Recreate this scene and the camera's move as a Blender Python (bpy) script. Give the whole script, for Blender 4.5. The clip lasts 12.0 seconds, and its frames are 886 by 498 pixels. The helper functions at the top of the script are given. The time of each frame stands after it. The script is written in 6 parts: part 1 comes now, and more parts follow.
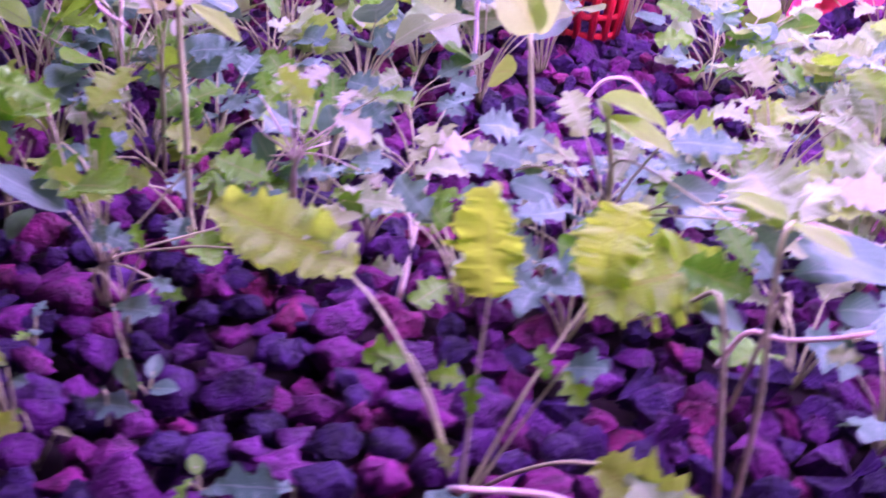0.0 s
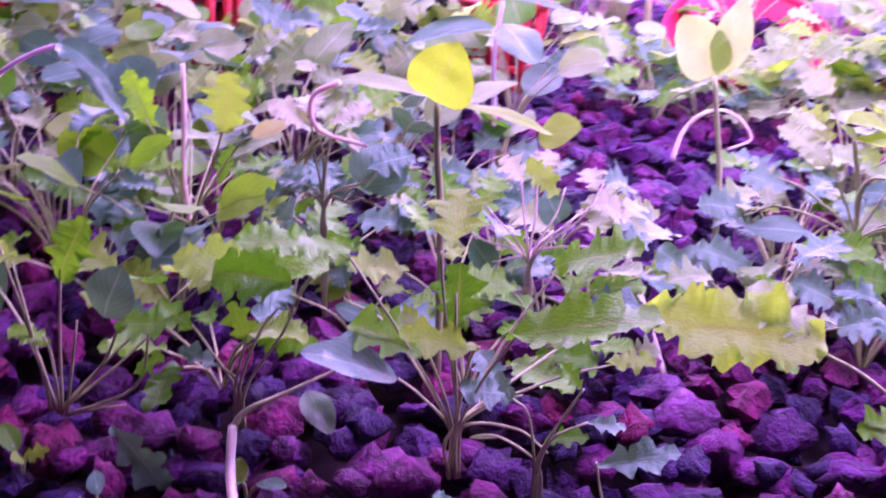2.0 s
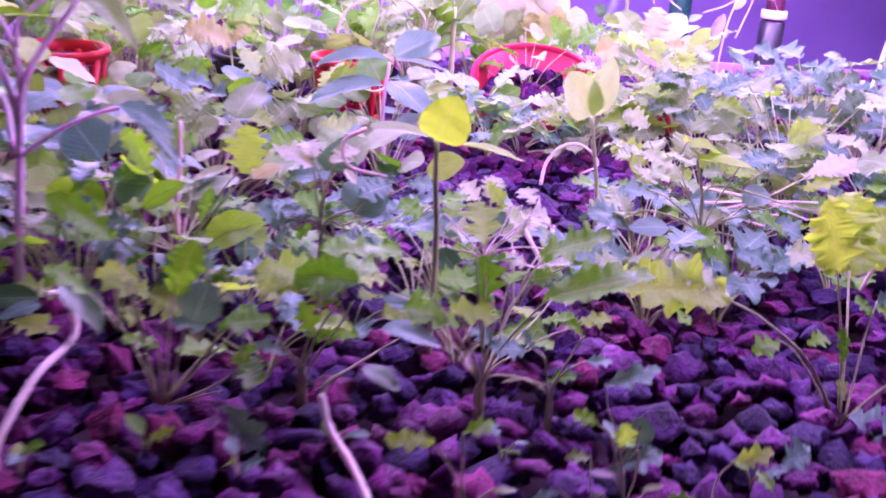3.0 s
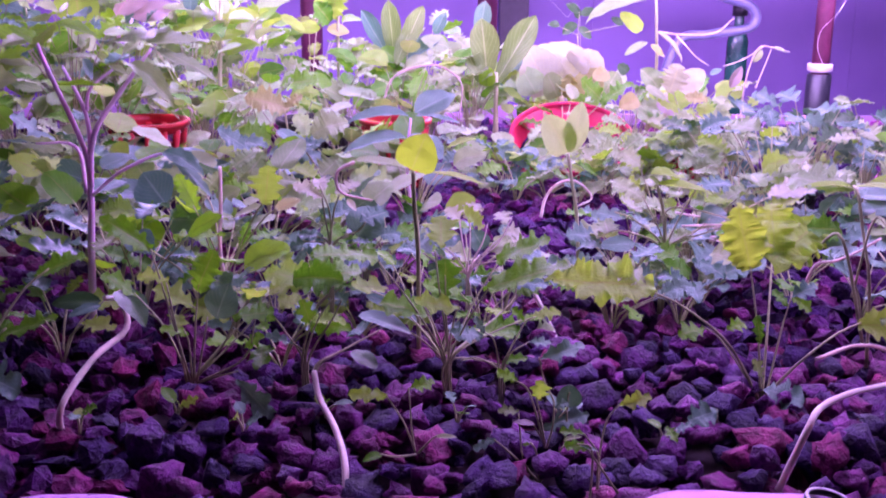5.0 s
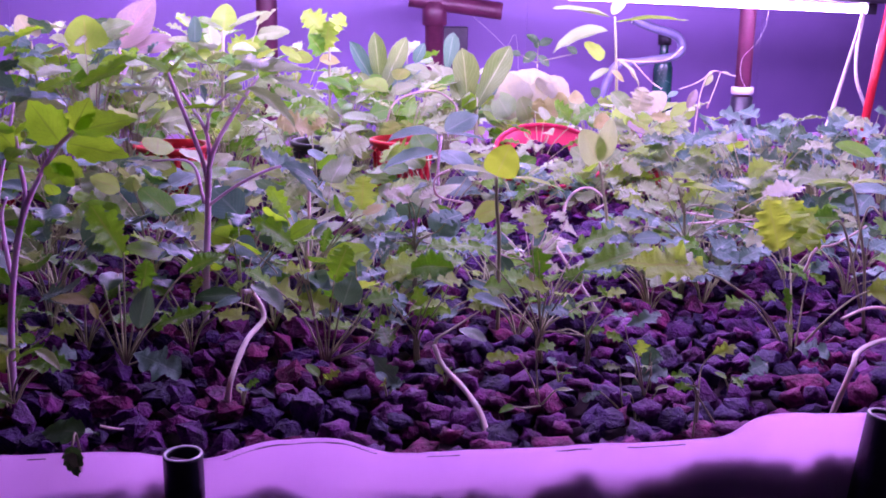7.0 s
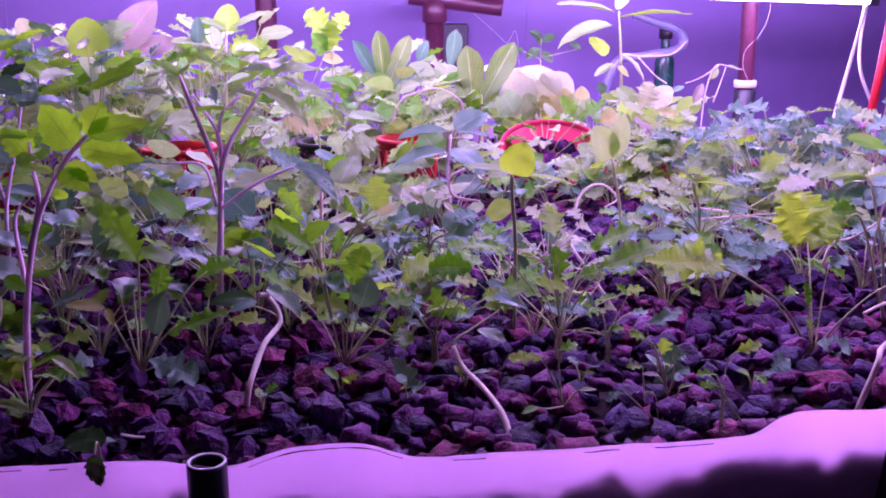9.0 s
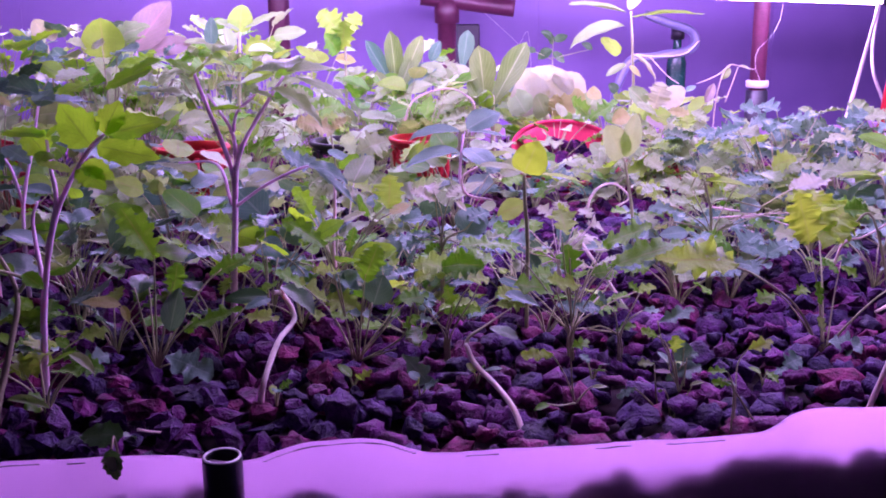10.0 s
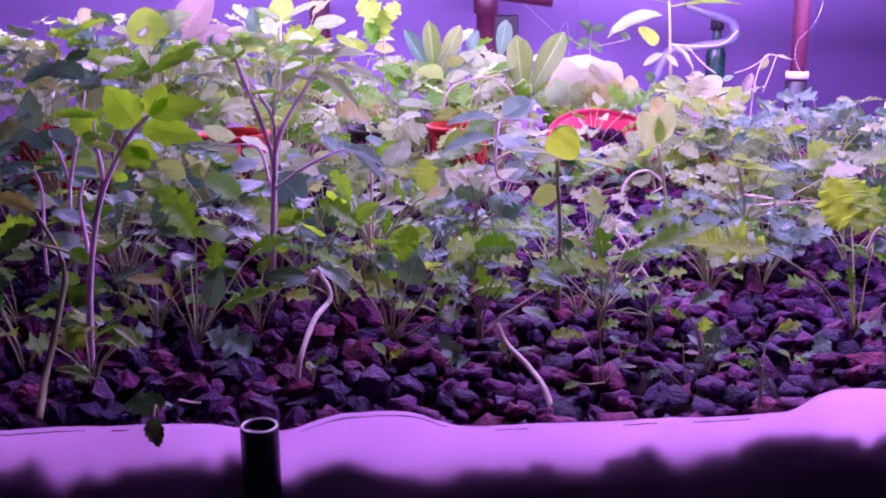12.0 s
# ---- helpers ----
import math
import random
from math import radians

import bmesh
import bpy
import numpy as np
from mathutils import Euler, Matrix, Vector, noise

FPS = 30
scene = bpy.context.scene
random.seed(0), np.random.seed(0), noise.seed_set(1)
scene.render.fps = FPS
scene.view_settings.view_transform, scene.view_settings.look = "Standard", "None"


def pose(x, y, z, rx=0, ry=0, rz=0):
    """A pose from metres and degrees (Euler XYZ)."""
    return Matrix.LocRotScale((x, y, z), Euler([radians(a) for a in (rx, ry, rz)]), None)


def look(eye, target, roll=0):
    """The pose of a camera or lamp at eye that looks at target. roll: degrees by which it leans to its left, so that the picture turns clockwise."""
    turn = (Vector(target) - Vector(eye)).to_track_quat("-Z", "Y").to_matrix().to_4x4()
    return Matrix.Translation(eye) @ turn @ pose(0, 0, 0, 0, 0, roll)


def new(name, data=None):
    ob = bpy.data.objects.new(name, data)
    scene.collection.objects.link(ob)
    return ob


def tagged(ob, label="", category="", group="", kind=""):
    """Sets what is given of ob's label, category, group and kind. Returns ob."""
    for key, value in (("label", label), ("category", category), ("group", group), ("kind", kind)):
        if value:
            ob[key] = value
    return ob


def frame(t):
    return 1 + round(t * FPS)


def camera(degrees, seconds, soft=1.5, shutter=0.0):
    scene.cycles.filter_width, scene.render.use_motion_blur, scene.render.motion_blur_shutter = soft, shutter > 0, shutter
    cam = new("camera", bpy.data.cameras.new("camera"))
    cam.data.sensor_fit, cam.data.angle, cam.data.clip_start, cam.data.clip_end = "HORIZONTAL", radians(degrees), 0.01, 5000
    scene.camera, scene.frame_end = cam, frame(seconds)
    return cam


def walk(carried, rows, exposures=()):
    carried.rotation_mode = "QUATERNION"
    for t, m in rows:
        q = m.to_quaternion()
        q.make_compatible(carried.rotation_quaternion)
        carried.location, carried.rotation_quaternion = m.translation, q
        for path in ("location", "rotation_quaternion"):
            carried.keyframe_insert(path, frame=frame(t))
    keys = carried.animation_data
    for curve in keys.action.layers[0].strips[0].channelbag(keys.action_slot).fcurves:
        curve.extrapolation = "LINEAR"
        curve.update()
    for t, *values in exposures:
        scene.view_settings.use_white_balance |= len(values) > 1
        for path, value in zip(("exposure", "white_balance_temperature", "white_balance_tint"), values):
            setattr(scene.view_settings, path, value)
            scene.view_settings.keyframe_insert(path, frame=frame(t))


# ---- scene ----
cam = camera(45.4, 12.0, soft=1.8, shutter=0.6)
PATH = [
    (0, (0.419, -0.130, 0.305), (-0.494, 1.376, -0.643), 6.7),
    (0.5, (0.358, -0.188, 0.289), (-0.462, 1.386, -0.640), 5.9),
    (0.8, (0.326, -0.204, 0.283), (-0.437, 1.417, -0.608), 6.3),
    (1, (0.280, -0.203, 0.276), (-0.440, 1.438, -0.611), 5.0),
    (1.3, (0.190, -0.200, 0.277), (-0.400, 1.500, -0.593), 2.0),
    (1.5, (0.138, -0.198, 0.274), (-0.320, 1.553, -0.577), 1.4),
    (2, (0.072, -0.202, 0.268), (-0.193, 1.618, -0.519), 2.4),
    (2.5, (0.014, -0.250, 0.270), (0.073, 1.618, -0.444), 2.1),
    (3, (-0.082, -0.360, 0.293), (0.187, 1.505, -0.375), 4.2),
    (3.2, (-0.102, -0.404, 0.289), (0.184, 1.466, -0.354), 3.8),
    (4.8, (-0.001, -0.508, 0.294), (0.094, 1.41, -0.266), 1.0),
    (5, (0.005, -0.517, 0.298), (0.047, 1.408, -0.243), 0.6),
    (5.5, (-0.023, -0.547, 0.303), (0.07, 1.387, -0.199), 0.7),
    (6, (-0.113, -0.599, 0.306), (0.096, 1.326, -0.193), 1.8),
    (6.5, (-0.165, -0.644, 0.305), (0.098, 1.282, -0.166), 1.6),
    (7, (-0.174, -0.646, 0.304), (0.093, 1.276, -0.181), 0.6),
    (8.8, (-0.188, -0.634, 0.304), (0.097, 1.283, -0.191), -0.2),
    (9, (-0.19, -0.634, 0.304), (0.084, 1.285, -0.186), -0.2),
    (9.5, (-0.193, -0.638, 0.305), (0.085, 1.28, -0.188), -0.1),
    (10, (-0.192, -0.64, 0.303), (0.061, 1.283, -0.185), -0.3),
    (10.5, (-0.184, -0.645, 0.301), (0.05, 1.279, -0.193), -0.2),
    (11, (-0.184, -0.651, 0.302), (0.011, 1.279, -0.185), -0.5),
    (11.5, (-0.185, -0.656, 0.3), (0.002, 1.275, -0.183), -0.5),
    (12, (-0.19, -0.66, 0.298), (-0.01, 1.268, -0.202), -0.3),

]
EXPOSURES = [(0.0, 0.56, 6500, 20), (0.5, 0.68, 6500, 20), (1.5, 0.76, 6500, 20), (2.6, 0.62, 6500, 20), (3.2, 0.44, 6500, 18), (5.0, 0.07, 6500, 14), (6.0, -0.09, 6500, 11), (12.0, -0.04, 6500, 11)]
walk(cam, [(t, look(eye, target, roll)) for t, eye, target, roll in PATH], EXPOSURES)

# ---- world and lamps ----
world = bpy.data.worlds.new("world")
scene.world = world
world.use_nodes = True
world.node_tree.nodes["Background"].inputs[0].default_value = (0.10, 0.07, 0.16, 1)
world.node_tree.nodes["Background"].inputs[1].default_value = 0.08
LAMP_COLOUR = (0.667, 0.408, 1.097)
LAMP_POWER = 178.5


# ---- materials ----
def make(name):
    m = bpy.data.materials.new(name)
    m.use_nodes = True
    t = m.node_tree
    return m, t, t.nodes["Principled BSDF"]


def node(t, kind, **values):
    n = t.nodes.new(kind)
    for key, value in values.items():
        n.inputs[key.replace("_", " ")].default_value = value
    return n


def ramp(t, fac, stops):
    r = t.nodes.new("ShaderNodeValToRGB")
    while len(r.color_ramp.elements) < len(stops):
        r.color_ramp.elements.new(0.5)
    for e, (at, colour) in zip(r.color_ramp.elements, stops):
        e.position, e.color = at, (*colour, 1)
    t.links.new(fac, r.inputs[0])
    return r.outputs[0]


def blend(t, fac, a, b, mode="MIX"):
    n = t.nodes.new("ShaderNodeMix")
    n.data_type, n.blend_type = "RGBA", mode
    for slot, value in ((0, fac), (6, a), (7, b)):
        if isinstance(value, (int, float)):
            n.inputs[slot].default_value = value
        elif isinstance(value, tuple):
            n.inputs[slot].default_value = (*value, 1)
        else:
            t.links.new(value, n.inputs[slot])
    return n.outputs[2]


def math_node(t, op, a, b=0.0):
    n = t.nodes.new("ShaderNodeMath")
    n.operation = op
    for slot, value in ((0, a), (1, b)):
        if isinstance(value, (int, float)):
            n.inputs[slot].default_value = value
        else:
            t.links.new(value, n.inputs[slot])
    return n.outputs[0]


def bump(t, height, shader, strength, distance):
    b = node(t, "ShaderNodeBump", Strength=strength, Distance=distance)
    t.links.new(height, b.inputs["Height"])
    t.links.new(b.outputs[0], shader.inputs["Normal"])
    return b


def surface(name, dark, light, roughness, scale, relief=0.3, depth=0.001, metallic=0.0, fine=8.0):
    """A plain surface with stains at one scale and grain at a finer one."""
    m, t, p = make(name)
    co = t.nodes.new("ShaderNodeTexCoord").outputs["Object"]
    big, small = node(t, "ShaderNodeTexNoise", Scale=scale, Detail=4.0), node(t, "ShaderNodeTexNoise", Scale=scale * fine, Detail=5.0)
    t.links.new(co, big.inputs["Vector"]), t.links.new(co, small.inputs["Vector"])
    mix = math_node(t, "ADD", math_node(t, "MULTIPLY", big.outputs[0], 0.7), math_node(t, "MULTIPLY", small.outputs[0], 0.3))
    t.links.new(ramp(t, mix, ((0.32, dark), (0.68, light))), p.inputs["Base Color"])
    rough = math_node(t, "ADD", math_node(t, "MULTIPLY", small.outputs[0], 0.2), roughness - 0.1)
    t.links.new(rough, p.inputs["Roughness"])
    p.inputs["Metallic"].default_value = metallic
    bump(t, small.outputs[0], p, relief, depth)
    return m


def leaf_material(name, blade, young, vein, gloss, thin):
    """A leaf blade that lets light through, with midrib and side veins, patches and a waxy sheen."""
    m, t, p = make(name)
    uv = t.nodes.new("ShaderNodeUVMap").outputs[0]
    sep = t.nodes.new("ShaderNodeSeparateXYZ")
    t.links.new(uv, sep.inputs[0])
    across = math_node(t, "ABSOLUTE", math_node(t, "SUBTRACT", sep.outputs[0], 0.5))
    rib = math_node(t, "LESS_THAN", across, 0.028)
    slant = math_node(t, "SUBTRACT", math_node(t, "MULTIPLY", sep.outputs[1], 7.0), math_node(t, "MULTIPLY", across, 7.5))
    side = math_node(t, "LESS_THAN", math_node(t, "ABSOLUTE", math_node(t, "SUBTRACT", math_node(t, "FRACT", slant), 0.5)), 0.055)
    veins = math_node(t, "MAXIMUM", rib, math_node(t, "MULTIPLY", side, 0.6))
    co = t.nodes.new("ShaderNodeTexCoord").outputs["Object"]
    patch, grain = node(t, "ShaderNodeTexNoise", Scale=3.0, Detail=3.0), node(t, "ShaderNodeTexNoise", Scale=28.0, Detail=3.0)
    t.links.new(co, patch.inputs["Vector"]), t.links.new(co, grain.inputs["Vector"])
    chance = t.nodes.new("ShaderNodeObjectInfo").outputs["Random"]
    tone = math_node(t, "ADD", math_node(t, "MULTIPLY", patch.outputs[0], 0.55), math_node(t, "MULTIPLY", chance, 0.5))
    colour = ramp(t, tone, ((0.25, blade), (0.85, young)))
    colour = blend(t, math_node(t, "MULTIPLY", grain.outputs[0], 0.35), colour, tuple(c * 0.6 for c in blade))
    colour = blend(t, math_node(t, "MULTIPLY", veins, 0.55), colour, vein)
    t.links.new(colour, p.inputs["Base Color"])
    p.inputs["Roughness"].default_value = gloss
    p.inputs["Specular IOR Level"].default_value = 0.7
    p.inputs["Sheen Weight"].default_value = 0.06
    height = math_node(t, "SUBTRACT", math_node(t, "MULTIPLY", grain.outputs[0], 0.5), math_node(t, "MULTIPLY", veins, 0.8))
    b = bump(t, height, p, 0.22, 0.015)
    back = t.nodes.new("ShaderNodeBsdfTranslucent")
    t.links.new(blend(t, 1.0, colour, (1.0, 1.0, 0.45), "MULTIPLY"), back.inputs["Color"])
    t.links.new(b.outputs[0], back.inputs["Normal"])
    both = node(t, "ShaderNodeMixShader", Fac=thin)
    t.links.new(p.outputs[0], both.inputs[1]), t.links.new(back.outputs[0], both.inputs[2])
    t.links.new(both.outputs[0], t.nodes["Material Output"].inputs["Surface"])
    return m


def rock_material():
    m, t, p = make("lava rock")
    geo = t.nodes.new("ShaderNodeNewGeometry")
    chance = math_node(t, "FRACT", math_node(t, "ADD", t.nodes.new("ShaderNodeObjectInfo").outputs["Random"], geo.outputs["Random Per Island"]))
    base = ramp(t, chance, ((0.0, (0.022, 0.008, 0.06)), (0.25, (0.05, 0.011, 0.11)), (0.55, (0.12, 0.015, 0.150)), (0.82, (0.20, 0.018, 0.155)), (1.0, (0.26, 0.022, 0.12))))
    patch, grit = node(t, "ShaderNodeTexNoise", Scale=95.0, Detail=7.0, Roughness=0.62), node(t, "ShaderNodeTexNoise", Scale=700.0, Detail=3.0)
    layers = node(t, "ShaderNodeTexNoise", Scale=210.0, Detail=4.0, Distortion=0.6)
    for n in (patch, grit, layers):
        t.links.new(geo.outputs["Position"], n.inputs["Vector"])
    colour = blend(t, 0.75, base, ramp(t, patch.outputs[0], ((0.36, (0.16, 0.14, 0.18)), (0.66, (1.4, 1.15, 1.4)))), "MULTIPLY")
    t.links.new(colour, p.inputs["Base Color"])
    t.links.new(math_node(t, "ADD", math_node(t, "MULTIPLY", layers.outputs[0], 0.4), 0.35), p.inputs["Roughness"])
    height = math_node(t, "ADD", math_node(t, "MULTIPLY", patch.outputs[0], 1.0), math_node(t, "ADD", math_node(t, "MULTIPLY", layers.outputs[0], 0.6), math_node(t, "MULTIPLY", grit.outputs[0], 0.12)))
    p.inputs["Specular IOR Level"].default_value = 0.30
    bump(t, height, p, 0.9, 0.006)
    return m


def plastic_wall_material():
    """White tank plastic that glows through where light falls on its other side."""
    m, t, p = make("white tank plastic")
    co = t.nodes.new("ShaderNodeTexCoord").outputs["Object"]
    stain, fine = node(t, "ShaderNodeTexNoise", Scale=9.0, Detail=5.0), node(t, "ShaderNodeTexNoise", Scale=90.0, Detail=4.0)
    t.links.new(co, stain.inputs["Vector"]), t.links.new(co, fine.inputs["Vector"])
    colour = ramp(t, stain.outputs[0], ((0.35, (0.88, 0.64, 0.90)), (0.6, (0.97, 0.72, 0.97))))
    t.links.new(colour, p.inputs["Base Color"])
    p.inputs["Roughness"].default_value = 0.42
    bump(t, fine.outputs[0], p, 0.12, 0.001)
    back = t.nodes.new("ShaderNodeBsdfTranslucent")
    t.links.new(colour, back.inputs["Color"])
    both = node(t, "ShaderNodeMixShader", Fac=0.84)
    t.links.new(p.outputs[0], both.inputs[1]), t.links.new(back.outputs[0], both.inputs[2])
    t.links.new(both.outputs[0], t.nodes["Material Output"].inputs["Surface"])
    return m


def lamp_material():
    m, t, p = make("lit tube")
    p.inputs["Base Color"].default_value = (0.9, 0.9, 0.9, 1)
    p.inputs["Emission Color"].default_value = (*LAMP_COLOUR, 1)
    p.inputs["Emission Strength"].default_value = LAMP_POWER
    return m


ROCK = rock_material()
SILT = surface("dark silt", (0.02, 0.010, 0.018), (0.06, 0.026, 0.045), 0.9, 40)
TANK = plastic_wall_material()
LIT = lamp_material()
WALL = surface("lavender wall panel", (0.208, 0.126, 0.362), (0.268, 0.162, 0.432), 0.55, 1.6, 0.1)
DARK = surface("dark room surface", (0.05, 0.045, 0.06), (0.09, 0.08, 0.10), 0.8, 2.5)
HOUSING = surface("dark lamp housing", (0.025, 0.02, 0.035), (0.05, 0.04, 0.06), 0.4, 12, 0.1)
BLACK = surface("black pipe plastic", (0.012, 0.012, 0.018), (0.03, 0.03, 0.04), 0.32, 30, 0.1)
MAROON = surface("maroon pipe paint", (0.06, 0.012, 0.03), (0.11, 0.024, 0.055), 0.4, 14, 0.15)
CLAMP = surface("pale clamp plastic", (0.55, 0.5, 0.55), (0.75, 0.7, 0.74), 0.4, 40)
RED = surface("red pot plastic", (0.55, 0.012, 0.03), (0.72, 0.025, 0.05), 0.35, 25, 0.1)
BOWL = surface("pinkish red bowl plastic", (0.58, 0.012, 0.07), (0.74, 0.022, 0.11), 0.35, 25, 0.1)
POT = surface("black pot plastic", (0.012, 0.010, 0.016), (0.03, 0.025, 0.035), 0.45, 25, 0.1)
TWINE = surface("pale twine", (0.6, 0.5, 0.5), (0.85, 0.75, 0.72), 0.8, 200)
BOTTLE = surface("dark green bottle plastic", (0.01, 0.05, 0.04), (0.02, 0.10, 0.07), 0.25, 20, 0.05)
HOSE = surface("grey blue hose", (0.10, 0.10, 0.18), (0.18, 0.18, 0.28), 0.35, 30, 0.1)
STEM = surface("pale green stem", (0.38, 0.42, 0.20), (0.58, 0.60, 0.32), 0.5, 60, 0.3)
PALE_STEM = surface("bleached stem", (0.62, 0.50, 0.42), (0.82, 0.70, 0.60), 0.5, 80, 0.3)
# Raised to pale pink in place of light on the stems' fronts.
PURPLE_STEM = surface("purple hairy stem", (0.72, 0.52, 0.64), (0.90, 0.70, 0.82), 0.6, 90, 0.4)
for m in (PURPLE_STEM, PALE_STEM):     # fine hairs catch the light; subsurface stands in for front light
    m.node_tree.nodes["Principled BSDF"].inputs["Sheen Weight"].default_value = 1.0
    m.node_tree.nodes["Principled BSDF"].inputs["Sheen Roughness"].default_value = 0.4
    m.node_tree.nodes["Principled BSDF"].inputs["Subsurface Weight"].default_value = 0.8
    m.node_tree.nodes["Principled BSDF"].inputs["Subsurface Radius"].default_value = (1.0, 0.8, 0.9)
    m.node_tree.nodes["Principled BSDF"].inputs["Subsurface Scale"].default_value = 0.004
DARK_STEM = surface("brown stem", (0.26, 0.24, 0.14), (0.42, 0.38, 0.22), 0.6, 80, 0.4)
GREEN = leaf_material("fresh green leaf", (0.11, 0.36, 0.025), (0.27, 0.58, 0.04), (0.34, 0.46, 0.14), 0.40, 0.45)
# Light passing through the front tomato leaflets is put into this brighter green.
FRESH = leaf_material("backlit bright leaf", (0.29, 0.62, 0.045), (0.46, 0.82, 0.08), (0.20, 0.40, 0.06), 0.42, 0.72)
LIME = leaf_material("yellow green kale leaf", (0.33, 0.58, 0.09), (0.54, 0.80, 0.17), (0.44, 0.52, 0.16), 0.45, 0.60)
# Waxy kale colour; also stands in for bluish shade on tomato leaflets.
BLUE = leaf_material("waxy blue green and shaded leaf", (0.09, 0.23, 0.16), (0.21, 0.38, 0.29), (0.32, 0.46, 0.40), 0.34, 0.28)
# Silvery lamplight on upper leaf faces is put into this pale colour.
PALE = leaf_material("pale lamplit leaf", (0.27, 0.44, 0.17), (0.48, 0.60, 0.30), (0.52, 0.58, 0.38), 0.40, 0.38)
DEEP = leaf_material("dark green leaf", (0.035, 0.11, 0.035), (0.08, 0.20, 0.06), (0.14, 0.22, 0.10), 0.36, 0.25)
PINK = leaf_material("pink veined leaf", (0.30, 0.24, 0.27), (0.42, 0.36, 0.34), (0.52, 0.28, 0.40), 0.45, 0.3)
# Lamp glare that burns leaves out is put into this whitish colour.
OVERLIT = leaf_material("overlit white leaf", (0.54, 0.60, 0.46), (0.72, 0.74, 0.64), (0.64, 0.66, 0.46), 0.42, 0.48)
# Lamplight washing out filler and cabbage leaves is partly put into this colour.
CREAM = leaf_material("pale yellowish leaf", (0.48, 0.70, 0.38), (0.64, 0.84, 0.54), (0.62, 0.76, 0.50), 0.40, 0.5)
RIBBED = leaf_material("pale ribbed lettuce leaf", (0.15, 0.28, 0.07), (0.31, 0.44, 0.16), (0.50, 0.60, 0.34), 0.40, 0.4)
YELLOW = leaf_material("bright yellow green leaf", (0.50, 0.76, 0.10), (0.64, 0.88, 0.18), (0.50, 0.68, 0.20), 0.42, 0.5)
# Tan of fading leaves; also stands in for shade low on the cabbage.
TAN = leaf_material("fading tan and shaded olive leaf", (0.42, 0.46, 0.14), (0.56, 0.58, 0.24), (0.5, 0.4, 0.2), 0.5, 0.42)


# ---- mesh helpers ----
def part(name, bm, material, parent, label=""):
    """One mesh object from a bmesh, under a thing or part."""
    me = bpy.data.meshes.new(name)
    bm.to_mesh(me)
    bm.free()
    me.materials.append(material)
    ob = new(name, me)
    if parent:
        ob.parent = parent
    if label:
        ob["label"] = label
    return ob


def thing(name, place, label, category, group="", kind=""):
    ob = new(name)
    ob.location = place
    ob.empty_display_size = 0.02
    return tagged(ob, label, category, group, kind)


def box(bm, lo, hi, bevel=0.0):
    made = bmesh.ops.create_cube(bm, size=1.0)
    for v in made["verts"]:
        v.co = Vector([lo[n] + (hi[n] - lo[n]) * (v.co[n] + 0.5) for n in range(3)])
    if bevel:
        edges = list({e for v in made["verts"] for e in v.link_edges})
        bmesh.ops.bevel(bm, geom=edges, offset=bevel, segments=2, affect="EDGES", profile=0.5)


def smooth_line(points, steps=5):
    """A Catmull-Rom line through the points."""
    p = [Vector(q) for q in points]
    p = [2 * p[0] - p[1], *p, 2 * p[-1] - p[-2]]
    line = []
    for a, b, c, d in zip(p, p[1:], p[2:], p[3:]):
        for k in range(steps):
            s = k / steps
            line.append(0.5 * (2 * b + (c - a) * s + (2 * a - 5 * b + 4 * c - d) * s * s + (3 * b - 3 * c + d - a) * s ** 3))
    return [*line, p[-2]]


def tube(bm, line, r0, r1, sides=7, knobs=0.0, capped=True):
    """A tapering tube along a line of points."""
    rings, axis = [], None
    for n, at in enumerate(line):
        ahead = (line[min(n + 1, len(line) - 1)] - line[max(n - 1, 0)]).normalized()
        if axis is None:
            axis = ahead.orthogonal().normalized()
        axis = (axis - ahead * axis.dot(ahead)).normalized()
        other = ahead.cross(axis)
        r = (r0 + (r1 - r0) * n / (len(line) - 1)) * (1 + knobs * (noise.noise(at * 90)))
        rings.append([bm.verts.new(at + r * (math.cos(k * math.tau / sides) * axis + math.sin(k * math.tau / sides) * other)) for k in range(sides)])
    for a, b in zip(rings, rings[1:]):
        for k in range(sides):
            bm.faces.new((a[k], a[(k + 1) % sides], b[(k + 1) % sides], b[k])).smooth = True
    if capped:
        bm.faces.new(rings[0][::-1]), bm.faces.new(rings[-1])


def lathe(bm, profile, sides=24, place=(0, 0, 0), tilt=None):
    """Turns a profile of (radius, height) round the upright axis."""
    turn = tilt or Matrix.Identity(3)
    rings = []
    for r, z in profile:
        rings.append([bm.verts.new(turn @ Vector((r * math.cos(k * math.tau / sides), r * math.sin(k * math.tau / sides), z)) + Vector(place)) for k in range(sides)])
    for a, b in zip(rings, rings[1:]):
        for k in range(sides):
            bm.faces.new((a[k], a[(k + 1) % sides], b[(k + 1) % sides], b[k])).smooth = True


# ---- leaves ----
def tooth(turns):
    """One forward-pointing tooth for each turn: a slow rise and a steep fall."""
    p = turns % 1
    return (p / 0.72) ** 1.2 if p < 0.72 else (1 - p) / 0.28


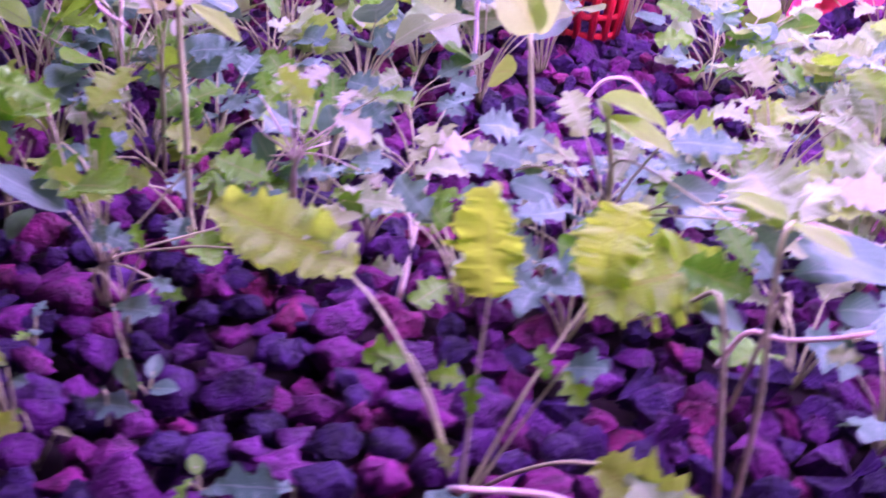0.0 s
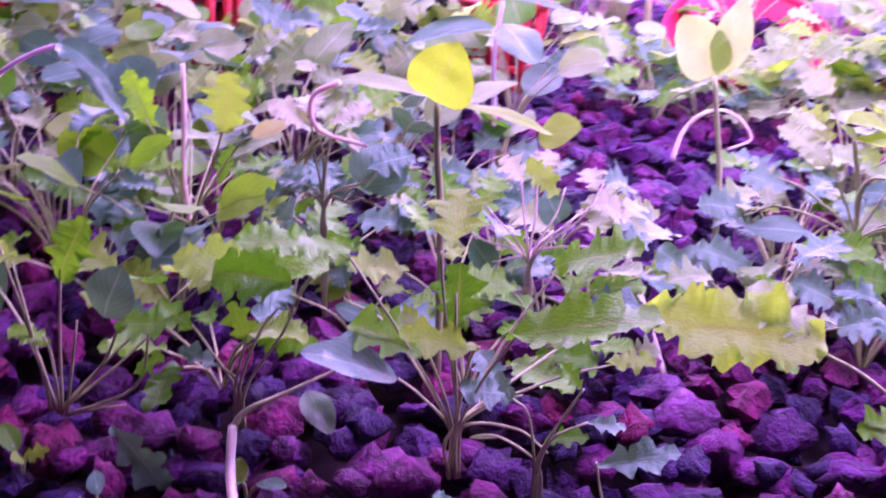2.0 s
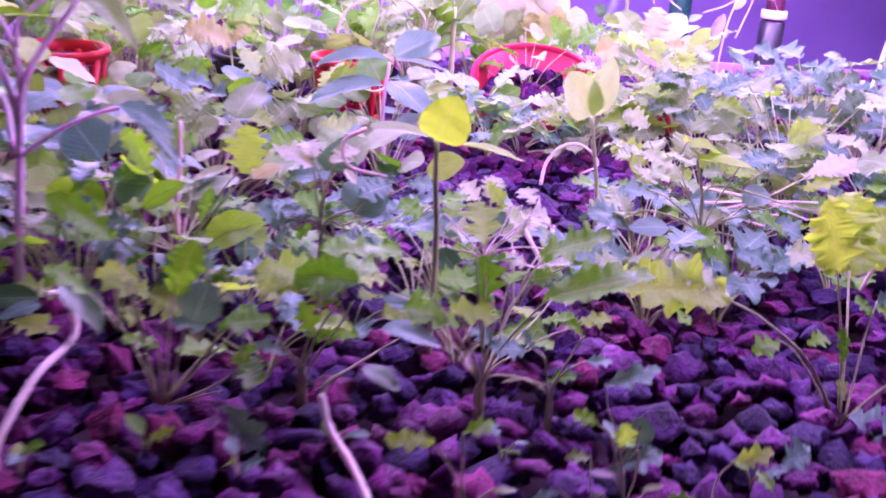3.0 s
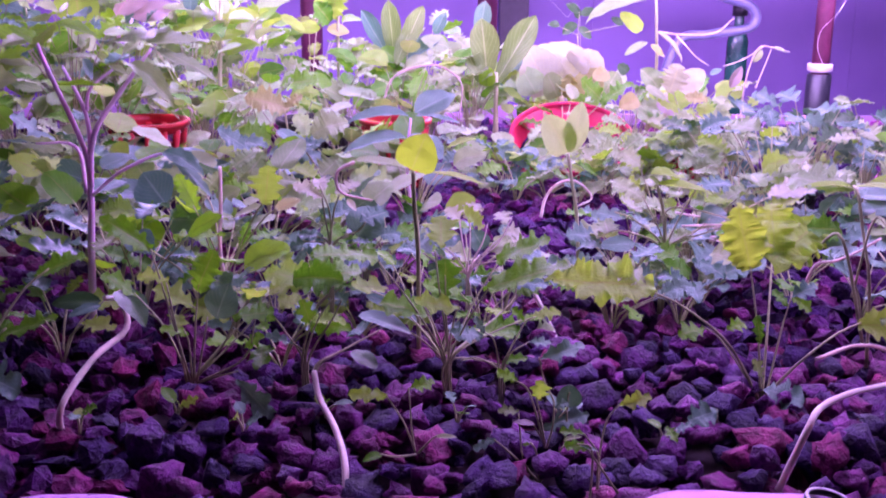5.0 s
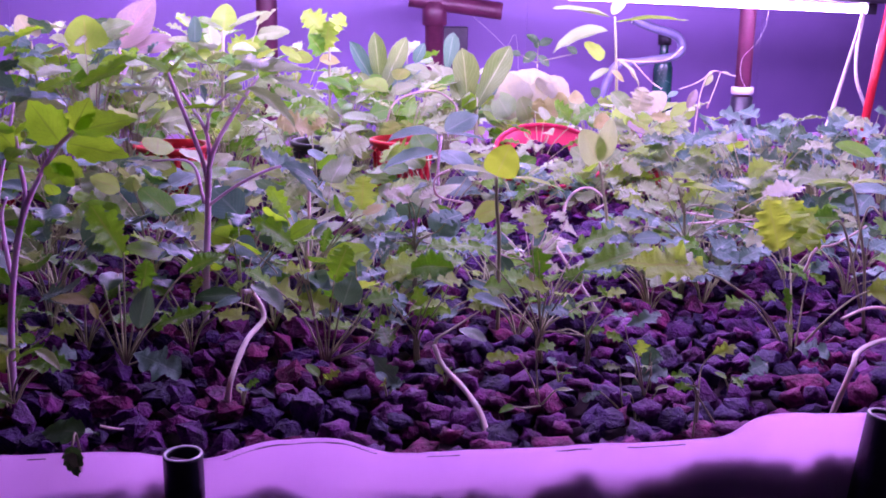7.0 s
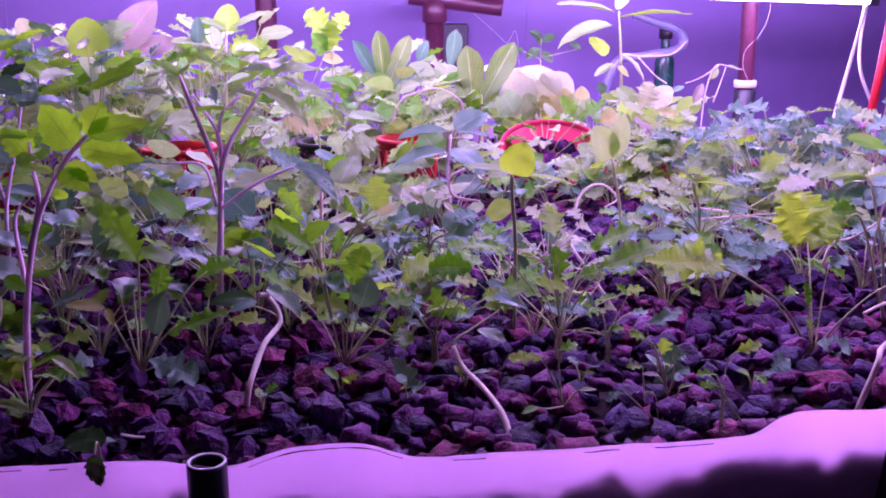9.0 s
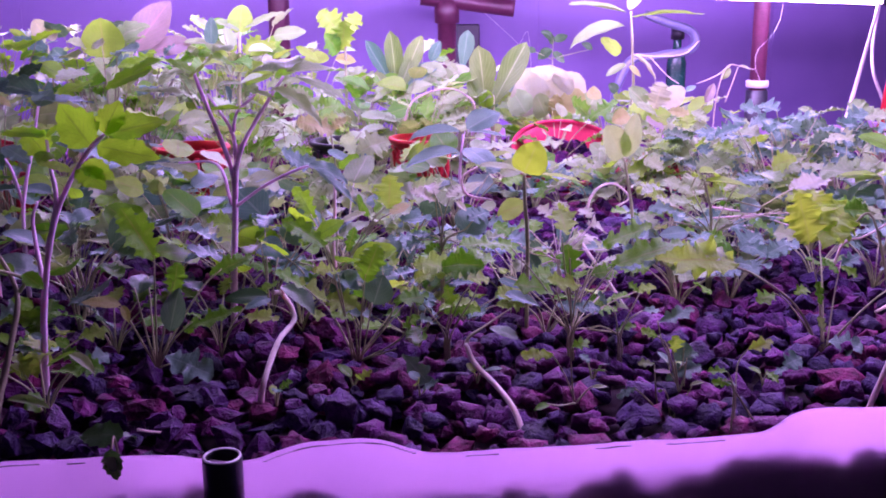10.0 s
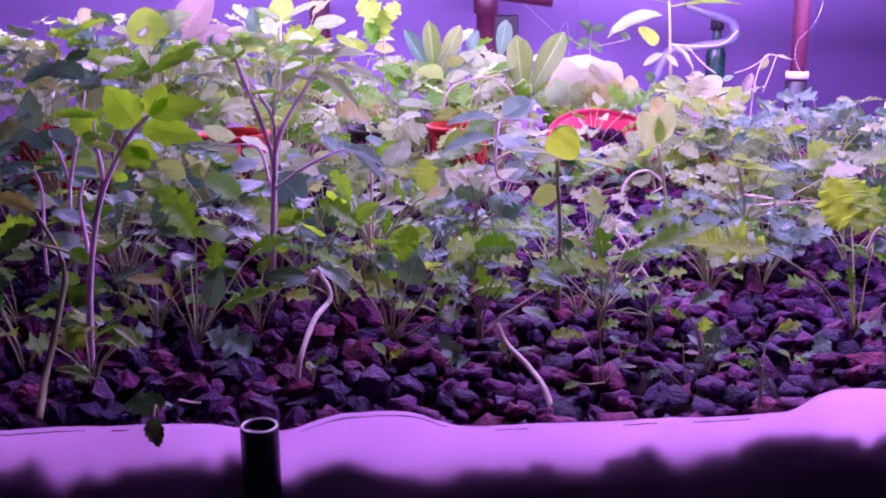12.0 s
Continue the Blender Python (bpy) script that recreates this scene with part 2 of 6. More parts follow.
def outline(kind, u, side, seed):
    """Half the width of a leaf of that kind at u along its length."""
    jit = noise.noise(Vector((u * 9, side * 5.3, seed * 3.1)))
    if kind == "oval":
        return 0.5 * math.sin(math.pi * u ** 0.85) ** 0.75 * (1 + 0.04 * jit)
    if kind == "spoon":
        return 0.5 * (0.16 + 0.84 * max(0.0, math.sin(math.pi * (0.12 + 0.88 * u) ** 1.7)) ** 0.8) * (1 + 0.06 * jit) * min(1, (1 - u) * 9 + 0.02) ** 0.5
    if kind == "round":
        return 0.5 * math.sin(math.pi * min(1, u ** 0.7)) ** 0.55 * (1 + 0.05 * jit)
    if kind == "kale":
        body = 0.5 * math.sin(math.pi * (0.04 + 0.96 * u) ** 1.05) ** 0.6
        return body * (0.50 + 0.42 * tooth(u * 4.3 + 0.31 * seed + 0.4 * side) + 0.17 * tooth(u * 13 + 0.2 * seed + side) + 0.22 * jit)
    if kind == "frill":
        body = 0.5 * math.sin(math.pi * (0.05 + 0.95 * u) ** 0.95) ** 0.5
        return body * (0.70 + 0.20 * tooth(u * 6.1 + 0.4 * seed + 0.5 * side) + 0.16 * tooth(u * 19 + 0.3 * seed + side) + 0.16 * jit)
    if kind == "star":
        body = 0.5 * math.sin(math.pi * (0.02 + 0.98 * u) ** 1.25) ** 0.6
        return body * (0.34 + 0.72 * tooth(u * 2.9 + 0.29 * seed + 0.35 * side) + 0.12 * tooth(u * 8.3 + side) + 0.14 * jit)
    body = 0.5 * math.sin(math.pi * u ** 0.72) ** 0.85       # leaflet
    teeth = (u * 4.6 + 0.3 * seed + 0.3 * side) % 1
    return body * (0.80 + 0.26 * teeth + 0.1 * jit)


def leaf_mesh(kind, seed, droop, fold, ruffle):
    """A leaf of length and width 1, from its stalk along +y, its upper side up."""
    nu, nv = {"kale": (48, 4), "frill": (84, 6), "star": (30, 3), "leaflet": (24, 3)}.get(kind, (14, 3))
    verts, faces, uvs = [], [], []
    for i in range(nu + 1):
        u = i / nu
        for j in range(-nv, nv + 1):
            s = 1 if j > 0 else -1
            v = abs(j) / nv
            w = outline(kind, u, s, seed) * v
            y = u - droop * 0.18 * u * u
            z = -droop * 0.55 * u * u + 0.10 * u + fold * w
            z += ruffle * v * v * (3.0 * noise.noise(Vector((u * 8.5, s * 3.7, seed * 4.1))) + 2.4 * noise.noise(Vector((u * 21, s * 9.1, seed * 2.3))))
            z += 0.05 * noise.noise(Vector((s * w * 4, u * 4, seed * 7.7)))
            if kind == "frill":
                curl = v ** 2.5 * noise.noise(Vector((u * 15, s * 4.3, seed * 5.7)))
                z += 0.20 * curl + 0.05 * v ** 3 * math.sin(u * 34 + 1.7 * seed + s)
                y += 0.10 * v ** 2.5 * noise.noise(Vector((u * 11, s * 7.9, seed * 1.9)))
            y += ruffle * 1.2 * v * v * noise.noise(Vector((u * 13, s * 6.1, seed * 8.3)))
            verts.append((s * w, y, z))
            uvs.append((0.5 + s * v * 0.5, u))
    row = 2 * nv + 1
    for i in range(nu):
        for j in range(row - 1):
            faces.append((i * row + j, i * row + j + 1, (i + 1) * row + j + 1, (i + 1) * row + j))
    me = bpy.data.meshes.new("leaf")
    me.from_pydata(verts, [], faces)
    layer = me.uv_layers.new(name="UVMap")
    for loop in me.loops:
        layer.data[loop.index].uv = uvs[loop.vertex_index]
    me.polygons.foreach_set("use_smooth", [True] * len(faces))
    return me


LEAF_SHAPES = {"oval": (0.5, 0.16, 0.0), "spoon": (0.35, 0.30, 0.015), "round": (0.3, 0.14, 0.012), "kale": (0.5, 0.18, 0.034), "frill": (0.4, 0.22, 0.040), "star": (0.45, 0.18, 0.030), "leaflet": (0.45, 0.14, 0.015)}
LEAVES = {}


def leaf_data(kind, material, variant):
    key = (kind, material.name, variant % 4)
    if key not in LEAVES:
        droop, fold, ruffle = LEAF_SHAPES[kind]
        LEAVES[key] = leaf_mesh(kind, 1 + variant % 4, droop * (0.5, 1.0, 1.5, 0.2)[variant % 4], fold * (1.0, 0.4, 1.5, 0.8)[variant % 4], ruffle * (1.0, 1.3, 0.8, 1.1)[variant % 4])
        LEAVES[key].materials.append(material)
    return LEAVES[key]


def leaf(plant, kind, material, base, tip, wide, face=0.2, variant=0, lean=0.0):
    """A leaf from base to tip, wide as a share of its length; face: 0 lies flat, 1 shows its upper side to the front."""
    base, tip = Vector(base), Vector(tip)
    along = tip - base
    length = along.length
    y = along / length
    up = Vector((lean, -face, 1.0 - abs(face) * 0.9))
    up = (up - y * up.dot(y))
    up = up.normalized() if up.length > 1e-4 else y.orthogonal().normalized()
    x = y.cross(up)
    ob = new("leaf", leaf_data(kind, material, variant))
    turn = Matrix((x, y, up)).transposed().to_4x4()
    ob.parent = plant
    ob.matrix_parent_inverse = Matrix.Translation(-plant.location)
    ob.matrix_basis = Matrix.Translation(base) @ turn @ Matrix.Diagonal((length * wide, length, length * (0.5 + 0.5 * min(1, wide)), 1))
    return ob


def stem(plant, points, r0, r1, material=None, name="stem", knobs=0.15, sides=7):
    bm = bmesh.new()
    tube(bm, smooth_line(points), r0, r1, sides, knobs)
    ob = part(name, bm, material or STEM, plant)
    ob.matrix_parent_inverse = Matrix.Translation(-plant.location)
    return ob


def plant(name, place, label, category, group=""):
    return thing(name, place, label, category, group)


# ---- room ----
def slab(name, lo, hi, material, label, category):
    bm = bmesh.new()
    box(bm, lo, hi)
    return tagged(part(name, bm, material, None), label, category, kind="structure")


slab("floor", (-2.6, -2.4, -0.95), (2.6, 2.3, -0.85), DARK, "dark concrete floor under the grow bed", "floor")
slab("ceiling", (-2.6, -2.4, 1.60), (2.6, 2.3, 1.70), DARK, "dark ceiling over the grow room", "ceiling")
slab("wall_west", (-2.7, -2.4, -0.85), (-2.6, 2.3, 1.6), WALL, "lavender painted side wall", "wall")
slab("wall_east", (2.6, -2.4, -0.85), (2.7, 2.3, 1.6), WALL, "lavender painted side wall", "wall")
slab("wall_south", (-2.6, -2.5, -0.85), (2.6, -2.4, 1.6), DARK, "dark wall facing the grow bed", "wall")
wall_north = tagged(new("wall_north"), "lavender wall of wide upright panels behind the plants", "wall", kind="structure")
for left, right in ((-2.6, -0.8595), (-0.859, -0.2365), (-0.236, 0.4195), (0.42, 1.0595), (1.06, 2.6)):
    bm = bmesh.new()
    box(bm, (left, 2.10, -0.85), (right, 2.15, 1.6), 0.0006)
    part("panel", bm, WALL, wall_north)
bm = bmesh.new()
box(bm, (-2.6, 2.15, -0.85), (2.6, 2.19, 1.6))
part("backing", bm, WALL, wall_north)


# ---- the tank of the grow bed ----
def rim(x):
    """Height of the wavy cut edge of the tank's front."""
    def hump(a, b, soft):
        return 1 / (1 + math.exp(-(x - a) / soft)) - 1 / (1 + math.exp(-(x - b) / soft))
    z = 0.006 + 0.015 * hump(-0.218, -0.137, 0.009) + 0.016 * hump(0.122, 0.235, 0.0055) + 0.012 * hump(-1.6, -0.262, 0.014)
    return z - 0.004 * hump(0.2, 0.26, 0.02) + 0.0012 * noise.noise(Vector((x * 22, 0.3, 0))) + 0.0006 * noise.noise(Vector((x * 90, 0.7, 0)))


def tank_side(name, across, depth, count):
    """A standing sheet of plastic with a soft upper lip; across gives the plan's place, depth its outward side."""
    bm = bmesh.new()
    columns = []
    for n in range(count + 1):
        at, out, top = across(n / count), depth, rim(across(n / count)[0])
        profile = ((0.0, -0.36), (0.0, -0.10), (0.0, -0.03), (0.0, top - 0.003), (0.0005, top - 0.0008), (0.0013, top), (0.0022, top - 0.0002), (0.0029, top - 0.0010), (0.0032, top - 0.003), (0.0032, -0.03), (0.0032, -0.10), (0.0032, -0.36))
        wave = 0.004 * noise.noise(Vector((at[0] * 3.1, 2.0, 0)))
        columns.append([bm.verts.new((at[0] + out[0] * (0.0056 - d) + out[0] * wave, at[1] + out[1] * (0.0056 - d) + out[1] * wave, z)) for d, z in profile])
    for a, b in zip(columns, columns[1:]):
        for k in range(len(a) - 1):
            bm.faces.new((a[k], b[k], b[k + 1], a[k + 1])).smooth = True
    return bm


tank = thing("grow_bed_tank", (0, 0, -0.36), "white translucent plastic tank with a wavy hand-cut front edge", "tank")
FIT = Matrix.Translation((0, 0, 0.36))
for name, bm in (("front_wall", tank_side("front", lambda s: (-1.0 + 2.0 * s, -0.0056), (0, -1), 420)), ("back_wall", tank_side("back", lambda s: (-1.0 + 2.0 * s, 1.47), (0, 1), 60))):
    part(name, bm, TANK, tank).matrix_parent_inverse = FIT
bm = bmesh.new()
for n in range(700):
    x = -0.95 + 1.9 * n / 700
    if noise.noise(Vector((x * 9, 3.1, 0))) + 0.7 * noise.noise(Vector((x * 57, 1.3, 0))) > 0.02:
        h = 0.00028 * (0.2 + noise.noise(Vector((x * 60, 5.5, 0))) ** 2 * 4)
        wave = [0.004 * noise.noise(Vector((c * 3.1, 2.0, 0))) for c in (x, x + 1.9 / 700)]
        box(bm, (x, -0.01164 - max(wave), rim(x) - 0.0025 - h), (x + 1.9 / 700, -0.0108 - min(wave), rim(x) - 0.0024 + 0.3 * h))
grime = part("grime", bm, SILT, tank)
grime.matrix_parent_inverse = FIT
tagged(grime, "dark dirt line under the cut edge", kind="stuff")
for x in (-1.0, 0.994):
    bm = bmesh.new()
    box(bm, (x, -0.004, -0.36), (x + 0.006, 1.468, 0.015), 0.001)
    part("side_wall", bm, TANK, tank).matrix_parent_inverse = FIT
bm = bmesh.new()
box(bm, (-0.99, 0.002, -0.36), (0.99, 1.465, -0.35))
part("bottom", bm, TANK, tank).matrix_parent_inverse = FIT
stand = thing("tank_stand", (0, 0, -0.85), "dark timber stand under the grow bed", "stand")
bm = bmesh.new()
box(bm, (-1.0, 0.0, -0.41), (1.0, 1.47, -0.362), 0.004)
part("top", bm, DARK, stand).matrix_parent_inverse = Matrix.Translation((0, 0, 0.85))
for x in (-0.95, 0.87):
    for y in (0.03, 1.36):
        bm = bmesh.new()
        box(bm, (x, y, -0.85), (x + 0.08, y + 0.08, -0.411), 0.004)
        part("leg", bm, DARK, stand).matrix_parent_inverse = Matrix.Translation((0, 0, 0.85))


# ---- upright pipes at the tank's edge ----
def edge_pipe(x, y, top, lean, label):
    ob = thing("edge_pipe", (x, y, -0.36), label, "pipe", "pipes at the tank edge")
    turn = Matrix.Rotation(radians(lean), 3, "Y")
    bm = bmesh.new()
    lathe(bm, ((0.0125, -0.37), (0.0125, -0.002), (0.0121, 0.0), (0.0104, 0.0), (0.0102, -0.002), (0.0102, -0.16), (0.0001, -0.16)), 32, (0, 0, 0), turn)
    o = part("pipe_wall", bm, BLACK, ob)
    o.location = (0, 0, top + 0.36)
    # Pale ring: lamplight on the black pipe's rim, painted as its colour.
    bm = bmesh.new()
    lathe(bm, ((0.0103, 0.0002), (0.0106, 0.0009), (0.0119, 0.0009), (0.0122, 0.0002)), 32, (0, 0, 0), turn)
    part("cut_edge", bm, CLAMP, ob, "cut edge with lamplight put into its pale colour").location = (0, 0, top + 0.36)
    return ob


edge_pipe(-0.250, -0.016, 0.016, 0, "black plastic pipe standing upright by the tank edge")
edge_pipe(0.222, -0.016, 0.020, 7, "black plastic pipe leaning against the tank edge")


# ---- the lamps ----
def grow_lamp(x0, x1, y, z, label):
    ob = thing("grow_lamp", ((x0 + x1) / 2, y, z), label, "lamp", "grow lamps over the bed")
    half = (x1 - x0) / 2
    bm = bmesh.new()
    box(bm, (-half - 0.03, -0.055, 0.012), (half + 0.03, 0.055, 0.05), 0.004)
    part("housing", bm, HOUSING, ob)
    bm = bmesh.new()
    tube(bm, [Vector((-half + 2 * half * n / 8, 0, 0)) for n in range(9)], 0.008, 0.008, 12)
    lit = part("tube", bm, LIT, ob, "glowing lavender white tube")
    for s in (-1, 1):
        bm = bmesh.new()
        box(bm, (s * (half + 0.010) - 0.010, -0.011, -0.010), (s * (half + 0.010) + 0.010, 0.011, 0.0118), 0.002)
        part("end_cap", bm, HOUSING, lit)
        bm = bmesh.new()
        tube(bm, [Vector((s * half * 0.9, 0, 0.05)), Vector((s * half * 0.9, 0, 1.6 - z))], 0.0012, 0.0012, 5)
        part("hanging_wire", bm, HOUSING, ob)
    return ob


lamp_seen = grow_lamp(-0.95, 0.962, 1.40, 0.299, "long grow lamp with a glowing tube under a dark housing")
lamp_seen.rotation_euler = (0, radians(2.1), 0)
grow_lamp(-0.46, 0.76, 0.95, 0.44, "long grow lamp with a glowing tube under a dark housing")
grow_lamp(-0.14, 1.08, 0.335, 0.52, "long grow lamp with a glowing tube under a dark housing")


# ---- pipes and fittings behind the bed ----
def round_pipe(name, line, r, material, label, category="pipe", group="", part_name="pipe_wall"):
    ob = thing(name, line[0], label, category, group)
    bm = bmesh.new()
    tube(bm, smooth_line(line, 8) if len(line) > 2 else [Vector(p) for p in line], r, r, 16)
    part(part_name, bm, material, ob).matrix_parent_inverse = Matrix.Translation(-Vector(line[0]))
    return ob


def ring(ob, place, r, h, material, name="collar", label=""):
    bm = bmesh.new()
    lathe(bm, ((r * 0.9, -h / 2), (r, -h / 2 + 0.002), (r, h / 2 - 0.002), (r * 0.9, h / 2)), 20, place)
    part(name, bm, material, ob, label).matrix_parent_inverse = Matrix.Translation(-ob.location)


supply = round_pipe("standpipe", ((0.782, 1.553, -0.85), (0.782, 1.553, 1.6)), 0.017, MAROON, "maroon standpipe with a pale clamp in front of the wall", "pipe", "wall pipes")
ring(supply, (0.782, 1.553, 0.088), 0.024, 0.016, CLAMP, "clamp", "pale plastic clamp")
ring(supply, (0.782, 1.553, -0.02), 0.0235, 0.19, BLACK, "sleeve", "dark plastic sleeve")
drain = round_pipe("wall_pipe", ((0.150, 1.87, -0.85), (0.150, 1.87, 0.262)), 0.022, MAROON, "dark maroon upright pipe with an elbow", "pipe", "wall pipes")
ring(drain, (0.150, 1.87, 0.238), 0.029, 0.055, MAROON, "elbow")
round_pipe("cross_pipe", ((0.09, 1.87, 0.272), (0.20, 1.86, 0.258), (0.305, 1.84, 0.244)), 0.020, MAROON, "maroon cross pipe ending in a rounded cap", "pipe", "wall pipes")
round_pipe("wall_pipe", ((-0.238, 1.87, -0.85), (-0.238, 1.87, 1.6)), 0.024, MAROON, "maroon upright pipe in front of the wall", "pipe", "wall pipes")
round_pipe("hose", ((0.575, 1.70, 0.232), (0.63, 1.70, 0.212), (0.68, 1.70, 0.196), (0.694, 1.70, 0.170), (0.675, 1.70, 0.150), (0.60, 1.70, 0.138), (0.53, 1.70, 0.11), (0.50, 1.70, -0.1), (0.50, 1.70, -0.84)), 0.010, HOSE, "grey blue hose bent in a loop", "hose", part_name="hose_wall")
valve = thing("dark_bottle", (0.695, 1.82, -0.85), "dark green upright bottle on a post behind the bed", "bottle")
bm = bmesh.new()
lathe(bm, ((0.0, 0.80), (0.020, 0.80), (0.023, 0.83), (0.023, 0.965), (0.016, 0.99), (0.010, 1.0), (0.010, 1.02)), 18)
part("body", bm, BOTTLE, valve)
bm = bmesh.new()
lathe(bm, ((0.0, 1.046), (0.016, 1.044), (0.016, 1.02), (0.0, 1.02)), 14)
part("cap", bm, POT, valve)
bm = bmesh.new()
box(bm, (-0.03, -0.03, 0.0), (0.03, 0.03, 0.799), 0.003)
part("post", bm, DARK, valve)
box_plate = thing("wall_box", (0.225, 2.099, 0.14), "small dark switch box on the wall", "box")
bm = bmesh.new()
box(bm, (-0.035, -0.04, -0.07), (0.035, 0.0, 0.06), 0.003)
part("body", bm, HOUSING, box_plate)

red_pole = round_pipe("red_stake", ((0.742, 1.0, -0.05), (0.790, 1.0, 0.34)), 0.0070, RED, "red painted stake leaning in the bed", "stake", part_name="rod")
for line in (((0.958, 1.40, 0.262), (0.90, 1.31, 0.22), (0.75, 1.08, 0.13), (0.625, 0.89, 0.05), (0.61, 0.87, -0.01)), ((0.960, 1.40, 0.262), (0.925, 1.35, 0.18), (0.905, 1.30, 0.127), (0.935, 1.30, 0.06), (0.945, 1.30, -0.01))):
    round_pipe("hanging_twine", line, 0.0034, TWINE, "pale twine hanging from the lamp into the bed", "twine", "hanging twine", "strand")

round_pipe("thin_cable", ((0.815, 1.52, 1.6), (0.815, 1.52, 0.9), (0.815, 1.52, 0.5), (0.815, 1.52, 0.35), (0.813, 1.52, 0.273), (0.808, 1.52, 0.224), (0.789, 1.52, 0.188), (0.768, 1.53, 0.160), (0.766, 1.533, 0.126), (0.780, 1.533, 0.095)), 0.0004, CLAMP, "thin pale cable hanging beside the standpipe", "cable", part_name="strand")
round_pipe("thin_cable", ((0.190, 1.95, 0.290), (0.223, 1.95, 0.258), (0.274, 1.95, 0.213), (0.334, 1.95, 0.158), (0.37, 1.95, 0.10), (0.38, 1.95, -0.84)), 0.0005, CLAMP, "thin pale cable before the wall", "cable", part_name="strand")


# ---- pots standing among the rocks ----
def pot(place, r, h, material, label, spokes=14, tilt=0.0, name="net_pot"):
    ob = thing(name, place, label, "pot", "pots in the bed")
    turn = Matrix.Rotation(radians(tilt), 3, "X")
    bm = bmesh.new()
    lathe(bm, ((r * 0.99, h - 0.004), (r * 1.10, h - 0.004), (r * 1.11, h), (r * 1.10, h + 0.002), (r * 0.95, h + 0.002), (r * 0.93, h - 0.010), (r * 0.97, h - 0.012), (r * 0.99, h - 0.004)), 28, (0, 0, 0), turn)
    part("rim", bm, material, ob)
    for k in range(spokes):
        a = k * math.tau / spokes
        bm = bmesh.new()
        tube(bm, [turn @ Vector((r * f * math.cos(a), r * f * math.sin(a), z)) for f, z in ((0.95, h - 0.008), (0.86, h * 0.5), (0.76, 0.0))], r * 0.11, r * 0.09, 4)
        part("slat", bm, material, ob)
    for z, f in ((h * 0.62, 0.885), (h * 0.28, 0.825), (0.004, 0.77)):
        bm = bmesh.new()
        lathe(bm, ((r * f, z - 0.003), (r * f * 1.03, z), (r * f, z + 0.003), (r * f * 0.95, z), (r * f, z - 0.003)), 24, (0, 0, 0), turn)
        part("hoop", bm, material, ob)
    bm = bmesh.new()
    lathe(bm, ((r * 0.92, h - 0.014), (r * 0.5, h - 0.008), (0.0001, h - 0.010)), 20, (0, 0, 0), turn)
    part("soil", bm, SILT, ob, "dark growing medium")
    return ob


def bowl(place, r, depth, tilt, label):
    """A wide round planting bowl with a rolled edge, tipped forward."""
    ob = thing("red_bowl", place, label, "bowl")
    ob.rotation_euler = (radians(tilt), 0, 0)
    bm = bmesh.new()
    lathe(bm, ((0.0001, -depth), (r * 0.72, -depth), (r * 0.80, -depth * 0.9), (r * 0.99, -0.004), (r * 0.965, -0.004), (r * 0.775, -depth * 0.86), (0.0001, -depth * 0.95)), 40)
    part("bowl_wall", bm, BOWL, ob)
    bm = bmesh.new()
    lathe(bm, ((r * 0.96, -0.004), (r * 0.962, 0.001), (r * 0.99, 0.0025), (r * 1.02, 0.001), (r * 1.024, -0.004), (r * 1.015, -0.005), (r * 1.0, -0.004)), 40)
    part("rolled_edge", bm, BOWL, ob)
    bm = bmesh.new()
    lathe(bm, ((r * 0.88, -depth * 0.56), (r * 0.5, -depth * 0.5), (0.0001, -depth * 0.52)), 24)
    part("soil", bm, SILT, ob, "dark silt")
    return ob


RED_BOWL = (0.220, 0.975, 0.046)
red_bowl = bowl(RED_BOWL, 0.088, 0.070, 25, "wide bright red plastic bowl of lava rocks tipped forward")
pot((-0.028, 0.83, 0.006), 0.042, 0.085, RED, "small red net pot half hidden by leaves")
pot((-0.345, 0.84, -0.010), 0.048, 0.095, RED, "small red net pot half hidden by leaves")
pot((0.345, 0.93, -0.035), 0.045, 0.075, RED, "small red net pot half hidden by leaves")
pot((-0.60, 0.86, -0.01), 0.042, 0.105, RED, "small red net pot half hidden by leaves")
pot((-0.135, 0.86, -0.030), 0.045, 0.115, POT, "black plastic net pot in the shade of leaves", 10)
pot((0.43, 0.72, -0.03), 0.048, 0.060, POT, "black plastic net pot in the shade of leaves", 10)


# ---- plants, one by one ----

p = plant("kale_plant", (0.251, 0.186, -0.012), "yellow green curly kale with three long stalks in the rocks", "kale", "kale seedlings")
stem(p, ((0.250, 0.186, -0.012), (0.225, 0.190, 0.030), (0.193, 0.198, 0.055), (0.170, 0.202, 0.065)), 0.0012, 0.0008)
leaf(p, "frill", LIME, (0.173, 0.204, 0.068), (0.095, 0.194, 0.074), 0.50, 0.5, 3)
leaf(p, "star", PALE, (0.165, 0.203, 0.070), (0.140, 0.215, 0.088), 0.9, 0.3, 1)
stem(p, ((0.251, 0.186, -0.012), (0.247, 0.192, 0.035), (0.241, 0.205, 0.083)), 0.0009, 0.0006)
leaf(p, "frill", YELLOW, (0.241, 0.205, 0.081), (0.230, 0.215, 0.126), 0.80, 0.85, 3)
leaf(p, "star", GREEN, (0.248, 0.190, 0.030), (0.245, 0.192, 0.052), 0.45, 0.7, 1)
leaf(p, "star", PALE, (0.238, 0.212, 0.084), (0.214, 0.225, 0.092), 0.9, 0.5, 2)
stem(p, ((0.252, 0.186, -0.012), (0.261, 0.215, 0.040), (0.270, 0.245, 0.077)), 0.0011, 0.0007)
leaf(p, "frill", LIME, (0.268, 0.243, 0.075), (0.318, 0.270, 0.106), 0.68, 0.55, 1)
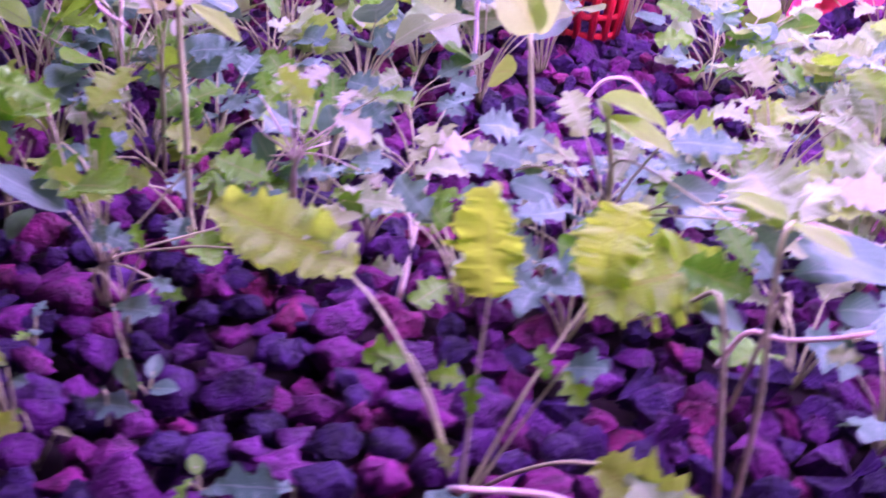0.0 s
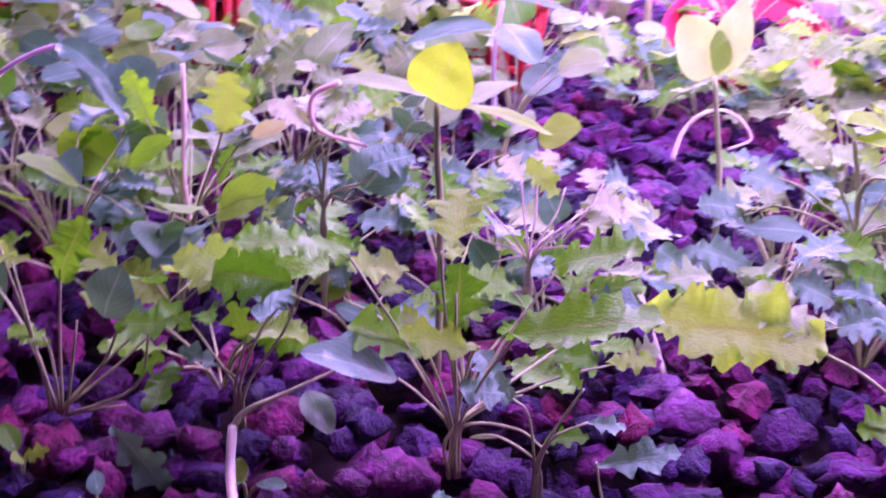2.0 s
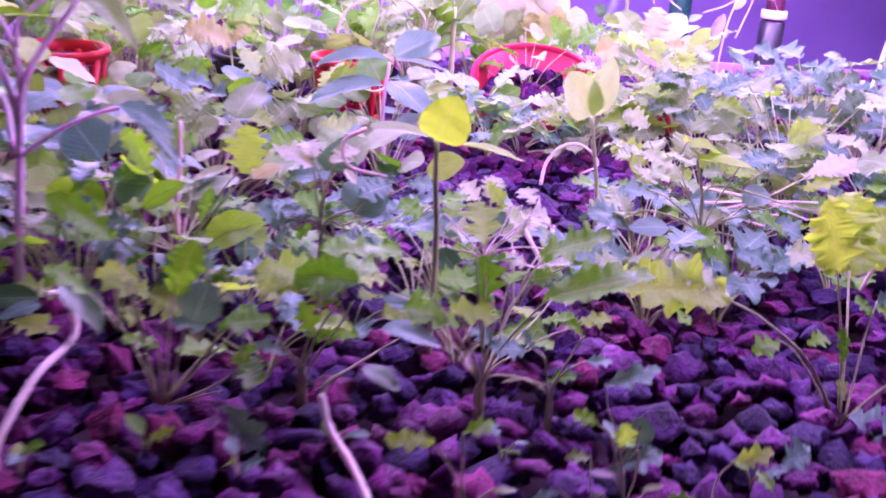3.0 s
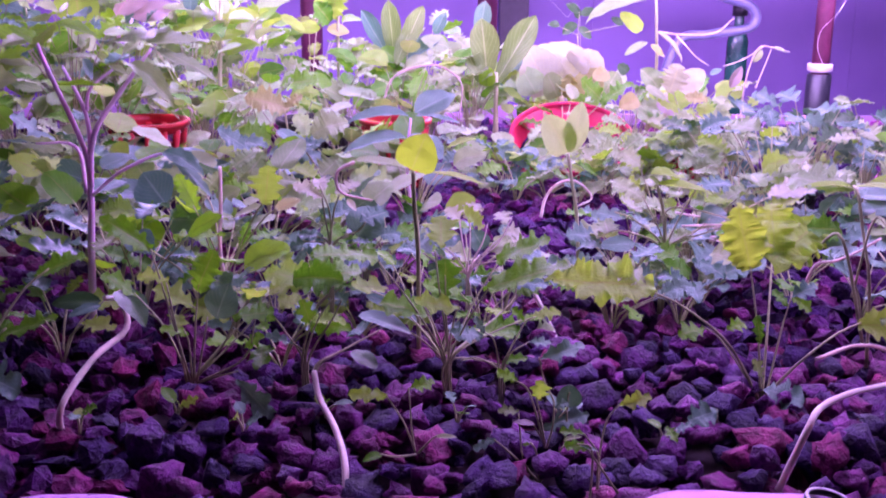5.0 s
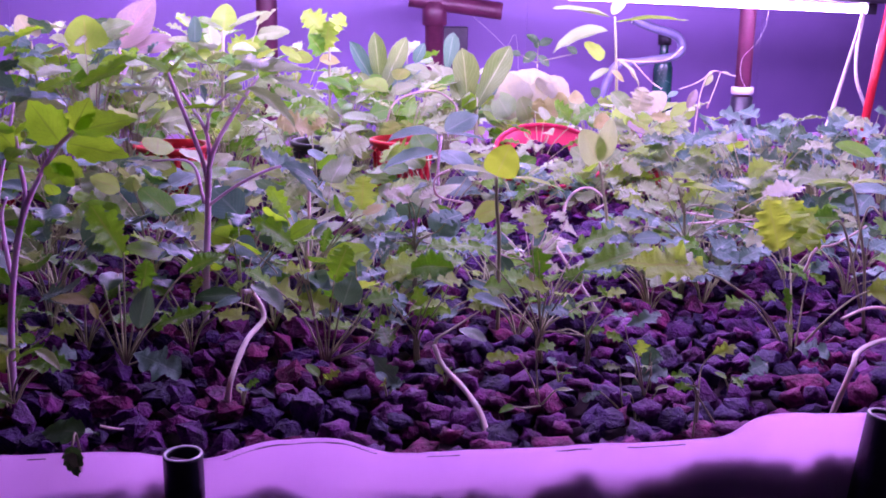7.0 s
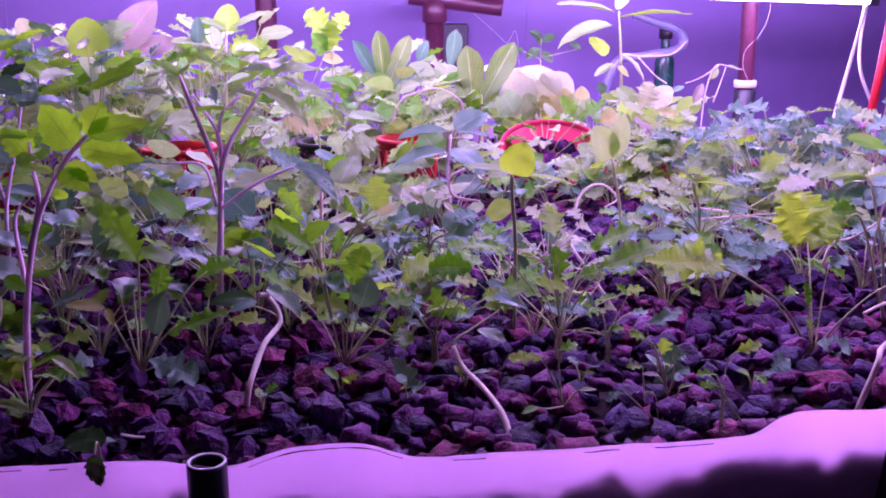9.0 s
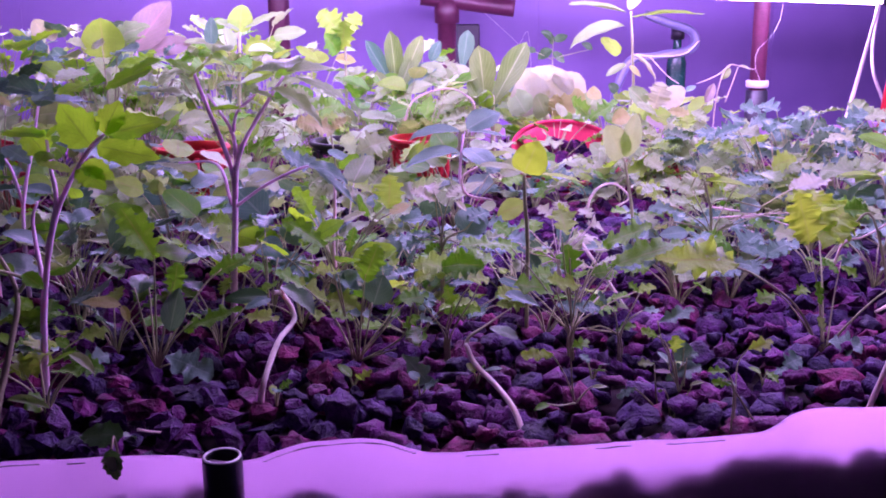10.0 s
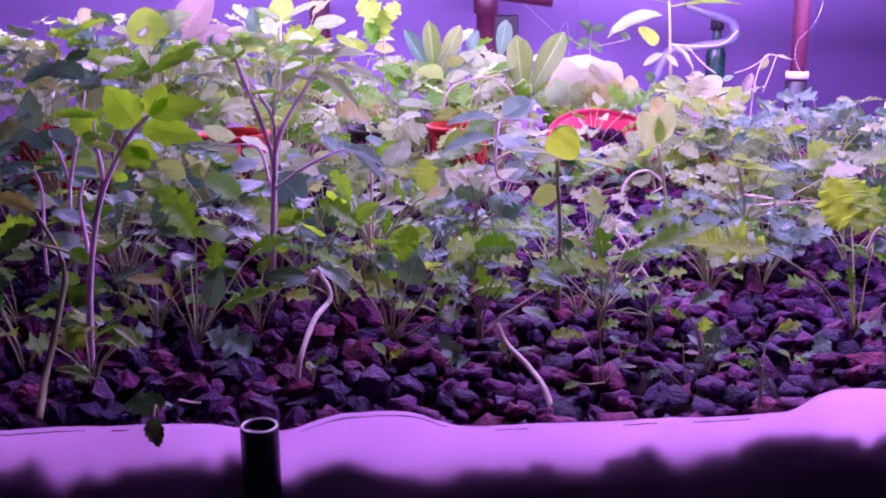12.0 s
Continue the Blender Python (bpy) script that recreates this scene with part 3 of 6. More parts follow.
leaf(p, "frill", YELLOW, (0.272, 0.248, 0.080), (0.272, 0.262, 0.122), 0.85, 0.7, 2)
leaf(p, "kale", GREEN, (0.300, 0.260, 0.098), (0.332, 0.266, 0.094), 0.8, 0.6, 0)
stem(p, ((0.254, 0.185, -0.010), (0.268, 0.205, 0.035), (0.277, 0.215, 0.060)), 0.0008, 0.0005)
leaf(p, "star", BLUE, (0.276, 0.214, 0.058), (0.296, 0.215, 0.066), 0.8, 0.5, 0)
leaf(p, "star", GREEN, (0.276, 0.214, 0.057), (0.292, 0.205, 0.050), 0.7, 0.5, 2)
leaf(p, "star", GREEN, (0.272, 0.209, 0.052), (0.262, 0.215, 0.064), 0.6, 0.5, 1)
stem(p, ((0.253, 0.184, -0.008), (0.275, 0.178, 0.022), (0.296, 0.176, 0.042), (0.313, 0.176, 0.051)), 0.0011, 0.0007)
leaf(p, "kale", LIME, (0.311, 0.176, 0.050), (0.362, 0.168, 0.050), 0.66, 0.6, 0)
leaf(p, "star", PALE, (0.325, 0.175, 0.054), (0.352, 0.160, 0.050), 0.7, 0.4, 3)
leaf(p, "star", BLUE, (0.246, 0.168, 0.004), (0.272, 0.152, 0.004), 0.9, 0.5, 1)
leaf(p, "star", PALE, (0.249, 0.180, 0.008), (0.240, 0.178, 0.024), 0.55, 0.6, 0)
stem(p, ((0.250, 0.187, -0.010), (0.222, 0.196, 0.030), (0.208, 0.200, 0.040)), 0.0007, 0.0005)
leaf(p, "star", GREEN, (0.210, 0.199, 0.038), (0.188, 0.190, 0.036), 0.8, 0.45, 0)
leaf(p, "star", GREEN, (0.224, 0.192, 0.040), (0.240, 0.195, 0.046), 0.8, 0.45, 2)
stem(p, ((0.205, 0.13, -0.012), (0.203, 0.13, 0.006)), 0.0006, 0.0004)
leaf(p, "star", BLUE, (0.203, 0.13, 0.005), (0.177, 0.11, 0.006), 0.65, 0.6, 3)

p = plant("bent_stem", (-0.231, 0.085, -0.012), "bleached bare stem bent over with two dark oval leaves", "stem", "bent stems")
stem(p, ((-0.234, 0.137, -0.022), (-0.229, 0.125, 0.009), (-0.218, 0.165, 0.028), (-0.205, 0.2, 0.036), (-0.214, 0.222, 0.05), (-0.222, 0.21, 0.056)), 0.0026, 0.0019, PALE_STEM)
leaf(p, "oval", DEEP, (-0.226, 0.215, 0.052), (-0.264, 0.215, 0.05), 0.42, 0.45, 0)
leaf(p, "oval", BLUE, (-0.223, 0.205, 0.052), (-0.247, 0.195, 0.049), 0.4, 0.3, 1)
stem(p, ((-0.214, 0.222, 0.05), (-0.214, 0.22, 0.058)), 0.0018, 0.0014, PALE_STEM)
leaf(p, "oval", DEEP, (-0.215, 0.22, 0.058), (-0.184, 0.185, 0.05), 0.45, 0.1, 2)

p = plant("bent_stem", (-0.045, 0.04, -0.012), "bleached bare stem leaning with a brown upper end", "stem", "bent stems")
stem(p, ((-0.04, 0.06, -0.026), (-0.042, 0.085, -0.010), (-0.050, 0.115, -0.001), (-0.063, 0.145, 0.008), (-0.068, 0.163, 0.019)), 0.0025, 0.002, PALE_STEM)
stem(p, ((-0.068, 0.163, 0.018), (-0.064, 0.170, 0.023), (-0.05, 0.182, 0.027), (-0.024, 0.2, 0.036)), 0.002, 0.0005, DARK_STEM)
leaf(p, "oval", DEEP, (-0.043, 0.19, 0.024), (-0.024, 0.16, 0.025), 0.4, 0.3, 1)

p = plant("bent_stem", (0.236, 0.06, -0.012), "bleached bare stem curving in an S over the rocks", "stem", "bent stems")
stem(p, ((0.222, 0.06, -0.02), (0.237, 0.06, 0.024), (0.252, 0.08, 0.03), (0.284, 0.11, 0.027), (0.327, 0.15, 0.017), (0.337, 0.16, 0.028), (0.323, 0.16, 0.038), (0.303, 0.16, 0.04), (0.27, 0.14, 0.038)), 0.0024, 0.0013, PALE_STEM)

p = plant("dry_stalk", (0.126, 0.308, -0.030), "pale pinkish dry stalk leaning over the rocks", "stalk")
stem(p, ((0.126, 0.308, -0.030), (0.110, 0.343, 0.003), (0.087, 0.392, 0.043)), 0.0023, 0.0018, PALE_STEM)
leaf(p, "star", PALE, (0.088, 0.392, 0.042), (0.070, 0.402, 0.052), 0.8, 0.4, 0)
leaf(p, "star", OVERLIT, (0.088, 0.390, 0.041), (0.104, 0.410, 0.052), 0.9, 0.5, 2)
stem(p, ((0.110, 0.343, 0.003), (0.098, 0.350, 0.022), (0.080, 0.345, 0.030)), 0.0012, 0.0008, PALE_STEM)
leaf(p, "star", OVERLIT, (0.082, 0.346, 0.029), (0.062, 0.350, 0.036), 0.8, 0.5, 1)
leaf(p, "star", PALE, (0.118, 0.325, -0.008), (0.104, 0.310, 0.000), 0.8, 0.5, 2)

p = plant("seedling", (0.002, 0.084, -0.012), "thin young kale seedling with toothed leaves in the rocks", "seedling", "small seedlings")
stem(p, ((0.002, 0.084, -0.002), (0, 0.084, 0.013), (-0.002, 0.084, 0.041)), 0.00075, 0.00045)
leaf(p, "star", GREEN, (-0.001, 0.084, 0.041), (0.015, 0.089, 0.043), 0.7, 0.5, 0)
stem(p, ((0.001, 0.084, 0.002), (-0.006, 0.084, 0.02), (-0.016, 0.084, 0.036)), 0.00075, 0.00045)
leaf(p, "star", LIME, (-0.015, 0.084, 0.035), (-0.041, 0.084, 0.038), 0.5, 0.45, 1)
stem(p, ((0.003, 0.084, -0.004), (-0.011, 0.079, -0.003), (-0.02, 0.079, -0.001)), 0.00075, 0.00045)
leaf(p, "oval", GREEN, (-0.018, 0.079, -0.002), (-0.032, 0.074, -0.002), 0.45, 0.3, 2)
stem(p, ((0.004, 0.084, -0.003), (0.012, 0.084, 0.006), (0.016, 0.084, 0.009)), 0.00075, 0.00045)
leaf(p, "oval", PALE, (0.015, 0.084, 0.008), (0.029, 0.084, 0.008), 0.3, 0.3, 0)

p = plant("seedling", (0.084, 0.083, -0.012), "thin young kale seedling with toothed leaves in the rocks", "seedling", "small seedlings")
stem(p, ((0.083, 0.083, 0.001), (0.08, 0.083, 0.019), (0.076, 0.083, 0.036)), 0.00075, 0.00045)
leaf(p, "star", LIME, (0.078, 0.083, 0.033), (0.079, 0.083, 0.047), 1.0, 0.7, 0)
stem(p, ((0.083, 0.083, 0.001), (0.072, 0.083, 0.038), (0.062, 0.083, 0.047)), 0.00075, 0.00045)
leaf(p, "star", GREEN, (0.064, 0.083, 0.046), (0.051, 0.083, 0.053), 0.7, 0.5, 1)
stem(p, ((0.084, 0.083, 0.001), (0.087, 0.083, 0.015), (0.088, 0.083, 0.028)), 0.00075, 0.00045)
leaf(p, "star", BLUE, (0.088, 0.083, 0.028), (0.097, 0.083, 0.033), 0.8, 0.5, 2)
stem(p, ((0.082, 0.083, 0.006), (0.075, 0.083, 0.017)), 0.00075, 0.00045)
leaf(p, "oval", PINK, (0.076, 0.083, 0.017), (0.062, 0.083, 0.02), 0.35, 0.3, 1)

p = plant("seedling", (0.12, 0.03, -0.012), "thin young kale seedling with toothed leaves in the rocks", "seedling", "small seedlings")
stem(p, ((0.119, 0.03, -0.001), (0.105, 0.03, 0.02), (0.1, 0.03, 0.027)), 0.00075, 0.00045)
leaf(p, "star", GREEN, (0.101, 0.03, 0.027), (0.086, 0.03, 0.03), 0.6, 0.5, 1)
stem(p, ((0.109, 0.04, -0.01), (0.109, 0.04, 0.016), (0.114, 0.05, 0.034), (0.121, 0.05, 0.045)), 0.00075, 0.00045)
leaf(p, "star", LIME, (0.121, 0.05, 0.045), (0.141, 0.05, 0.05), 0.6, 0.5, 0)
stem(p, ((0.109, 0.04, -0.01), (0.109, 0.04, 0.016), (0.098, 0.03, 0.036)), 0.00075, 0.00045)
leaf(p, "star", GREEN, (0.098, 0.03, 0.036), (0.082, 0.03, 0.039), 0.5, 0.4, 2)
stem(p, ((0.103, 0.03, -0.01), (0.103, 0.03, 0.025), (0.094, 0.03, 0.03)), 0.00075, 0.00045)
leaf(p, "oval", BLUE, (0.096, 0.03, 0.029), (0.107, 0.03, 0.025), 0.3, 0.3, 0)

p = plant("seedling", (0.082, 0.095, -0.012), "pale little seedling with narrow leaves between rocks", "seedling", "small seedlings")
stem(p, ((0.082, 0.095, -0.031), (0.071, 0.095, -0.013), (0.067, 0.095, 0.019)), 0.00075, 0.00045)
leaf(p, "star", PALE, (0.067, 0.095, 0.02), (0.053, 0.095, 0.021), 0.6, 0.5, 0)
stem(p, ((0.082, 0.095, -0.029), (0.062, 0.095, -0.008), (0.052, 0.095, 0.001)), 0.00075, 0.00045)
leaf(p, "star", BLUE, (0.053, 0.095, 0.001), (0.037, 0.095, -0.006), 0.5, 0.4, 1)
stem(p, ((0.082, 0.095, -0.029), (0.098, 0.095, 0)), 0.00075, 0.00045)
leaf(p, "oval", PALE, (0.096, 0.095, 0), (0.109, 0.095, 0.005), 0.3, 0.3, 2)
stem(p, ((0.082, 0.095, -0.029), (0.079, 0.095, -0.008), (0.075, 0.095, -0.001)), 0.00075, 0.00045)
leaf(p, "star", GREEN, (0.075, 0.095, -0.002), (0.07, 0.095, -0.003), 0.7, 0.5, 3)

p = plant("seedling", (0.06, 0.166, -0.012), "little seedling with grey green toothed leaves", "seedling", "small seedlings")
stem(p, ((0.062, 0.166, -0.01), (0.062, 0.166, 0.016), (0.067, 0.166, 0.031), (0.08, 0.166, 0.04)), 0.00075, 0.00045)
leaf(p, "star", BLUE, (0.08, 0.166, 0.04), (0.096, 0.166, 0.039), 0.6, 0.4, 0)
stem(p, ((0.06, 0.166, -0.01), (0.06, 0.166, 0.016), (0.056, 0.166, 0.04), (0.049, 0.166, 0.047)), 0.00075, 0.00045)
leaf(p, "star", BLUE, (0.049, 0.166, 0.046), (0.042, 0.166, 0.059), 0.5, 0.5, 1)
stem(p, ((0.061, 0.166, -0.01), (0.061, 0.166, 0.019), (0.074, 0.166, 0.049), (0.077, 0.166, 0.055)), 0.00075, 0.00045)
leaf(p, "star", GREEN, (0.076, 0.166, 0.055), (0.067, 0.166, 0.066), 0.6, 0.5, 2)
stem(p, ((0.063, 0.166, -0.01), (0.062, 0.166, 0.016), (0.045, 0.166, 0.028), (0.033, 0.166, 0.026)), 0.00075, 0.00045)
leaf(p, "oval", PALE, (0.045, 0.166, 0.028), (0.032, 0.166, 0.026), 0.2, 0.3, 0)

p = plant("seedling", (-0.104, 0.17, -0.012), "little seedling with toothed leaves", "seedling", "small seedlings")
stem(p, ((-0.104, 0.17, -0.125), (-0.089, 0.17, -0.084), (-0.071, 0.17, -0.058)), 0.00075, 0.00045)
leaf(p, "star", GREEN, (-0.073, 0.17, -0.059), (-0.037, 0.17, -0.039), 0.4, 0.3, 0)
stem(p, ((-0.105, 0.17, -0.126), (-0.117, 0.17, -0.111), (-0.126, 0.17, -0.108)), 0.00075, 0.00045)
leaf(p, "star", BLUE, (-0.124, 0.17, -0.107), (-0.145, 0.17, -0.111), 0.5, 0.4, 1)

p = plant("seedling", (0.094, 0.14, -0.012), "little seedling with blue green leaves close to the rocks", "seedling", "small seedlings")
stem(p, ((0.095, 0.14, -0.01), (0.095, 0.14, 0.007), (0.088, 0.14, 0.022), (0.084, 0.14, 0.039)), 0.00075, 0.00045)
leaf(p, "star", BLUE, (0.085, 0.14, 0.038), (0.116, 0.14, 0.048), 0.5, 0.45, 0)
stem(p, ((0.103, 0.13, -0.01), (0.103, 0.13, 0.014), (0.104, 0.13, 0.018)), 0.00075, 0.00045)
leaf(p, "round", BLUE, (0.104, 0.13, 0.007), (0.103, 0.13, 0.024), 1.0, 0.8, 1)
stem(p, ((0.101, 0.12, -0.01), (0.101, 0.12, 0.009), (0.096, 0.12, 0.004)), 0.00075, 0.00045)
leaf(p, "star", BLUE, (0.086, 0.12, -0.004), (0.119, 0.12, 0.011), 0.45, 0.5, 2)

p = plant("kale_plant", (0.031, 0.208, -0.012), "cluster of young kale with bright toothed leaves", "kale", "kale seedlings")
stem(p, ((0.031, 0.208, -0.01), (0.031, 0.208, 0.016), (0.029, 0.208, 0.049), (0.028, 0.208, 0.079)), 0.00085, 0.00055)
leaf(p, "star", GREEN, (0.029, 0.208, 0.064), (0.028, 0.218, 0.09), 0.9, 0.7, 0)
stem(p, ((0.029, 0.208, -0.01), (0.028, 0.208, 0.016), (0.007, 0.208, 0.055), (-0.021, 0.218, 0.089)), 0.00085, 0.00055)
leaf(p, "kale", GREEN, (-0.019, 0.218, 0.088), (-0.067, 0.2, 0.102), 0.5, 0.2, 1)
stem(p, ((0.032, 0.208, -0.01), (0.032, 0.208, 0.016), (0.042, 0.198, 0.046), (0.056, 0.175, 0.08)), 0.00085, 0.00055)
leaf(p, "kale", GREEN, (0.054, 0.176, 0.08), (0.11, 0.155, 0.104), 0.5, 0.3, 0)
stem(p, ((0.032, 0.207, -0.01), (0.032, 0.208, 0.016), (0.047, 0.228, 0.048), (0.068, 0.243, 0.08)), 0.00085, 0.00055)
leaf(p, "kale", GREEN, (0.066, 0.243, 0.08), (0.104, 0.222, 0.1), 0.6, 0.4, 3)
stem(p, ((0.029, 0.208, -0.01), (0.029, 0.208, 0.016), (0.02, 0.208, 0.044), (0.014, 0.208, 0.055)), 0.00085, 0.00055)
leaf(p, "star", GREEN, (0.015, 0.208, 0.049), (-0.02, 0.208, 0.065), 0.7, 0.4, 2)
stem(p, ((0.033, 0.208, -0.01), (0.033, 0.208, 0.016), (0.043, 0.208, 0.028), (0.058, 0.208, 0.035)), 0.00085, 0.00055)
leaf(p, "star", BLUE, (0.055, 0.208, 0.034), (0.032, 0.198, 0.042), 0.7, 0.4, 1)
stem(p, ((0.028, 0.208, -0.01), (0.028, 0.208, 0.014), (0.015, 0.208, 0.029), (0.005, 0.207, 0.037)), 0.00085, 0.00055)
leaf(p, "oval", BLUE, (0.005, 0.207, 0.037), (-0.032, 0.182, 0.06), 0.4, 0.3, 0)
stem(p, ((0.031, 0.208, -0.01), (0.031, 0.208, 0.018), (0.035, 0.208, 0.049), (0.039, 0.208, 0.056)), 0.00085, 0.00055)
leaf(p, "star", LIME, (0.039, 0.208, 0.054), (0.005, 0.198, 0.064), 0.5, 0.5, 3)
stem(p, ((0.032, 0.207, -0.01), (0.033, 0.208, 0.018), (0.068, 0.228, 0.032), (0.097, 0.238, 0.039)), 0.00085, 0.00055)
leaf(p, "star", LIME, (0.092, 0.238, 0.039), (0.115, 0.238, 0.044), 0.6, 0.4, 1)
stem(p, ((0.032, 0.208, -0.01), (0.033, 0.208, 0.016), (0.056, 0.218, 0.012), (0.071, 0.198, 0.015)), 0.00085, 0.00055)
leaf(p, "star", GREEN, (0.069, 0.208, 0.014), (0.089, 0.208, 0.021), 0.5, 0.4, 2)
stem(p, ((0.032, 0.208, -0.01), (0.032, 0.208, 0.016), (0.024, 0.208, 0.069), (0.021, 0.208, 0.097)), 0.00085, 0.00055)
leaf(p, "star", LIME, (0.025, 0.208, 0.099), (0.025, 0.238, 0.116), 0.8, 0.6, 0)
stem(p, ((0.029, 0.206, -0.01), (0.03, 0.208, 0.016), (0.076, 0.258, 0.039), (0.084, 0.268, 0.052)), 0.00085, 0.00055)
leaf(p, "star", BLUE, (0.078, 0.258, 0.055), (0.11, 0.258, 0.062), 0.6, 0.4, 2)
stem(p, ((0.029, 0.207, -0.01), (0.028, 0.208, 0.016), (-0.004, 0.228, 0.05), (-0.024, 0.228, 0.061)), 0.00085, 0.00055)
leaf(p, "oval", BLUE, (-0.006, 0.228, 0.05), (-0.029, 0.228, 0.058), 0.5, 0.4, 0)
p.location += Vector((-0.006, -0.024, 0.003))

p = plant("kale_plant", (-0.156, 0.178, -0.012), "bushy young kale with bright toothed leaves", "kale", "kale seedlings")
stem(p, ((-0.156, 0.178, 0.004), (-0.167, 0.178, 0.054), (-0.178, 0.178, 0.102)), 0.00085, 0.0005)
leaf(p, "kale", GREEN, (-0.178, 0.178, 0.101), (-0.213, 0.178, 0.126), 0.5, 0.5, 0)
stem(p, ((-0.154, 0.178, 0.004), (-0.151, 0.178, 0.044), (-0.147, 0.178, 0.077)), 0.00085, 0.0005)
leaf(p, "kale", GREEN, (-0.148, 0.178, 0.072), (-0.136, 0.178, 0.103), 0.8, 0.65, 1)
stem(p, ((-0.156, 0.178, 0.005), (-0.134, 0.188, 0.03), (-0.102, 0.212, 0.062)), 0.00085, 0.0005)
leaf(p, "kale", LIME, (-0.104, 0.212, 0.061), (-0.062, 0.206, 0.08), 0.7, 0.3, 2)
stem(p, ((-0.156, 0.178, 0.005), (-0.131, 0.193, 0.026), (-0.095, 0.213, 0.063)), 0.00085, 0.0005)
leaf(p, "kale", GREEN, (-0.085, 0.21, 0.068), (-0.034, 0.203, 0.08), 0.75, 0.3, 0)
stem(p, ((-0.159, 0.178, 0.005), (-0.164, 0.178, 0.044), (-0.169, 0.178, 0.078)), 0.00085, 0.0005)
leaf(p, "star", LIME, (-0.167, 0.178, 0.08), (-0.19, 0.178, 0.083), 0.7, 0.4, 0)
stem(p, ((-0.155, 0.178, 0.005), (-0.156, 0.178, 0.034), (-0.159, 0.178, 0.044)), 0.00085, 0.0005)
leaf(p, "star", GREEN, (-0.156, 0.178, 0.04), (-0.177, 0.178, 0.047), 0.6, 0.3, 1)
stem(p, ((-0.155, 0.178, 0.004), (-0.132, 0.178, 0.033), (-0.123, 0.178, 0.053)), 0.00085, 0.0005)
leaf(p, "star", GREEN, (-0.125, 0.178, 0.053), (-0.095, 0.178, 0.056), 0.7, 0.4, 3)
stem(p, ((-0.156, 0.178, 0.004), (-0.174, 0.188, 0.041), (-0.197, 0.198, 0.064)), 0.00085, 0.0005)
leaf(p, "star", GREEN, (-0.195, 0.198, 0.061), (-0.22, 0.198, 0.079), 0.6, 0.3, 0)
stem(p, ((-0.152, 0.178, 0.004), (-0.142, 0.178, 0.053)), 0.00085, 0.0005)
leaf(p, "oval", BLUE, (-0.14, 0.198, 0.045), (-0.131, 0.198, 0.072), 0.9, 0.7, 1)
stem(p, ((-0.152, 0.178, 0.004), (-0.137, 0.178, 0.009), (-0.123, 0.178, 0.013)), 0.00085, 0.0005)
leaf(p, "star", BLUE, (-0.12, 0.158, 0.015), (-0.095, 0.158, -0.016), 0.5, 0.6, 0)
stem(p, ((-0.152, 0.178, 0.004), (-0.118, 0.178, 0.023), (-0.109, 0.178, 0.052)), 0.00085, 0.0005)
leaf(p, "star", GREEN, (-0.118, 0.178, 0.03), (-0.104, 0.178, 0.042), 0.7, 0.4, 1)

p = plant("kale_plant", (-0.078, 0.2, -0.012), "dark stalked kale under a broad yellow green leaf", "kale", "kale seedlings")
stem(p, ((-0.078, 0.2, -0.01), (-0.078, 0.2, 0.015), (-0.068, 0.2, 0.044), (-0.058, 0.2, 0.059)), 0.00085, 0.00055)
leaf(p, "kale", LIME, (-0.058, 0.2, 0.069), (-0.109, 0.2, 0.08), 0.6, 0.35, 0)
stem(p, ((-0.076, 0.2, -0.01), (-0.075, 0.2, 0.015), (-0.058, 0.2, 0.044), (-0.051, 0.2, 0.059)), 0.00085, 0.00055)
leaf(p, "kale", GREEN, (-0.084, 0.19, 0.077), (-0.047, 0.18, 0.084), 0.75, 0.6, 2)
stem(p, ((-0.08, 0.2, -0.01), (-0.08, 0.2, 0.014), (-0.092, 0.2, 0.035), (-0.099, 0.2, 0.045)), 0.00085, 0.00055)
leaf(p, "star", GREEN, (-0.099, 0.2, 0.043), (-0.116, 0.2, 0.056), 0.7, 0.4, 1)
stem(p, ((-0.08, 0.2, -0.01), (-0.08, 0.2, 0.015), (-0.073, 0.2, 0.044)), 0.00085, 0.00055)
leaf(p, "star", GREEN, (-0.073, 0.2, 0.039), (-0.08, 0.2, 0.06), 0.7, 0.5, 3)
stem(p, ((-0.078, 0.2, -0.01), (-0.078, 0.2, 0.016), (-0.085, 0.2, 0.025)), 0.00085, 0.00055)
leaf(p, "star", BLUE, (-0.087, 0.2, 0.025), (-0.107, 0.2, 0.033), 0.6, 0.3, 0)

p = plant("kale_plant", (-0.316, 0.19, -0.012), "upright young kale with a broad green top leaf", "kale", "kale seedlings")
stem(p, ((-0.316, 0.19, 0.003), (-0.314, 0.19, 0.055), (-0.312, 0.19, 0.096)), 0.00095, 0.0006)
leaf(p, "kale", GREEN, (-0.312, 0.19, 0.093), (-0.338, 0.2, 0.136), 0.62, 0.55, 0)
stem(p, ((-0.316, 0.19, 0.003), (-0.306, 0.19, 0.045), (-0.299, 0.19, 0.074)), 0.00095, 0.0006)
leaf(p, "kale", GREEN, (-0.299, 0.19, 0.064), (-0.295, 0.19, 0.091), 0.8, 0.6, 1)
stem(p, ((-0.315, 0.19, 0.003), (-0.301, 0.19, 0.026), (-0.286, 0.19, 0.04)), 0.00095, 0.0006)
leaf(p, "kale", GREEN, (-0.293, 0.19, 0.033), (-0.243, 0.18, 0.051), 0.4, 0.35, 3)
stem(p, ((-0.317, 0.19, 0.003), (-0.325, 0.19, 0.046), (-0.329, 0.19, 0.07)), 0.00095, 0.0006)
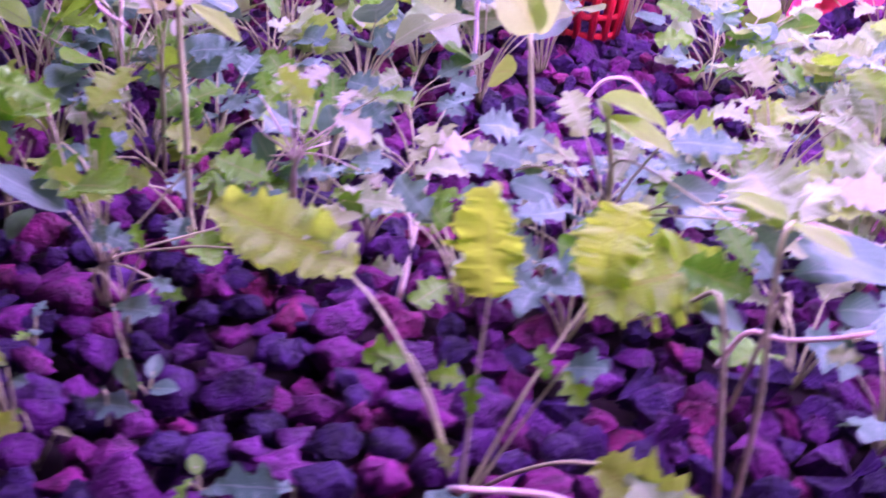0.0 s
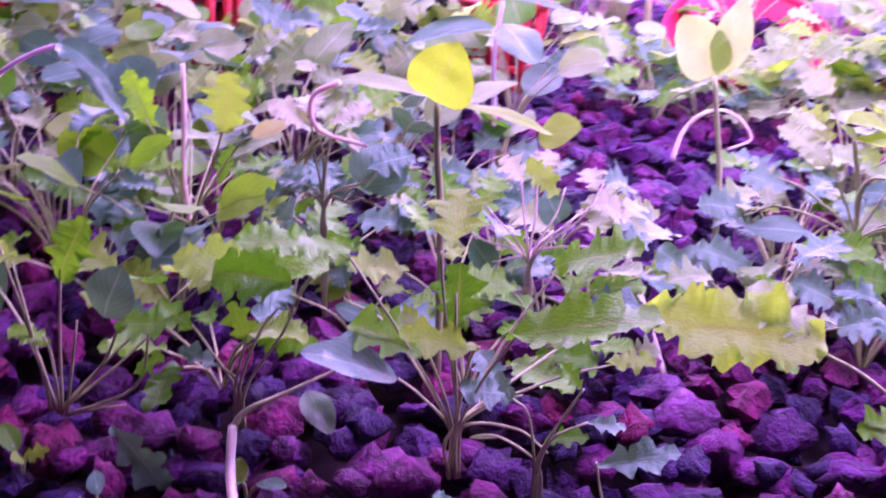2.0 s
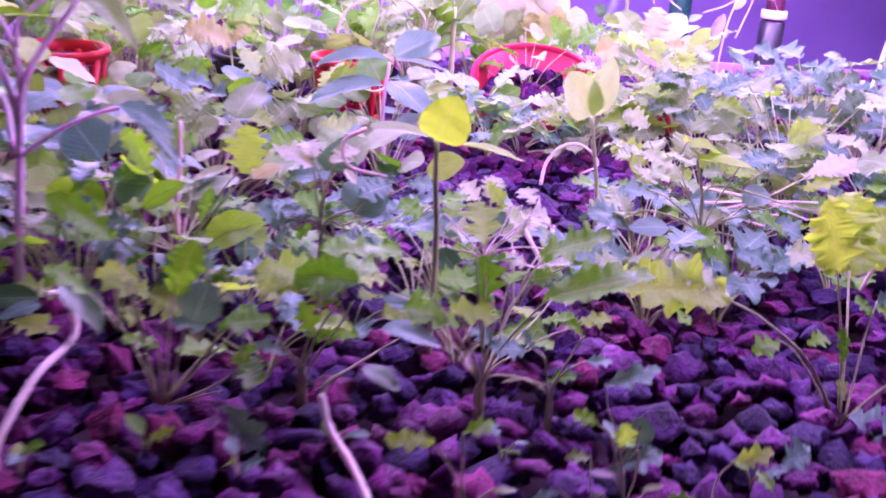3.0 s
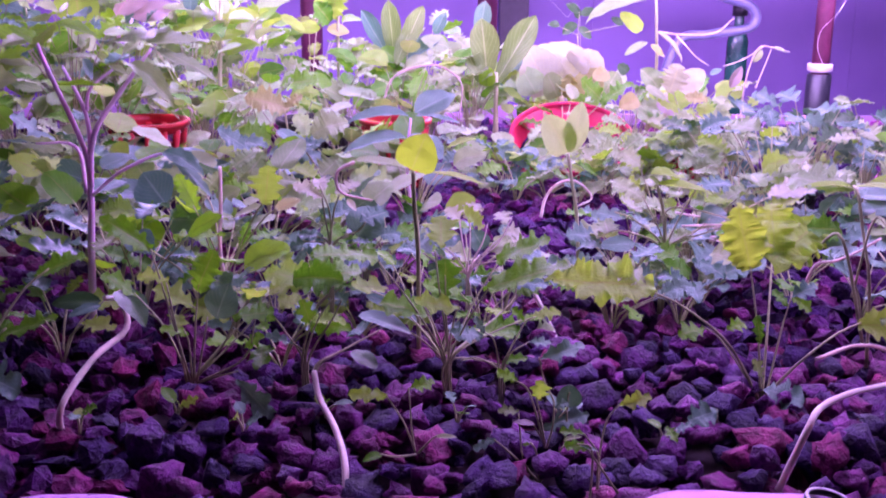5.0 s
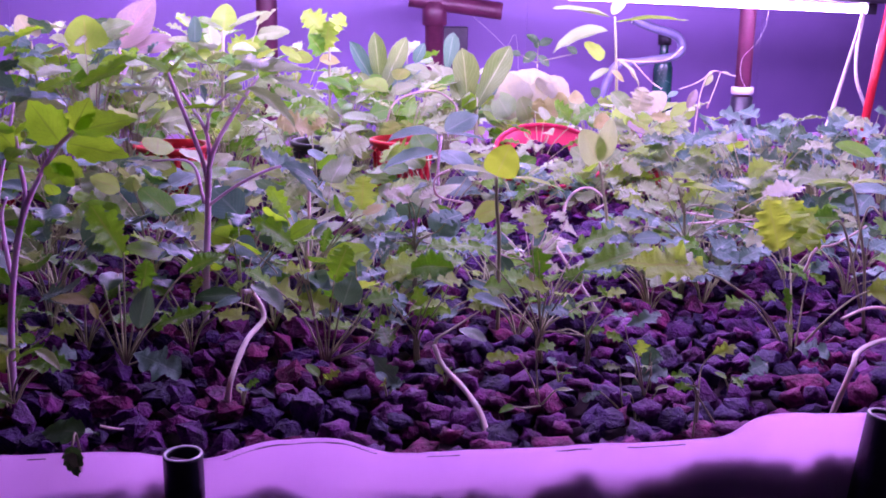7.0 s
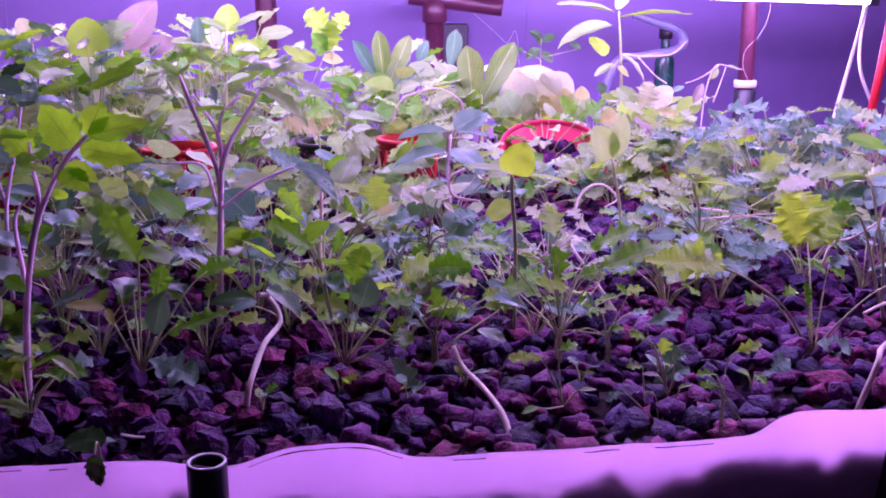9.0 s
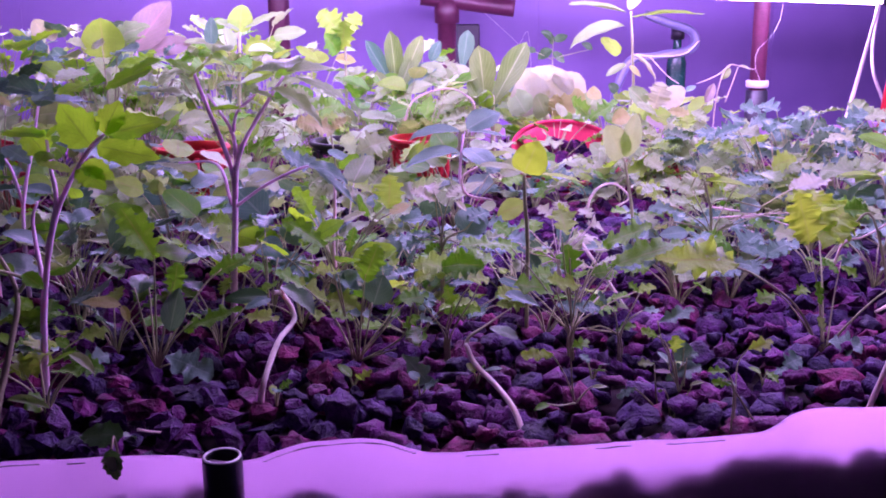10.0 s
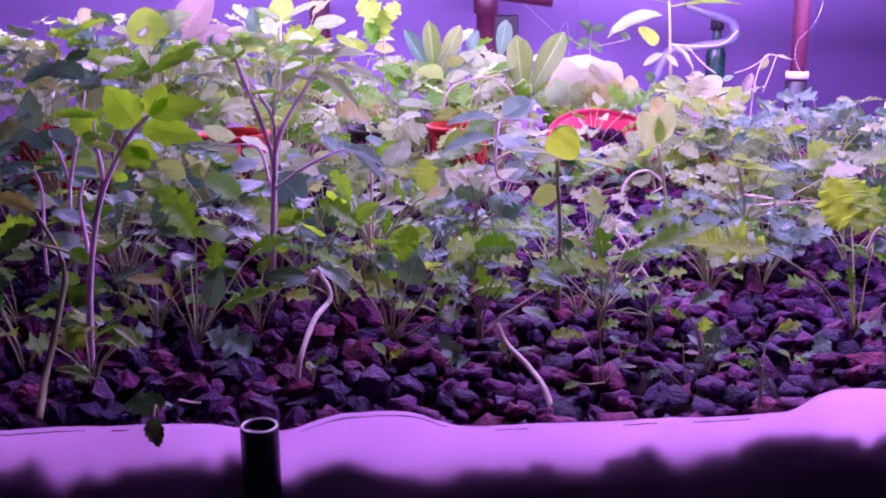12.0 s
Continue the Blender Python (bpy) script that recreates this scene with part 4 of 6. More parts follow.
leaf(p, "oval", DEEP, (-0.326, 0.19, 0.065), (-0.322, 0.22, 0.081), 0.6, 0.6, 2)
stem(p, ((-0.315, 0.19, 0.006), (-0.303, 0.19, 0.031)), 0.00095, 0.0006)
leaf(p, "oval", BLUE, (-0.303, 0.18, 0.036), (-0.293, 0.18, 0.073), 0.5, 0.7, 0)
stem(p, ((-0.315, 0.19, 0.002), (-0.304, 0.19, 0.006)), 0.00095, 0.0006)
leaf(p, "star", BLUE, (-0.306, 0.17, 0.019), (-0.266, 0.155, 0.007), 0.7, 0.55, 1)
stem(p, ((-0.316, 0.19, 0.006), (-0.282, 0.21, 0.058), (-0.263, 0.22, 0.075)), 0.00095, 0.0006)
leaf(p, "kale", GREEN, (-0.273, 0.22, 0.07), (-0.234, 0.22, 0.086), 0.55, 0.35, 0)
stem(p, ((-0.318, 0.19, 0.006), (-0.336, 0.19, 0.046), (-0.344, 0.19, 0.056)), 0.00095, 0.0006)
leaf(p, "oval", TAN, (-0.34, 0.19, 0.056), (-0.373, 0.19, 0.064), 0.4, 0.3, 1)
stem(p, ((-0.318, 0.19, 0.006), (-0.336, 0.19, 0.046)), 0.00095, 0.0006)
leaf(p, "oval", TAN, (-0.338, 0.18, 0.059), (-0.331, 0.17, 0.047), 0.4, 0.4, 2)
stem(p, ((-0.317, 0.19, 0.004), (-0.321, 0.21, 0.074)), 0.00095, 0.0006)
leaf(p, "star", DEEP, (-0.32, 0.21, 0.089), (-0.351, 0.22, 0.097), 0.7, 0.4, 2)

p = plant("kale_plant", (-0.165, 0.362, -0.012), "open kale with yellow and blue green leaves beside a bare stalk", "kale", "kale seedlings")
stem(p, ((-0.165, 0.362, -0.01), (-0.165, 0.362, 0.025), (-0.174, 0.362, 0.056), (-0.188, 0.362, 0.088)), 0.001, 0.0006)
leaf(p, "kale", FRESH, (-0.185, 0.362, 0.084), (-0.204, 0.372, 0.116), 0.55, 0.45, 0)
stem(p, ((-0.164, 0.363, -0.01), (-0.163, 0.362, 0.023), (-0.135, 0.332, 0.081), (-0.118, 0.302, 0.108)), 0.001, 0.0006)
leaf(p, "kale", LIME, (-0.118, 0.3, 0.104), (-0.115, 0.31, 0.134), 1.0, 0.6, 3)
stem(p, ((-0.166, 0.363, -0.01), (-0.165, 0.362, 0.023), (-0.128, 0.342, 0.08), (-0.113, 0.332, 0.093)), 0.001, 0.0006)
leaf(p, "oval", TAN, (-0.115, 0.332, 0.092), (-0.093, 0.342, 0.1), 0.5, 0.4, 0)
stem(p, ((-0.169, 0.362, -0.01), (-0.169, 0.362, 0.024), (-0.18, 0.362, 0.064), (-0.185, 0.362, 0.074)), 0.001, 0.0006)
leaf(p, "round", BLUE, (-0.185, 0.382, 0.07), (-0.222, 0.402, 0.067), 0.9, 0.7, 1)
stem(p, ((-0.165, 0.362, -0.01), (-0.165, 0.362, 0.025), (-0.169, 0.362, 0.048), (-0.164, 0.362, 0.077)), 0.001, 0.0006)
leaf(p, "oval", PALE, (-0.176, 0.362, 0.076), (-0.153, 0.382, 0.079), 0.4, 0.3, 2)
stem(p, ((-0.165, 0.361, -0.01), (-0.165, 0.362, 0.025), (-0.155, 0.382, 0.05)), 0.001, 0.0006)
leaf(p, "kale", GREEN, (-0.153, 0.382, 0.045), (-0.145, 0.382, 0.071), 0.5, 0.6, 1)
stem(p, ((-0.164, 0.363, -0.01), (-0.165, 0.362, 0.023), (-0.189, 0.342, 0.042), (-0.202, 0.342, 0.046)), 0.001, 0.0006)
leaf(p, "star", GREEN, (-0.18, 0.332, 0.037), (-0.199, 0.322, 0.033), 0.5, 0.3, 2)
stem(p, ((-0.164, 0.36, -0.01), (-0.165, 0.362, 0.025), (-0.182, 0.412, 0.074), (-0.195, 0.422, 0.088)), 0.001, 0.0006)
leaf(p, "kale", PALE, (-0.193, 0.422, 0.083), (-0.175, 0.432, 0.105), 0.7, 0.5, 0)
stem(p, ((-0.165, 0.361, -0.01), (-0.165, 0.362, 0.025), (-0.161, 0.402, 0.064)), 0.001, 0.0006)
leaf(p, "oval", PALE, (-0.161, 0.402, 0.069), (-0.132, 0.392, 0.081), 0.45, 0.3, 3)

p = plant("kale_plant", (-0.068, 0.31, -0.012), "kale with ruffled leaves whitened by lamp glare", "kale", "kale seedlings")
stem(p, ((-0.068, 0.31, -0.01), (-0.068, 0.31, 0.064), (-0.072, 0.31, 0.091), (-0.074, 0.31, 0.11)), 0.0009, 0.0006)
# Glare on the ruffled tops is painted as whitish leaves.
leaf(p, "kale", OVERLIT, (-0.074, 0.31, 0.108), (-0.098, 0.31, 0.12), 0.7, 0.4, 0)
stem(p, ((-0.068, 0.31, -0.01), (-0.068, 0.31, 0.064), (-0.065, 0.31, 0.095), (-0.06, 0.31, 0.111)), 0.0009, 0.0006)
leaf(p, "kale", OVERLIT, (-0.063, 0.31, 0.111), (-0.043, 0.32, 0.122), 0.7, 0.4, 1)
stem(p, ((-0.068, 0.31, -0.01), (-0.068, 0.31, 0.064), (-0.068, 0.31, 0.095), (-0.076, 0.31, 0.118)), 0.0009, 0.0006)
leaf(p, "kale", OVERLIT, (-0.074, 0.31, 0.114), (-0.08, 0.33, 0.126), 0.9, 0.5, 2)
stem(p, ((-0.068, 0.31, -0.01), (-0.067, 0.31, 0.064), (-0.046, 0.31, 0.08), (-0.039, 0.31, 0.088)), 0.0009, 0.0006)
leaf(p, "star", BLUE, (-0.044, 0.31, 0.088), (-0.02, 0.32, 0.097), 0.9, 0.5, 1)
stem(p, ((-0.067, 0.31, -0.01), (-0.067, 0.31, 0.064), (-0.053, 0.31, 0.076)), 0.0009, 0.0006)
leaf(p, "round", BLUE, (-0.046, 0.31, 0.076), (-0.031, 0.33, 0.096), 1.0, 0.7, 0)
stem(p, ((-0.068, 0.31, -0.01), (-0.068, 0.31, 0.064), (-0.079, 0.31, 0.076)), 0.0009, 0.0006)
leaf(p, "kale", BLUE, (-0.075, 0.31, 0.074), (-0.098, 0.32, 0.078), 0.6, 0.3, 1)
stem(p, ((-0.067, 0.31, -0.01), (-0.068, 0.31, 0.063), (-0.09, 0.31, 0.072)), 0.0009, 0.0006)
leaf(p, "star", BLUE, (-0.083, 0.31, 0.072), (-0.105, 0.31, 0.067), 0.6, 0.4, 2)
stem(p, ((-0.068, 0.31, -0.01), (-0.068, 0.31, 0.064), (-0.053, 0.31, 0.068), (-0.046, 0.31, 0.071)), 0.0009, 0.0006)
leaf(p, "oval", OVERLIT, (-0.054, 0.31, 0.107), (-0.046, 0.3, 0.099), 0.4, 0.5, 0)
stem(p, ((-0.068, 0.31, -0.01), (-0.068, 0.31, 0.063), (-0.075, 0.31, 0.068)), 0.0009, 0.0006)
leaf(p, "star", GREEN, (-0.073, 0.31, 0.068), (-0.086, 0.31, 0.058), 0.7, 0.4, 1)

p = plant("kale_plant", (0.044, 0.31, -0.012), "kale with toothed leaves paled by lamp glare on thin pink stalks", "kale", "kale seedlings")
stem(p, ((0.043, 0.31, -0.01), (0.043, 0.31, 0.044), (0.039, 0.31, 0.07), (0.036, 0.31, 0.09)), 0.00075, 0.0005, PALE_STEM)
# Whitish leaf colours here stand in for strong lamplight.
leaf(p, "star", OVERLIT, (0.037, 0.31, 0.088), (0.025, 0.32, 0.099), 0.9, 0.5, 0)
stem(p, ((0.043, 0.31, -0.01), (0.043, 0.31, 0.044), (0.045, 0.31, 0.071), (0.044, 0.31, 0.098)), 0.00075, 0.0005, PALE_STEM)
leaf(p, "kale", OVERLIT, (0.044, 0.31, 0.09), (0.05, 0.33, 0.104), 0.8, 0.6, 1)
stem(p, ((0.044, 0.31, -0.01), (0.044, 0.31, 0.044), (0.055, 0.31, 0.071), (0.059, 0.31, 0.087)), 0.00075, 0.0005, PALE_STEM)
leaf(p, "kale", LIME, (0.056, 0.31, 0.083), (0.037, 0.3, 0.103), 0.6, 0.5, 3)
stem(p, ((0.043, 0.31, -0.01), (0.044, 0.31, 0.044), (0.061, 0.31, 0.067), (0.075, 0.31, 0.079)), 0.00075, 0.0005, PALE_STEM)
leaf(p, "star", OVERLIT, (0.071, 0.31, 0.081), (0.096, 0.32, 0.074), 0.8, 0.4, 2)
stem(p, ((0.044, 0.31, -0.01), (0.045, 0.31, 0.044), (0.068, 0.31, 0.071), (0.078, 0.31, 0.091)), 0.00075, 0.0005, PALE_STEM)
leaf(p, "star", OVERLIT, (0.075, 0.31, 0.087), (0.068, 0.33, 0.095), 0.8, 0.5, 1)
stem(p, ((0.043, 0.31, -0.01), (0.044, 0.31, 0.043), (0.062, 0.31, 0.055), (0.093, 0.31, 0.055)), 0.00075, 0.0005, PALE_STEM)
leaf(p, "star", BLUE, (0.085, 0.31, 0.059), (0.107, 0.32, 0.06), 0.8, 0.4, 0)
stem(p, ((0.044, 0.31, -0.01), (0.043, 0.31, 0.043), (0.019, 0.31, 0.054), (0.007, 0.31, 0.062)), 0.00075, 0.0005, PALE_STEM)
leaf(p, "star", BLUE, (0.013, 0.31, 0.062), (-0.003, 0.33, 0.075), 0.8, 0.5, 2)
stem(p, ((0.044, 0.31, -0.01), (0.043, 0.31, 0.043), (0.022, 0.31, 0.07), (0.014, 0.31, 0.078)), 0.00075, 0.0005, PALE_STEM)
leaf(p, "star", GREEN, (0.018, 0.31, 0.074), (0.024, 0.33, 0.084), 0.9, 0.5, 0)
stem(p, ((0.044, 0.309, -0.01), (0.043, 0.31, 0.043), (0.002, 0.33, 0.063)), 0.00075, 0.0005, PALE_STEM)
leaf(p, "star", GREEN, (0.002, 0.33, 0.067), (-0.014, 0.34, 0.081), 0.8, 0.5, 1)
stem(p, ((0.044, 0.31, -0.01), (0.043, 0.31, 0.043), (0.024, 0.31, 0.042)), 0.00075, 0.0005, PALE_STEM)
leaf(p, "round", BLUE, (0.024, 0.31, 0.038), (0.012, 0.31, 0.054), 0.8, 0.6, 0)
stem(p, ((0.043, 0.309, -0.01), (0.043, 0.31, 0.044), (0.054, 0.33, 0.055)), 0.00075, 0.0005, PALE_STEM)
leaf(p, "round", BLUE, (0.057, 0.33, 0.06), (0.048, 0.33, 0.078), 0.9, 0.6, 2)

p = plant("kale_plant", (0.219, 0.37, -0.012), "spreading kale with blue green leaves and long pale stalks", "kale", "kale seedlings")
stem(p, ((0.22, 0.37, -0.01), (0.219, 0.37, 0.047), (0.191, 0.37, 0.075), (0.172, 0.37, 0.083)), 0.00095, 0.0006, STEM)
leaf(p, "star", BLUE, (0.182, 0.37, 0.077), (0.152, 0.38, 0.08), 0.7, 0.4, 0)
stem(p, ((0.22, 0.37, -0.01), (0.219, 0.37, 0.047), (0.179, 0.37, 0.066), (0.158, 0.37, 0.059)), 0.00095, 0.0006, STEM)
leaf(p, "oval", BLUE, (0.19, 0.36, 0.056), (0.157, 0.36, 0.058), 0.5, 0.5, 1)
stem(p, ((0.219, 0.37, -0.01), (0.219, 0.37, 0.047), (0.216, 0.37, 0.08), (0.233, 0.37, 0.087), (0.288, 0.37, 0.073), (0.317, 0.37, 0.068)), 0.00095, 0.0006, STEM)
leaf(p, "star", PALE, (0.307, 0.37, 0.071), (0.335, 0.37, 0.07), 0.5, 0.3, 0)
stem(p, ((0.218, 0.37, -0.01), (0.219, 0.37, 0.047), (0.241, 0.37, 0.063), (0.256, 0.37, 0.077)), 0.00095, 0.0006, STEM)
leaf(p, "oval", BLUE, (0.248, 0.37, 0.074), (0.277, 0.38, 0.087), 0.6, 0.5, 2)
stem(p, ((0.22, 0.37, -0.01), (0.219, 0.37, 0.049), (0.196, 0.37, 0.097)), 0.00095, 0.0006, STEM)
leaf(p, "kale", PALE, (0.197, 0.37, 0.093), (0.17, 0.39, 0.112), 0.6, 0.4, 1)
stem(p, ((0.22, 0.37, -0.01), (0.221, 0.37, 0.047), (0.262, 0.37, 0.045), (0.278, 0.37, 0.055)), 0.00095, 0.0006, STEM)
leaf(p, "star", BLUE, (0.27, 0.37, 0.052), (0.237, 0.34, 0.042), 0.9, 0.5, 0)
stem(p, ((0.218, 0.37, -0.01), (0.219, 0.37, 0.047), (0.236, 0.37, 0.04)), 0.00095, 0.0006, STEM)
leaf(p, "star", BLUE, (0.241, 0.34, 0.047), (0.261, 0.32, 0.042), 0.8, 0.5, 2)
stem(p, ((0.218, 0.37, -0.01), (0.219, 0.37, 0.049), (0.239, 0.37, 0.098), (0.247, 0.37, 0.107)), 0.00095, 0.0006, STEM)
leaf(p, "kale", BLUE, (0.243, 0.37, 0.103), (0.281, 0.39, 0.111), 0.6, 0.4, 1)
stem(p, ((0.217, 0.369, -0.01), (0.219, 0.37, 0.049), (0.292, 0.4, 0.077), (0.322, 0.41, 0.089)), 0.00095, 0.0006, STEM)
leaf(p, "kale", OVERLIT, (0.318, 0.41, 0.089), (0.373, 0.42, 0.097), 0.5, 0.4, 0)
stem(p, ((0.217, 0.369, -0.01), (0.219, 0.37, 0.048), (0.298, 0.39, 0.071)), 0.00095, 0.0006, STEM)
leaf(p, "kale", LIME, (0.31, 0.4, 0.078), (0.347, 0.41, 0.085), 0.5, 0.3, 3)

p = plant("tomato_plant", (-0.262, 0.303, -0.012), "tall tomato seedling with a forked purple hairy stem", "tomato", "tomato seedlings")
stem(p, ((-0.262, 0.303, -0.01), (-0.258, 0.303, 0.064), (-0.255, 0.303, 0.109), (-0.257, 0.303, 0.147), (-0.277, 0.293, 0.211), (-0.283, 0.293, 0.23)), 0.0034, 0.0014, PURPLE_STEM)
stem(p, ((-0.254, 0.303, 0.117), (-0.252, 0.303, 0.154), (-0.255, 0.303, 0.179), (-0.275, 0.323, 0.208)), 0.0024, 0.0012, PURPLE_STEM)
stem(p, ((-0.253, 0.303, 0.177), (-0.249, 0.303, 0.194), (-0.233, 0.313, 0.208)), 0.0016, 0.001, PURPLE_STEM)
stem(p, ((-0.253, 0.303, 0.143), (-0.245, 0.303, 0.166), (-0.224, 0.323, 0.199), (-0.208, 0.333, 0.222)), 0.0026, 0.0012, PURPLE_STEM)
stem(p, ((-0.254, 0.303, 0.11), (-0.225, 0.283, 0.133), (-0.192, 0.273, 0.149), (-0.175, 0.273, 0.147)), 0.0016, 0.001, PURPLE_STEM)
stem(p, ((-0.258, 0.303, 0.112), (-0.27, 0.323, 0.145), (-0.305, 0.333, 0.146)), 0.0018, 0.0009, PURPLE_STEM)
leaf(p, "leaflet", BLUE, (-0.189, 0.273, 0.151), (-0.151, 0.253, 0.142), 0.42, 0.3, 2)
leaf(p, "leaflet", BLUE, (-0.185, 0.273, 0.149), (-0.144, 0.253, 0.119), 0.2, 0.3, 1)
leaf(p, "leaflet", GREEN, (-0.28, 0.303, 0.225), (-0.308, 0.303, 0.242), 0.5, 0.3, 0)
leaf(p, "leaflet", LIME, (-0.282, 0.303, 0.227), (-0.269, 0.273, 0.247), 0.8, 0.5, 1)
leaf(p, "leaflet", GREEN, (-0.318, 0.303, 0.233), (-0.362, 0.303, 0.216), 0.5, 0.4, 0)
leaf(p, "leaflet", PALE, (-0.289, 0.303, 0.23), (-0.319, 0.303, 0.226), 0.35, 0.2, 1)
leaf(p, "leaflet", PALE, (-0.285, 0.303, 0.21), (-0.342, 0.303, 0.213), 0.3, 0.1, 3)
leaf(p, "leaflet", FRESH, (-0.274, 0.303, 0.197), (-0.228, 0.303, 0.196), 0.25, 0.1, 0)
leaf(p, "leaflet", PALE, (-0.212, 0.303, 0.229), (-0.243, 0.323, 0.232), 0.5, 0.3, 2)
leaf(p, "leaflet", PALE, (-0.205, 0.303, 0.229), (-0.151, 0.333, 0.228), 0.4, 0.25, 0)
leaf(p, "leaflet", PALE, (-0.205, 0.303, 0.231), (-0.208, 0.353, 0.243), 0.7, 0.5, 1)
leaf(p, "leaflet", PALE, (-0.218, 0.303, 0.214), (-0.169, 0.253, 0.194), 0.25, 0.2, 2)
leaf(p, "leaflet", PALE, (-0.197, 0.303, 0.224), (-0.143, 0.293, 0.204), 0.3, 0.3, 1)
leaf(p, "leaflet", PALE, (-0.243, 0.303, 0.219), (-0.266, 0.283, 0.222), 0.35, 0.2, 1)
leaf(p, "leaflet", PALE, (-0.233, 0.303, 0.212), (-0.213, 0.283, 0.206), 0.3, 0.2, 0)
leaf(p, "leaflet", BLUE, (-0.259, 0.323, 0.215), (-0.255, 0.333, 0.196), 0.5, 0.4, 0)
leaf(p, "leaflet", GREEN, (-0.278, 0.323, 0.241), (-0.243, 0.333, 0.235), 0.5, 0.3, 2)
leaf(p, "leaflet", BLUE, (-0.305, 0.333, 0.146), (-0.351, 0.333, 0.146), 0.14, 0.1, 3)
leaf(p, "leaflet", PALE, (-0.291, 0.353, 0.136), (-0.339, 0.363, 0.149), 0.4, 0.3, 1)
leaf(p, "leaflet", GREEN, (-0.309, 0.293, 0.24), (-0.337, 0.283, 0.234), 0.5, 0.3, 2)

p = plant("tomato_plant", (-0.393, 0.15, -0.012), "tomato seedling with large bright leaflets on a hairy stem", "tomato", "tomato seedlings")
stem(p, ((-0.393, 0.15, -0.01), (-0.393, 0.15, 0.013), (-0.389, 0.15, 0.069), (-0.378, 0.15, 0.127), (-0.364, 0.15, 0.16), (-0.348, 0.15, 0.185), (-0.335, 0.15, 0.198)), 0.0032, 0.0014, PURPLE_STEM)
stem(p, ((-0.382, 0.15, 0.114), (-0.373, 0.15, 0.149), (-0.377, 0.16, 0.173), (-0.378, 0.16, 0.193)), 0.0022, 0.0011, PURPLE_STEM)
stem(p, ((-0.387, 0.15, 0.083), (-0.396, 0.17, 0.128), (-0.391, 0.17, 0.146)), 0.002, 0.001, PURPLE_STEM)
leaf(p, "leaflet", FRESH, (-0.345, 0.15, 0.189), (-0.366, 0.15, 0.222), 0.80, 0.75, 0)
leaf(p, "leaflet", FRESH, (-0.335, 0.15, 0.198), (-0.324, 0.16, 0.224), 0.78, 0.7, 1)
leaf(p, "leaflet", FRESH, (-0.335, 0.15, 0.198), (-0.288, 0.16, 0.206), 0.55, 0.5, 0)
leaf(p, "leaflet", FRESH, (-0.341, 0.15, 0.189), (-0.294, 0.14, 0.179), 0.52, 0.6, 3)
leaf(p, "leaflet", FRESH, (-0.352, 0.15, 0.177), (-0.327, 0.14, 0.165), 0.59, 0.6, 0)
leaf(p, "leaflet", FRESH, (-0.355, 0.15, 0.174), (-0.333, 0.13, 0.162), 0.65, 0.6, 1)
leaf(p, "leaflet", FRESH, (-0.361, 0.15, 0.172), (-0.383, 0.14, 0.182), 0.42, 0.4, 1)
leaf(p, "leaflet", FRESH, (-0.379, 0.16, 0.182), (-0.396, 0.16, 0.206), 0.78, 0.6, 2)
leaf(p, "leaflet", FRESH, (-0.377, 0.16, 0.184), (-0.381, 0.14, 0.181), 0.78, 0.6, 1)
leaf(p, "leaflet", FRESH, (-0.378, 0.16, 0.197), (-0.408, 0.15, 0.2), 0.45, 0.4, 0)
leaf(p, "leaflet", FRESH, (-0.378, 0.16, 0.197), (-0.365, 0.15, 0.202), 0.78, 0.5, 3)
leaf(p, "leaflet", BLUE, (-0.356, 0.18, 0.181), (-0.378, 0.18, 0.191), 0.4, 0.3, 1)

p = plant("tomato_plant", (-0.406, 0.045, -0.012), "thin tomato seedling leaning at the tank edge", "tomato", "tomato seedlings")
stem(p, ((-0.402, 0.03, 0.007), (-0.407, 0.075, 0.024), (-0.4, 0.095, 0.06), (-0.398, 0.115, 0.093), (-0.418, 0.125, 0.132)), 0.003, 0.0014, DARK_STEM)
stem(p, ((-0.399, 0.115, 0.088), (-0.392, 0.115, 0.101), (-0.415, 0.105, 0.113)), 0.0018, 0.001, STEM)
leaf(p, "leaflet", TAN, (-0.418, 0.125, 0.132), (-0.449, 0.125, 0.147), 0.5, 0.4, 0)
leaf(p, "leaflet", DEEP, (-0.423, 0.125, 0.121), (-0.448, 0.115, 0.103), 0.6, 0.5, 1)
leaf(p, "leaflet", GREEN, (-0.401, 0.125, 0.103), (-0.416, 0.125, 0.11), 0.7, 0.5, 2)
leaf(p, "leaflet", GREEN, (-0.392, 0.115, 0.105), (-0.376, 0.105, 0.095), 0.6, 0.5, 0)
leaf(p, "leaflet", GREEN, (-0.388, 0.115, 0.079), (-0.403, 0.115, 0.089), 0.6, 0.5, 1)
leaf(p, "oval", PALE, (-0.401, 0.075, 0.026), (-0.368, 0.065, 0.027), 0.25, 0.3, 2)
leaf(p, "oval", BLUE, (-0.411, 0.095, 0.065), (-0.423, 0.095, 0.065), 0.3, 0.4, 1)
leaf(p, "oval", BLUE, (-0.381, 0.105, 0.06), (-0.389, 0.105, 0.063), 0.7, 0.5, 0)
leaf(p, "leaflet", GREEN, (-0.364, 0.105, 0.053), (-0.373, 0.105, 0.06), 0.8, 0.5, 1)
leaf(p, "oval", PALE, (-0.364, 0.105, 0.047), (-0.341, 0.085, 0.042), 0.3, 0.2, 2)
leaf(p, "oval", GREEN, (-0.358, 0.105, 0.049), (-0.379, 0.095, 0.042), 0.2, 0.2, 0)

